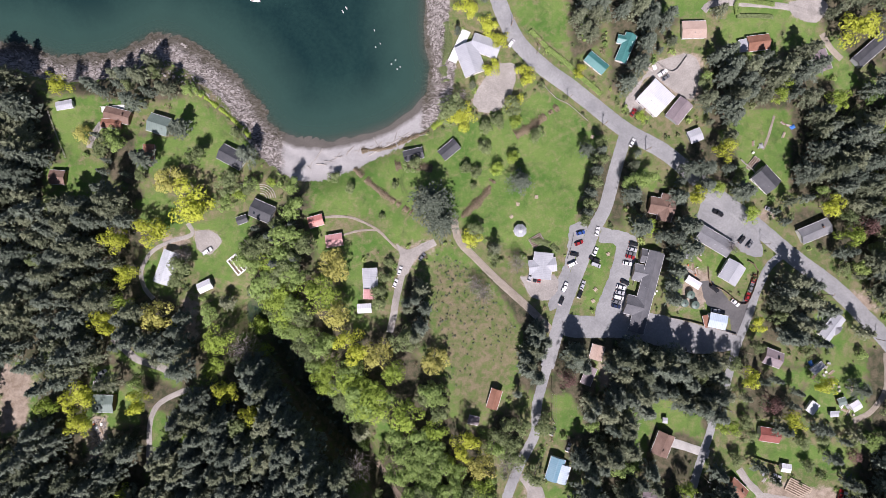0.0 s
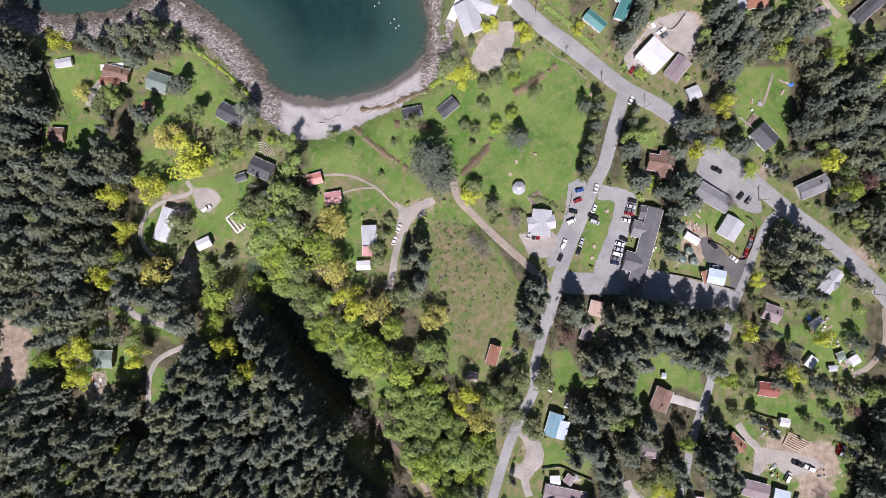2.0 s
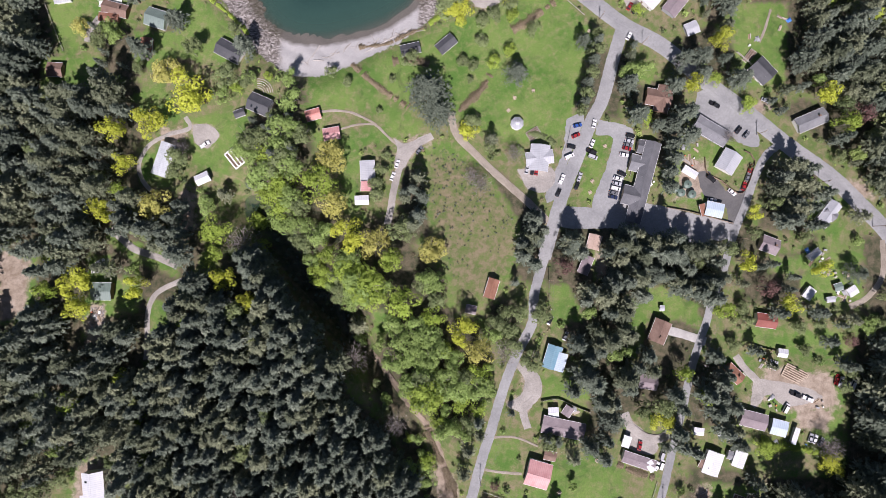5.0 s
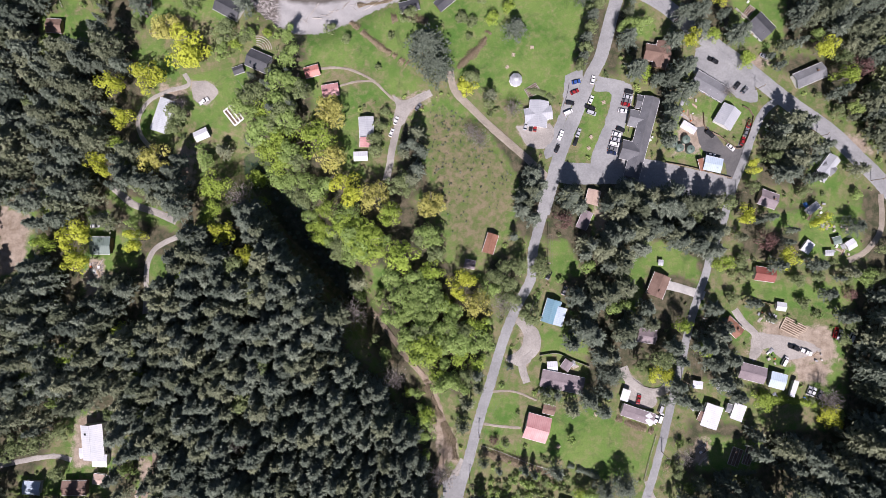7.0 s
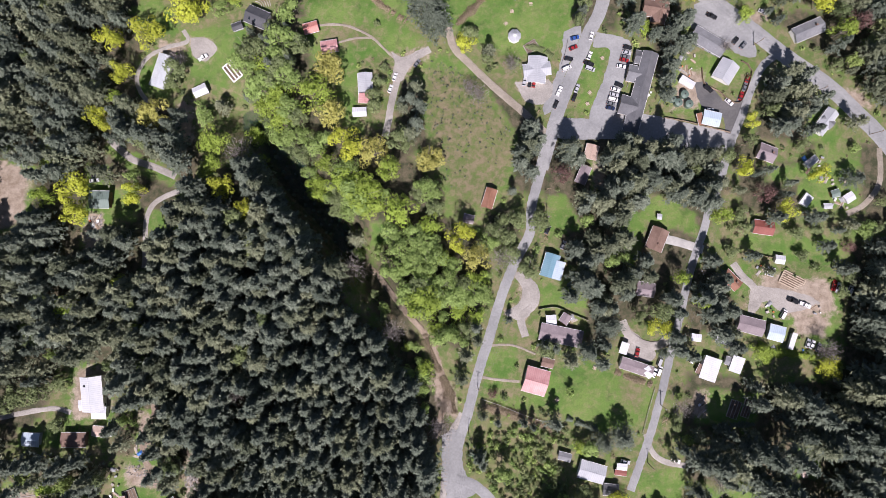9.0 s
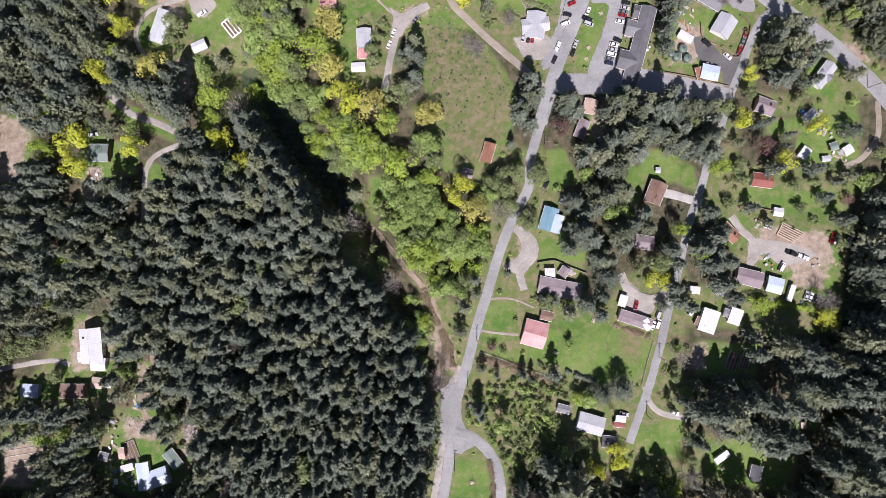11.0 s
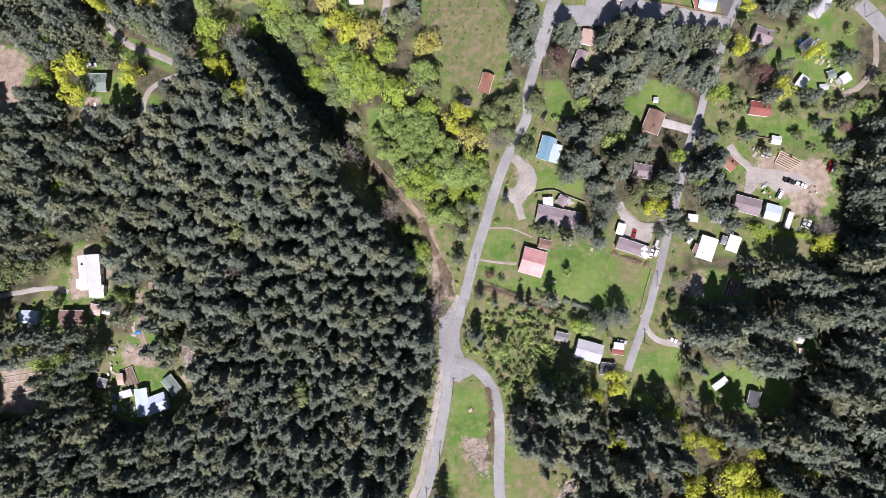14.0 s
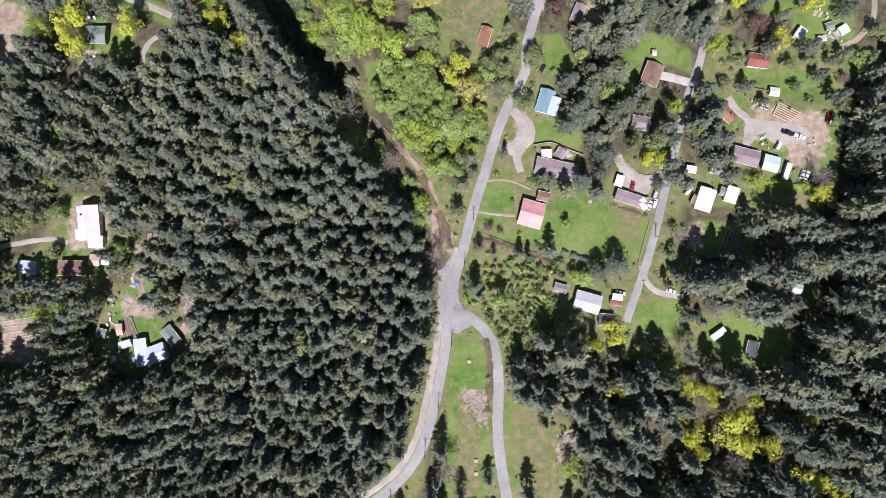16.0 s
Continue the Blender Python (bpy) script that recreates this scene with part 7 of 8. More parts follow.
fence([(112.1, -33.8), (122.8, -36.0), (132.2, -38.6), (143.4, -41.8)], "dark timber board fence beside a forecourt")
fence([(131.2, -8.7), (132.0, -16.5), (138.4, -20.7), (148.4, -27.0), (155.1, -10.9), (150.5, -5.8)], "dark timber board fence round a lawn")
fence([(48.6, -127.8), (56.9, -126.8), (63.6, -129.7), (72.3, -133.1)], "pale timber board fence behind a house", 1.6, True, "old_timber")
fence([(148.8, -99.6), (154.8, -101.9), (161.8, -103.5)], "dark timber board fence beside a shed")
fence([(20.6, -170.5), (30.1, -173.8), (41.1, -178.2), (53.3, -182.3)], "weathered timber rail fence along brush", 1.2, False, "old_timber")
fence([(103.1, -165.3), (99.7, -175.9), (96.7, -186.6)], "weathered timber rail fence along the lane", 1.2, False, "old_timber")
fence([(-199.4, 70.2), (-194.8, 58.7), (-189.3, 45.7)], "pale timber rail fence along a lawn", 1.2, False, "old_timber")
fence([(51.1, 84.5), (58.3, 77.1), (64.1, 74.3), (74.0, 65.4)], "weathered timber rail fence along the park", 1.1, False, "old_timber")
fence([(66.0, 7.5), (64.5, 0.3), (62.5, -5.4)], "weathered timber rail fence beside the street", 1.1, False, "old_timber")
fence([(93.3, -138.9), (98.4, -142.6), (105.2, -143.2), (109.3, -139.1)], "low pale timber kerb fence round a lawn", 0.5, True, "old_timber")
fence([(150.3, 45.2), (156.9, 38.7), (159.4, 35.0)], "pale timber board fence beside a house", 1.5, True, "old_timber")
fence([(102.7, 92.7), (108.5, 94.9), (117.1, 90.3), (124.3, 98.4)], "weathered timber fence behind a store", 1.5, True, "old_timber")
fence([(94.6, -18.0), (96.3, -11.0), (97.8, -5.4)], "pale timber walkway railing beside a motel", 1.0, True, "old_timber")


def hedge(pts, wide, high, material, label, dense=30, ragged=None):
    """A hedge or strip of brush: leaves over a ragged mound, clipped ones over a box."""
    ragged = (material == "brambles" or wide > 2.5) if ragged is None else ragged
    rng = np.random.default_rng(len(pts) + int(wide * 10))
    line = curve(pts, 1.0)
    cs, ns = [], []
    for a, b in zip(line, line[1:]):
        d = np.array([b.x - a.x, b.y - a.y])
        side = np.array([-d[1], d[0]]) / (np.hypot(*d) + 1e-9)
        n = int(dense * wide * (1.5 if ragged else 2))
        q, s, u = rng.uniform(0, 1, n), rng.uniform(-1, 1, n), rng.uniform(0, 1, n)
        if ragged and noise.noise((a.x * 0.4, a.y * 0.4, 9.0)) < -0.38:
            continue
        if ragged:
            swell = 0.75 + 0.9 * noise.noise((a.x * 0.22, a.y * 0.22, 4.0))
            s = np.clip(rng.normal(0, 0.62, n), -1.7, 1.7)
            off = s * wide / 2 * max(0.35, swell)
            lift = high * max(0.3, swell) * np.exp(-1.6 * s * s) * rng.uniform(0.3, 1.1, n)
            nx, nz = s * 0.8, np.ones(n)
        else:
            top = u < 0.6
            lift = np.where(top, high * rng.uniform(0.8, 1.08, n), high * u)
            off = np.where(top, s * wide / 2, np.sign(s) * wide / 2 * rng.uniform(0.8, 1.1, n))
            nx, nz = np.where(top, 0, np.sign(s)), np.where(top, 1.0, 0.4)
        cs.append(np.stack([a.x + d[0] * q + side[0] * off, a.y + d[1] * q + side[1] * off, gz(a.x, a.y) + lift], 1))
        ns.append(np.stack([side[0] * nx, side[1] * nx, nz], 1))
    ob = new("brush" if ragged else "hedge", tri_mesh("hedge", tri_leaves(rng, np.concatenate(cs), np.concatenate(ns), 0.28 if ragged else 0.34), material))
    return tagged(ob, label, "brush" if ragged else "hedge")


hedge([(44.7, 111.8), (54.0, 102.5), (62.6, 95.4), (71.2, 87.2), (80.5, 79.0)], 2.05, 1.6, "leaves_green", "clipped green hedge along the road")
hedge([(149.8, 119.2), (150.1, 126.1), (160.5, 125.5), (168.6, 124.4)], 1.82, 1.5, "leaves_green", "clipped green hedge round a lawn")
hedge([(149.8, 118.5), (159.0, 118.6), (167.9, 118.0)], 1.82, 1.5, "leaves_olive", "clipped dark green hedge beside a house")
hedge([(25.7, 35.0), (21.4, 27.7), (14.7, 21.1), (8.1, 14.7)], 4.79, 1.3, "brambles", "brown bramble hedge across the park")
hedge([(59.8, 73.4), (52.5, 68.4), (45.2, 62.7), (37.1, 58.3)], 5.13, 1.2, "brambles", "brown bramble bank beside the park")
hedge([(-46.0, 41.5), (-37.4, 33.6), (-30.1, 27.8), (-22.8, 22.8), (-16.1, 18.2)], 3.88, 1.1, "brambles", "brown bramble hedge across the field")
hedge([(-24.4, 42.4), (-17.1, 43.3), (-5.5, 40.9)], 5.13, 1.0, "brambles", "brown bramble patch beside a cabin")
hedge([(-42.3, 50.9), (-27.6, 52.5), (-18.8, 56.6), (-7.0, 61.1)], 2.96, 1.0, "brambles", "brown bramble strip above the beach")
hedge([(-127.4, 81.6), (-116.2, 73.1), (-107.8, 66.0), (-99.4, 57.5)], 2.74, 1.2, "leaves_lime", "yellow-green shrubs above the rocks")
hedge([(-5.6, 62.3), (0.3, 66.0), (4.7, 64.4)], 5.13, 2.0, "leaves_lime", "bright green shrubs above the beach")
hedge([(1.8, 117.7), (3.2, 105.9), (0.3, 95.9), (1.8, 87.0)], 4.56, 1.8, "leaves_olive", "olive shrubs between house and rocks")
hedge([(22.0, -174.0), (35.6, -178.2), (51.8, -184.2), (58.5, -186.5)], 5.7, 1.2, "brambles", "brown bramble strip beside a lawn")
hedge([(58.7, -178.3), (65.3, -181.1), (76.0, -185.2)], 3.19, 2.4, "needles", "dark clipped conifer hedge at a lawn")
hedge([(84.7, -157.5), (92.6, -160.8), (101.9, -163.7)], 3.88, 0.9, "brambles", "brown brush strip behind a trailer home")
hedge([(129.0, -182.8), (142.1, -182.0), (149.8, -181.5)], 2.74, 2.0, "needles", "dark conifer hedge beside a garden")
hedge([(151.5, -145.1), (161.8, -148.0), (174.7, -149.4), (190.0, -153.7)], 4.56, 2.6, "leaves_lime", "yellow-green brush along a yard")
hedge([(24.2, -221.2), (26.2, -231.9), (25.6, -245.2), (24.5, -255.7)], 3.42, 0.6, "brambles", "brown weedy verge beside the side road")
hedge([(-6.4, -139.9), (-1.0, -153.5), (5.8, -167.1), (8.4, -178.0)], 5.13, 0.8, "brambles", "brown weedy bank above the road")
hedge([(44.7, 4.6), (51.9, 3.2), (58.3, -1.1)], 3.88, 1.1, "leaves_olive", "grey-green shrubs beside a house")
hedge([(72.7, 106.0), (71.3, 114.7), (74.7, 123.4)], 2.28, 2.0, "leaves_green", "green hedge between lawns")


# ---- the beach ----
def boulder_field(name, label, outline, n, small, large, material, flat=0.5, along=35):
    """Many loose stones in one mesh."""
    rng = np.random.default_rng(n)
    xs, ys = [p[0] for p in outline], [p[1] for p in outline]
    cube = np.array([[-1, -1, -1], [1, -1, -1], [1, 1, -1], [-1, 1, -1], [-1, -1, 1], [1, -1, 1], [1, 1, 1], [-1, 1, 1]], float)
    quads = np.array([[0, 3, 2, 1], [4, 5, 6, 7], [0, 1, 5, 4], [1, 2, 6, 5], [2, 3, 7, 6], [3, 0, 4, 7]])
    co, fa = [], []
    for k in range(n):
        x, y = rng.uniform(min(xs), max(xs)), rng.uniform(min(ys), max(ys))
        if inside(x, y, outline) < 0:
            continue
        s = rng.uniform(small, large) * rng.uniform(0.5, 1)
        v = cube * np.array([s * rng.uniform(0.8, 1.9), s * rng.uniform(0.5, 1.0), s * flat]) * rng.uniform(0.6, 1.1, (8, 3))
        a = radians(along + rng.normal(0, 25))
        v = np.stack([v[:, 0] * math.cos(a) - v[:, 1] * math.sin(a), v[:, 0] * math.sin(a) + v[:, 1] * math.cos(a), v[:, 2] + v[:, 0] * rng.normal(0, 0.2)], 1)
        fa.append(quads + 8 * len(co))
        co.append(v + np.array([x, y, gz(x, y)]))
    me = bpy.data.meshes.new(name)
    me.from_pydata(np.concatenate(co).tolist(), [], np.concatenate(fa).tolist())
    me.materials.append(MATS[material])
    return tagged(new(name, me), label, "stones", kind="stuff")


def stone_material():
    m, ns, ln, bsdf = nodes_of("stone")
    geo = ns.new("ShaderNodeNewGeometry")
    col = ramp_node(ns, ln, geo.outputs["Random Per Island"], [(0.0, (0.08, 0.07, 0.06)), (0.5, (0.22, 0.20, 0.18)), (1.0, (0.42, 0.39, 0.36))])
    col = mix_node(ns, ln, 0.6, col, ramp_node(ns, ln, noise_node(ns, ln, geo.outputs["Position"], 3.0, 6), [(0.3, (0.5, 0.5, 0.5)), (0.7, (1.3, 1.3, 1.3))]), "MULTIPLY")
    ln.new(col, bsdf.inputs["Base Color"])
    bsdf.inputs["Roughness"].default_value = 0.9


stone_material()
boulder_field("shore_rocks", "broken grey and tan shore rocks", [(-237.0, 104.9), (-213.5, 102.1), (-198.7, 96.1), (-167.7, 99.0), (-147.2, 109.4), (-134.0, 106.5), (-107.4, 85.8), (-92.6, 65.2), (-83.8, 57.8), (-85.7, 44.0), (-94.2, 46.8), (-106.6, 67.7), (-126.1, 81.6), (-151.3, 89.8), (-195.0, 88.4), (-219.0, 86.3), (-231.7, 89.7)], 5200, 0.15, 0.75, "stone", 0.4, -40)
boulder_field("point_rocks", "broken grey shore rocks below a house", [(-9.4, 142.0), (1.8, 141.4), (0.3, 117.8), (-1.2, 103.3), (0.3, 88.5), (-6.5, 85.9), (-4.7, 100.5), (-8.0, 112.4)], 1500, 0.15, 0.7, "stone", 0.4, 60)
boulder_field("verge_stones", "scattered stones and rubble on a verge", [(11.9, -245.1), (24.5, -243.8), (25.2, -263.7), (17.2, -261.0)], 420, 0.15, 0.5, "stone", 0.6)
boulder_field("yard_stones", "pale stone rubble in a yard", [(-118.8, -201.1), (-112.7, -202.5), (-112.6, -211.7), (-118.6, -209.1)], 260, 0.15, 0.6, "stone", 0.6)
boulder_field("garden_stones", "pale stones round a garden", [(-146.5, -198.2), (-137.4, -199.6), (-130.1, -206.3), (-130.8, -210.2), (-138.6, -204.9), (-146.4, -202.1)], 260, 0.15, 0.55, "stone", 0.6)
boulder_field("bank_rubble", "loose stones and wood rubble", [(57.2, -266.6), (65.3, -265.3), (64.4, -282.7), (57.2, -280.1)], 260, 0.15, 0.5, "stone", 0.6)
boulder_field("clearing_rubble", "broken stones in a forest clearing", [(-168.7, -82.1), (-162.1, -82.2), (-162.7, -93.8), (-169.3, -93.7)], 200, 0.15, 0.6, "stone", 0.6)


def log(p, q, r, label="grey weathered driftwood log on the beach", name="driftwood_log"):
    x, y, length, turn = place_of(p, q)
    za, zb = gz(*p), gz(*q)
    ob = thing(name, pose(x, y, (za + zb) / 2, 0, 0, turn), label, "log", "logs")
    dz = (zb - za) / 2
    bm = rod(bmesh.new(), (-length / 2, 0, -dz + r * 0.6), (0, r * 0.3, r * 0.6), r * 1.1, r, 8)
    rod(bm, (0, r * 0.3, r * 0.6), (length / 2, 0, dz + r * 0.6), r, r * 0.7, 8)
    part("bole", bm, "old_timber", ob)
    part("stub", rod(bmesh.new(), (length * 0.2, 0, r * 0.6), (length * 0.25, r * 2.2, r * 1.2), r * 0.3, r * 0.15, 5), "old_timber", ob)


log((-38.7, 48.4), (-22.9, 57.0), 0.32)
log((-66.9, 45.5), (-62.5, 52.5), 0.25)
LOGS = random.Random(4)
for k in range(34):
    q = k / 33
    x0, y0 = Vector((-81.1, 39.2)).lerp(Vector((-14.4, 59.6)), q) + Vector((LOGS.uniform(-1.5, 1.5), LOGS.uniform(-1.2, 1.8)))
    a, l = LOGS.gauss(0.3, 0.5), LOGS.uniform(1.5, 5.5)
    log((x0, y0), (x0 + math.cos(a) * l, y0 + math.sin(a) * l), LOGS.uniform(0.12, 0.28))


# ---- boats and buoys ----
def boat(p, q, length, label):
    x, y, _, turn = place_of(p, q)
    ob = thing("motorboat", pose(x, y, SEA, 0, 0, turn), label, "boat")
    bm = bmesh.new()
    rings = []
    for u, w, z in ((-0.5, 0.15, 0.75), (-0.46, 0.17, 0.75), (0.1, 0.18, 0.8), (0.34, 0.12, 0.9), (0.5, 0.01, 1.0)):
        rings.append([bm.verts.new((u * length, s * w * length * k, zz)) for s, k, zz in ((-1, 1, z), (-1, 0.6, -0.2), (1, 0.6, -0.2), (1, 1, z))])
    for a, b in zip(rings, rings[1:]):
        for i in range(4):
            bm.faces.new((a[i], a[(i + 1) % 4], b[(i + 1) % 4], b[i]))
    bm.faces.new(rings[0])
    bm.faces.new(rings[-1][::-1])
    bmesh.ops.recalc_face_normals(bm, faces=bm.faces)
    part("hull", bm, "white_paint", ob)
    part("cabin", boxed(-0.1 * length, -0.11 * length, 0.75, 0.2 * length, 0.11 * length, 1.6, bevel=0.08), "siding_white", ob)
    part("cockpit", boxed(-0.42 * length, -0.12 * length, 0.7, -0.14 * length, 0.12 * length, 0.84), "deck_timber", ob)
    part("outboard_motor", boxed(-0.56 * length, -0.18, 0.1, -0.5 * length, 0.18, 1.1, bevel=0.05), "rubber", ob)


boat((-100.4, 130.2), (-95.4, 129.3), 5.2, "small white motorboat moored in the bay")
for p, q in (((-51.7, 123.1), (-53.1, 125.2)), ((-49.9, 124.9), (-51.1, 127.0))):
    x, y, _, turn = place_of(p, q)
    ob = thing("dinghy", pose(x, y, SEA, 0, 0, turn), "tiny white dinghy afloat in the bay", "boat", "dinghies")
    bm = bmesh.new()
    bmesh.ops.create_uvsphere(bm, u_segments=12, v_segments=6, radius=1.0, matrix=Matrix.Diagonal((0.95, 0.4, 0.35, 1)))
    part("hull", bm, "white_paint", ob)
    part("thwart", boxed(-0.12, -0.3, 0.3, 0.12, 0.3, 0.38), "deck_timber", ob)
for p in ((-32.8, 107.2), (-35.1, 105.4), (-24.8, 98.6), (-26.9, 96.6), (-23.9, 93.9), (-22.4, 95.1), (-35.7, 114.0)):
    ob = thing("mooring_buoy", pose(p[0], p[1], SEA), "white mooring buoy afloat in the bay", "buoy", "buoys")
    bm = bmesh.new()
    bmesh.ops.create_uvsphere(bm, u_segments=12, v_segments=8, radius=0.3, matrix=Matrix.Translation((0, 0, 0.15)))
    part("float", bm, "white_paint", ob)
    part("mast", rod(bmesh.new(), (0, 0, 0.4), (0, 0, 1.3), 0.06, 0.05, 6), "rubber", ob)
    part("ring", rod(bmesh.new(), (0, 0, 1.3), (0, 0, 1.4), 0.18, 0.18, 8), "white_paint", ob)


# ---- gardens and yards ----
def planting_bed(p, q, wide, label, rows=3, material="old_timber", board=0.08):
    x, y, length, turn = place_of(p, q)
    ob = thing("planting_bed", pose(x, y, gz(x, y), 0, 0, turn), label, "planter", "beds")
    for s in (-1, 1):
        part("side_board", boxed(-length / 2, s * wide / 2 - board, -0.3, length / 2, s * wide / 2 + board, 0.45), material, ob)
        part("end_board", boxed(s * length / 2 - board, -wide / 2, -0.3, s * length / 2 + board, wide / 2, 0.45), material, ob)
    part("soil", boxed(-length / 2 + 0.1, -wide / 2 + 0.1, -0.3, length / 2 - 0.1, wide / 2 - 0.1, 0.3), "soil", ob)
    for k in range(rows - 1):
        o = wide * ((k + 1) / rows - 0.5)
        part("divider", boxed(-length / 2, o - board, 0.0, length / 2, o + board, 0.42), material, ob)


planting_bed((-107.1, -4.3), (-101.4, -11.6), 5.6, "pale timber raised beds with dark soil", 3, "white_paint", 0.32)
planting_bed((164.1, -111.8), (174.3, -117.0), 6.2, "weathered timber planting beds with straw", 6, "siding_tan", 0.2)
planting_bed((44.7, 2.5), (50.4, 6.0), 5.0, "weathered timber planting rows beside a shrub bank", 5)
planting_bed((-144.5, -210.1), (-141.2, -218.8), 6.2, "timber edged vegetable beds behind a house", 4)
planting_bed((141.1, -170.8), (138.2, -178.8), 5.0, "bare soil vegetable bed in a garden", 3)
planting_bed((147.1, -170.2), (144.2, -178.3), 3.9, "bare soil vegetable bed beside a garden path", 3)
planting_bed((158.8, 46.0), (154.2, 40.1), 3.4, "timber edged beds beside a house", 3)
START = Vector((-201.0, -210.7))
for k in range(6):
    a, b = START + Vector((1.5 * k, -2.6 * k)), START + Vector((19 + k, 2.5 - 2.6 * k))
    log(a.to_tuple(), b.to_tuple(), 0.2, "grey log edging a planted terrace", "terrace_log")

CLUTTER = random.Random(21)


def crate(x, y):
    w, d, h = CLUTTER.uniform(0.6, 1.6), CLUTTER.uniform(0.5, 1.1), CLUTTER.uniform(0.4, 1.0)
    ob = thing("storage_crate", pose(x, y, gz(x, y), 0, 0, CLUTTER.uniform(0, 180)), "weathered timber storage crate in a yard", "crate", "yard clutter")
    part("box", boxed(-w / 2, -d / 2, -0.1, w / 2, d / 2, h, bevel=0.02), CLUTTER.choice(["timber", "old_timber", "siding_white", "siding_tan"]), ob)
    part("lid", boxed(-w / 2 - 0.05, -d / 2 - 0.05, h, w / 2 + 0.05, d / 2 + 0.05, h + 0.06), CLUTTER.choice(["old_timber", "white_paint", "siding_grey"]), ob)


def tarp_pile(x, y):
    colour = CLUTTER.choice(["blue_tarp", "siding_grey", "siding_grey", "white_paint", "siding_grey"])
    ob = thing("tarpaulin_pile", pose(x, y, gz(x, y), 0, 0, CLUTTER.uniform(0, 180)), {"blue_tarp": "blue tarpaulin", "siding_grey": "grey tarpaulin", "white_paint": "white sheet", "teal_tarp": "teal tarpaulin"}[colour] + " draped over a heap of goods", "tarpaulin", "yard clutter")
    bm = bmesh.new()
    bmesh.ops.create_grid(bm, x_segments=7, y_segments=7, size=1.0)
    for v in bm.verts:
        r = max(abs(v.co.x), abs(v.co.y))
        v.co.z = (0.9 - 0.85 * r ** 2.5) * (0.8 + 0.3 * noise.noise((v.co.x * 2 + x, v.co.y * 2 + y, 0)))
        v.co.x *= 1.4
    part("sheet", bm, colour, ob)
    part("heap", boxed(-0.9, -0.6, -0.1, 0.9, 0.6, 0.45, bevel=0.1), "timber", ob)


def plank_stack(x, y):
    ob = thing("plank_stack", pose(x, y, gz(x, y), 0, 0, CLUTTER.uniform(0, 180)), "stack of sawn timber planks on the ground", "lumber", "yard clutter")
    for k in range(CLUTTER.randint(4, 8)):
        o = (k % 4) * 0.32 - 0.6
        z = (k // 4) * 0.16 + 0.02
        sh = CLUTTER.uniform(-0.4, 0.4)
        part("plank", boxed(-1.5 + sh, o, z, 1.5 + sh, o + 0.28, z + 0.13), CLUTTER.choice(["old_timber", "timber", "siding_tan"]), ob)


def barrel(x, y):
    c = CLUTTER.choice(["blue_tarp", "rubber", "white_paint", "orange_plastic"])
    ob = thing("barrel", pose(x, y, gz(x, y)), {"blue_tarp": "blue", "rubber": "black", "white_paint": "white", "orange_plastic": "orange"}[c] + " plastic barrel standing in a yard", "barrel", "yard clutter")
    part("drum", rod(bmesh.new(), (0, 0, -0.1), (0, 0, 0.9), 0.3, 0.3, 14), c, ob)
    part("rim", rod(bmesh.new(), (0, 0, 0.88), (0, 0, 0.95), 0.32, 0.32, 14), c, ob)


def clutter(outline, n):
    xs, ys = [p[0] for p in outline], [p[1] for p in outline]
    for _ in range(n * 4):
        x, y = CLUTTER.uniform(min(xs), max(xs)), CLUTTER.uniform(min(ys), max(ys))
        if n > 0 and inside(x, y, outline) > 0.3 and not any(math.hypot(x - a, y - b) < 1.8 for a, b in PUT):
            PUT.append((x, y))
            CLUTTER.choice([crate, crate, tarp_pile, plank_stack, plank_stack, barrel])(x, y)
            n -= 1


PUT = []
clutter([(-154.2, -200.8), (-146.5, -199.5), (-146.2, -212.7), (-152.6, -215.2)], 9)
clutter([(-153.0, -219.1), (-140.9, -223.2), (-140.6, -232.4), (-150.9, -232.1)], 12)
clutter([(-144.2, -187.6), (-139.0, -187.8), (-138.7, -196.9), (-143.2, -196.1)], 6)
clutter([(118.7, 1.7), (131.1, 0.3), (126.3, -15.1), (120.1, -13.1)], 14)
clutter([(175.3, -54.4), (187.0, -54.2), (185.2, -62.8), (176.1, -61.9)], 9)
clutter([(171.1, -145.3), (182.7, -146.0), (181.2, -149.5), (170.9, -148.6)], 6)
clutter([(177.4, -124.9), (182.6, -125.1), (182.4, -130.6), (177.9, -130.5)], 6)
clutter([(-171.4, -82.0), (-163.4, -82.2), (-164.2, -91.2), (-169.9, -92.4)], 7)
clutter([(168.6, -192.2), (174.5, -192.3), (174.2, -206.8), (168.3, -205.5)], 7)
clutter([(188.4, -74.2), (199.1, -75.5), (196.2, -79.7), (189.4, -79.7)], 8)
clutter([(186.3, -64.9), (198.3, -66.2), (195.3, -70.1), (185.9, -70.2)], 6)
clutter([(151.2, -105.2), (157.2, -106.7), (155.7, -110.8), (151.7, -110.8)], 4)
clutter([(156.5, 54.7), (162.1, 53.3), (160.4, 47.4), (154.7, 47.4)], 4)
clutter([(173.1, 65.1), (178.6, 62.1), (175.0, 54.8), (171.0, 56.2)], 4)
clutter([(-151.6, 45.6), (-146.0, 45.6), (-146.7, 41.9), (-150.6, 41.8)], 4)
clutter([(99.8, -32.0), (106.9, -22.2), (108.5, -16.6), (106.3, -16.6)], 5)
clutter([(59.6, -128.0), (67.7, -130.8), (66.3, -134.4), (59.5, -132.4)], 4)
clutter([(123.0, -166.4), (128.3, -166.4), (126.0, -178.7), (121.8, -178.2)], 6)
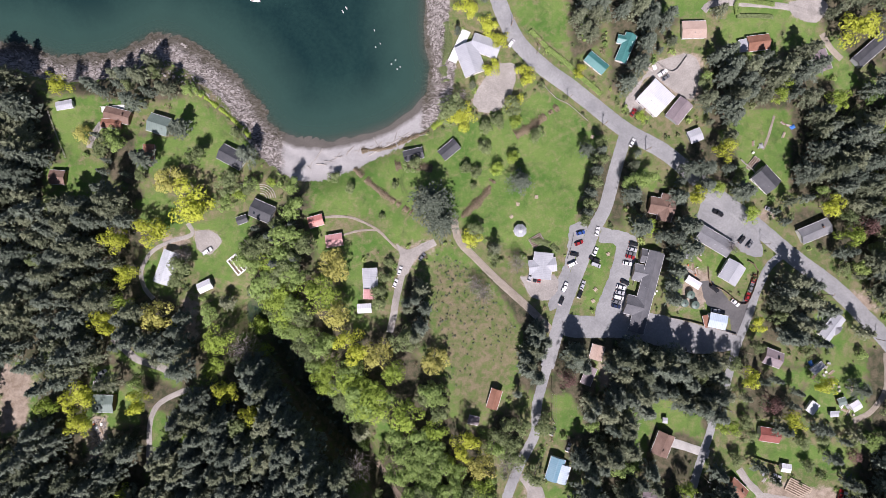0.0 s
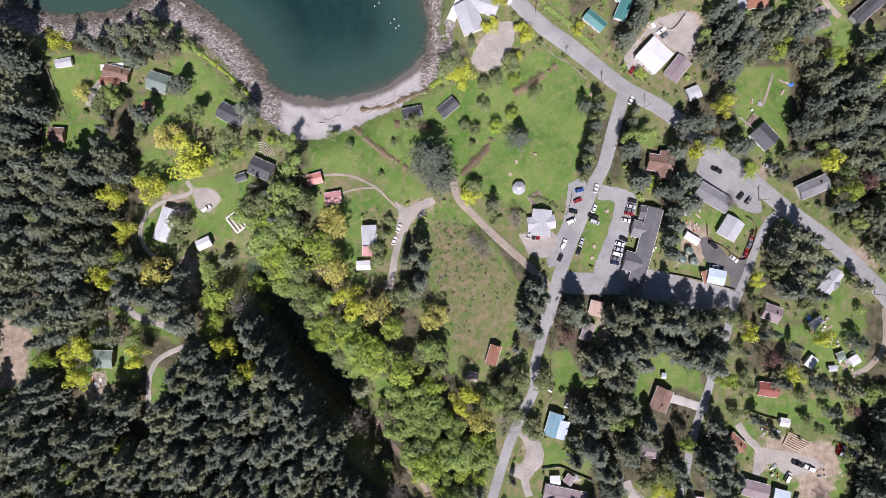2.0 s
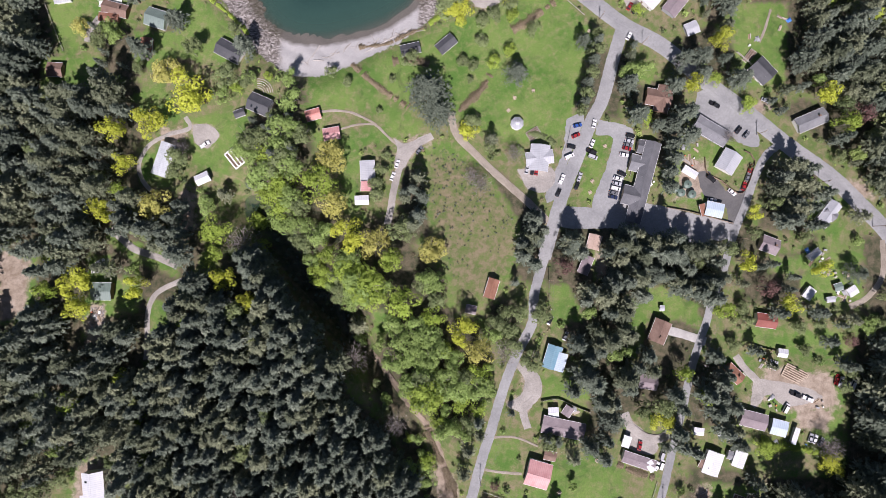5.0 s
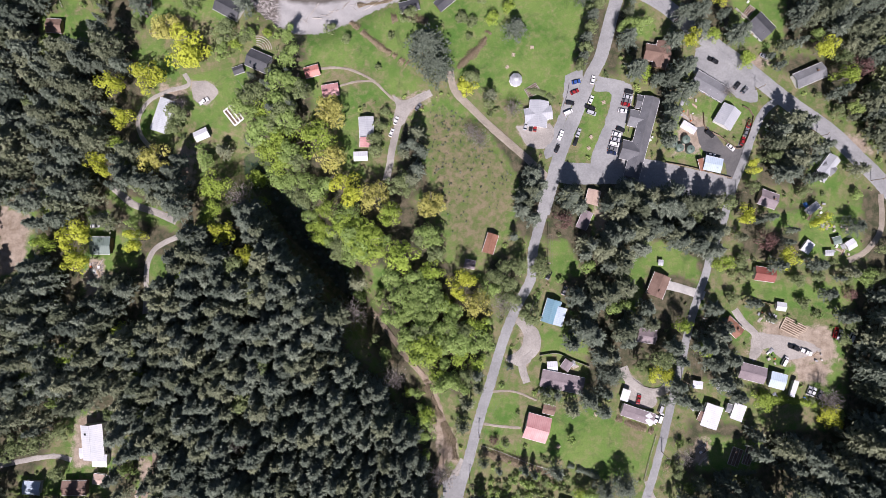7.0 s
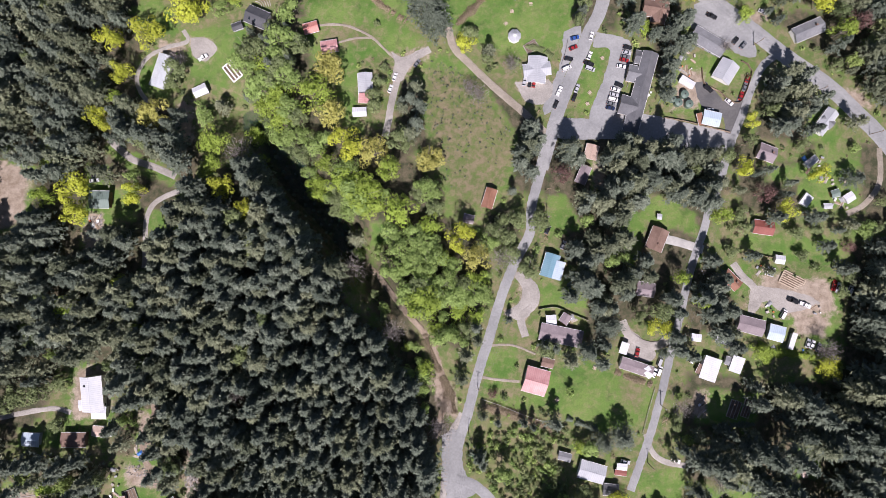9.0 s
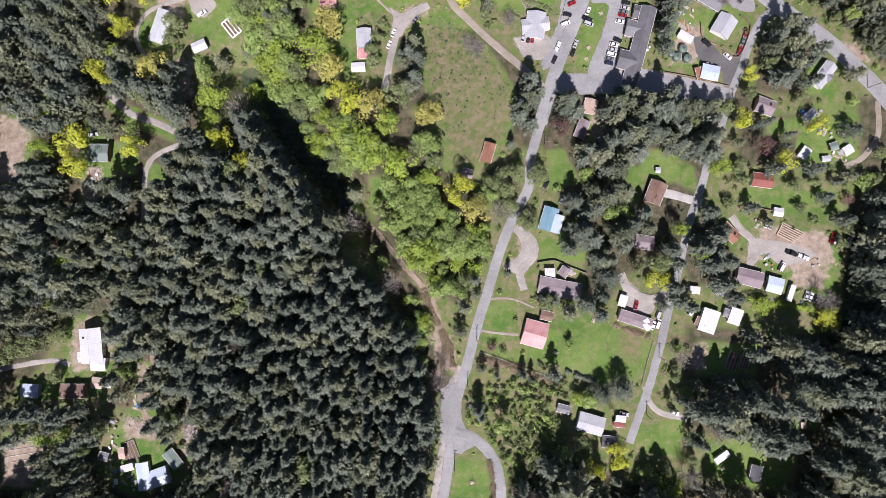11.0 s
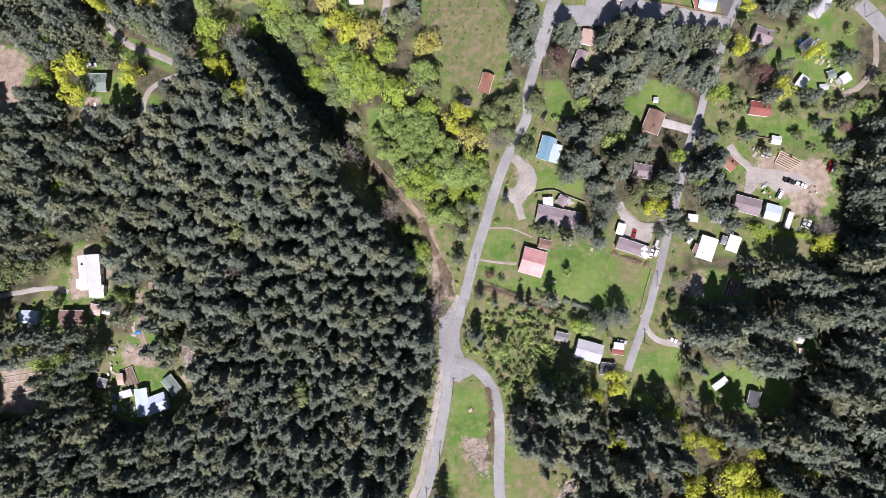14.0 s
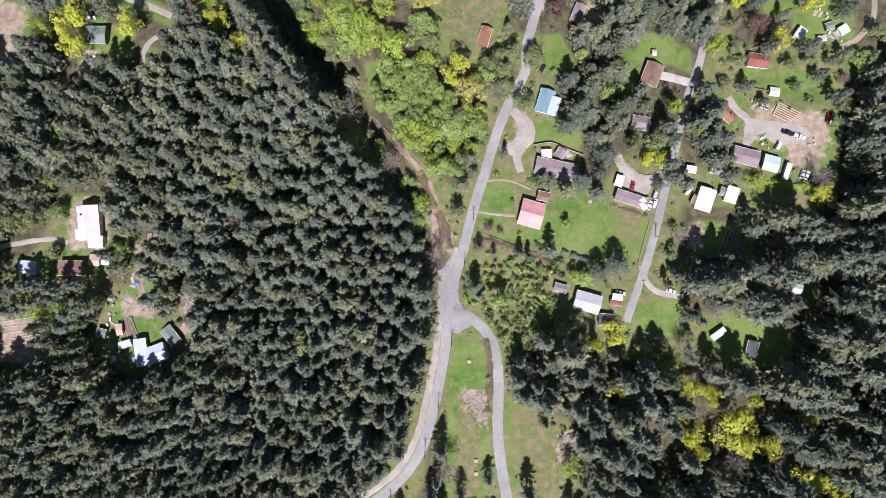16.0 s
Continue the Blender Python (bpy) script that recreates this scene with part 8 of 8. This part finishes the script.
clutter([(155.4, -145.2), (167.1, -146.7), (165.6, -149.4), (155.2, -148.5)], 5)
clutter([(155.2, -123.3), (161.7, -124.8), (159.9, -133.0), (156.2, -129.3)], 6)
clutter([(102.7, 95.5), (109.9, 93.2), (105.6, 89.7), (101.3, 91.2)], 4)
clutter([(183.0, -57.0), (188.1, -58.2), (186.2, -67.6), (181.0, -67.7)], 5)


def terrace(x, y):
    """Curved timber edgings of a stepped garden."""
    ob = thing("garden_terrace", pose(x, y, gz(x, y)), "curved weathered timber steps of a terraced garden", "terrace")
    for k in range(5):
        r = 3.0 + 1.15 * k
        bm = bmesh.new()
        for i in range(9):
            a, b = radians(5 + i * 10), radians(15 + i * 10)
            pa, pb = (x + math.cos(a) * r, y + math.sin(a) * r), (x + math.cos(b) * r, y + math.sin(b) * r)
            za, zb = gz(*pa) - gz(x, y), gz(*pb) - gz(x, y)
            rod(bm, (pa[0] - x, pa[1] - y, za + 0.12), (pb[0] - x, pb[1] - y, zb + 0.12), 0.2, 0.2, 6)
        part("edging", bm, "old_timber", ob)


terrace(-93.0, 25.5)


def park_table(x, y, turn):
    ob = thing("picnic_table", pose(x, y, gz(x, y), 0, 0, turn), "pale timber picnic table on the grass", "table", "picnic tables")
    part("tabletop", boxed(-0.9, -0.38, 0.7, 0.9, 0.38, 0.75), "siding_tan", ob)
    for s in (-1, 1):
        part("bench", boxed(-0.9, s * 0.7 - 0.14, 0.42, 0.9, s * 0.7 + 0.14, 0.46), "siding_tan", ob)
        part("leg_frame", boxed(s * 0.6 - 0.05, -0.7, 0, s * 0.6 + 0.05, 0.7, 0.42), "timber", ob)


for p, a in (((38.0, 22.7), 80), ((34.8, 16.4), 40), ((47.5, 26.5), 0), ((82.9, -2.6), 20), ((76.1, -20.3), 50), ((74.9, -26.0), 30), ((76.2, 57.1), 60), ((18.9, -278.3), 0), ((18.9, -284.5), 0), ((16.1, -231.8), 20), ((133.7, -224.5), 10), ((56.9, -171.0), 40), ((75.0, -155.8), 70)):
    park_table(p[0], p[1], a)
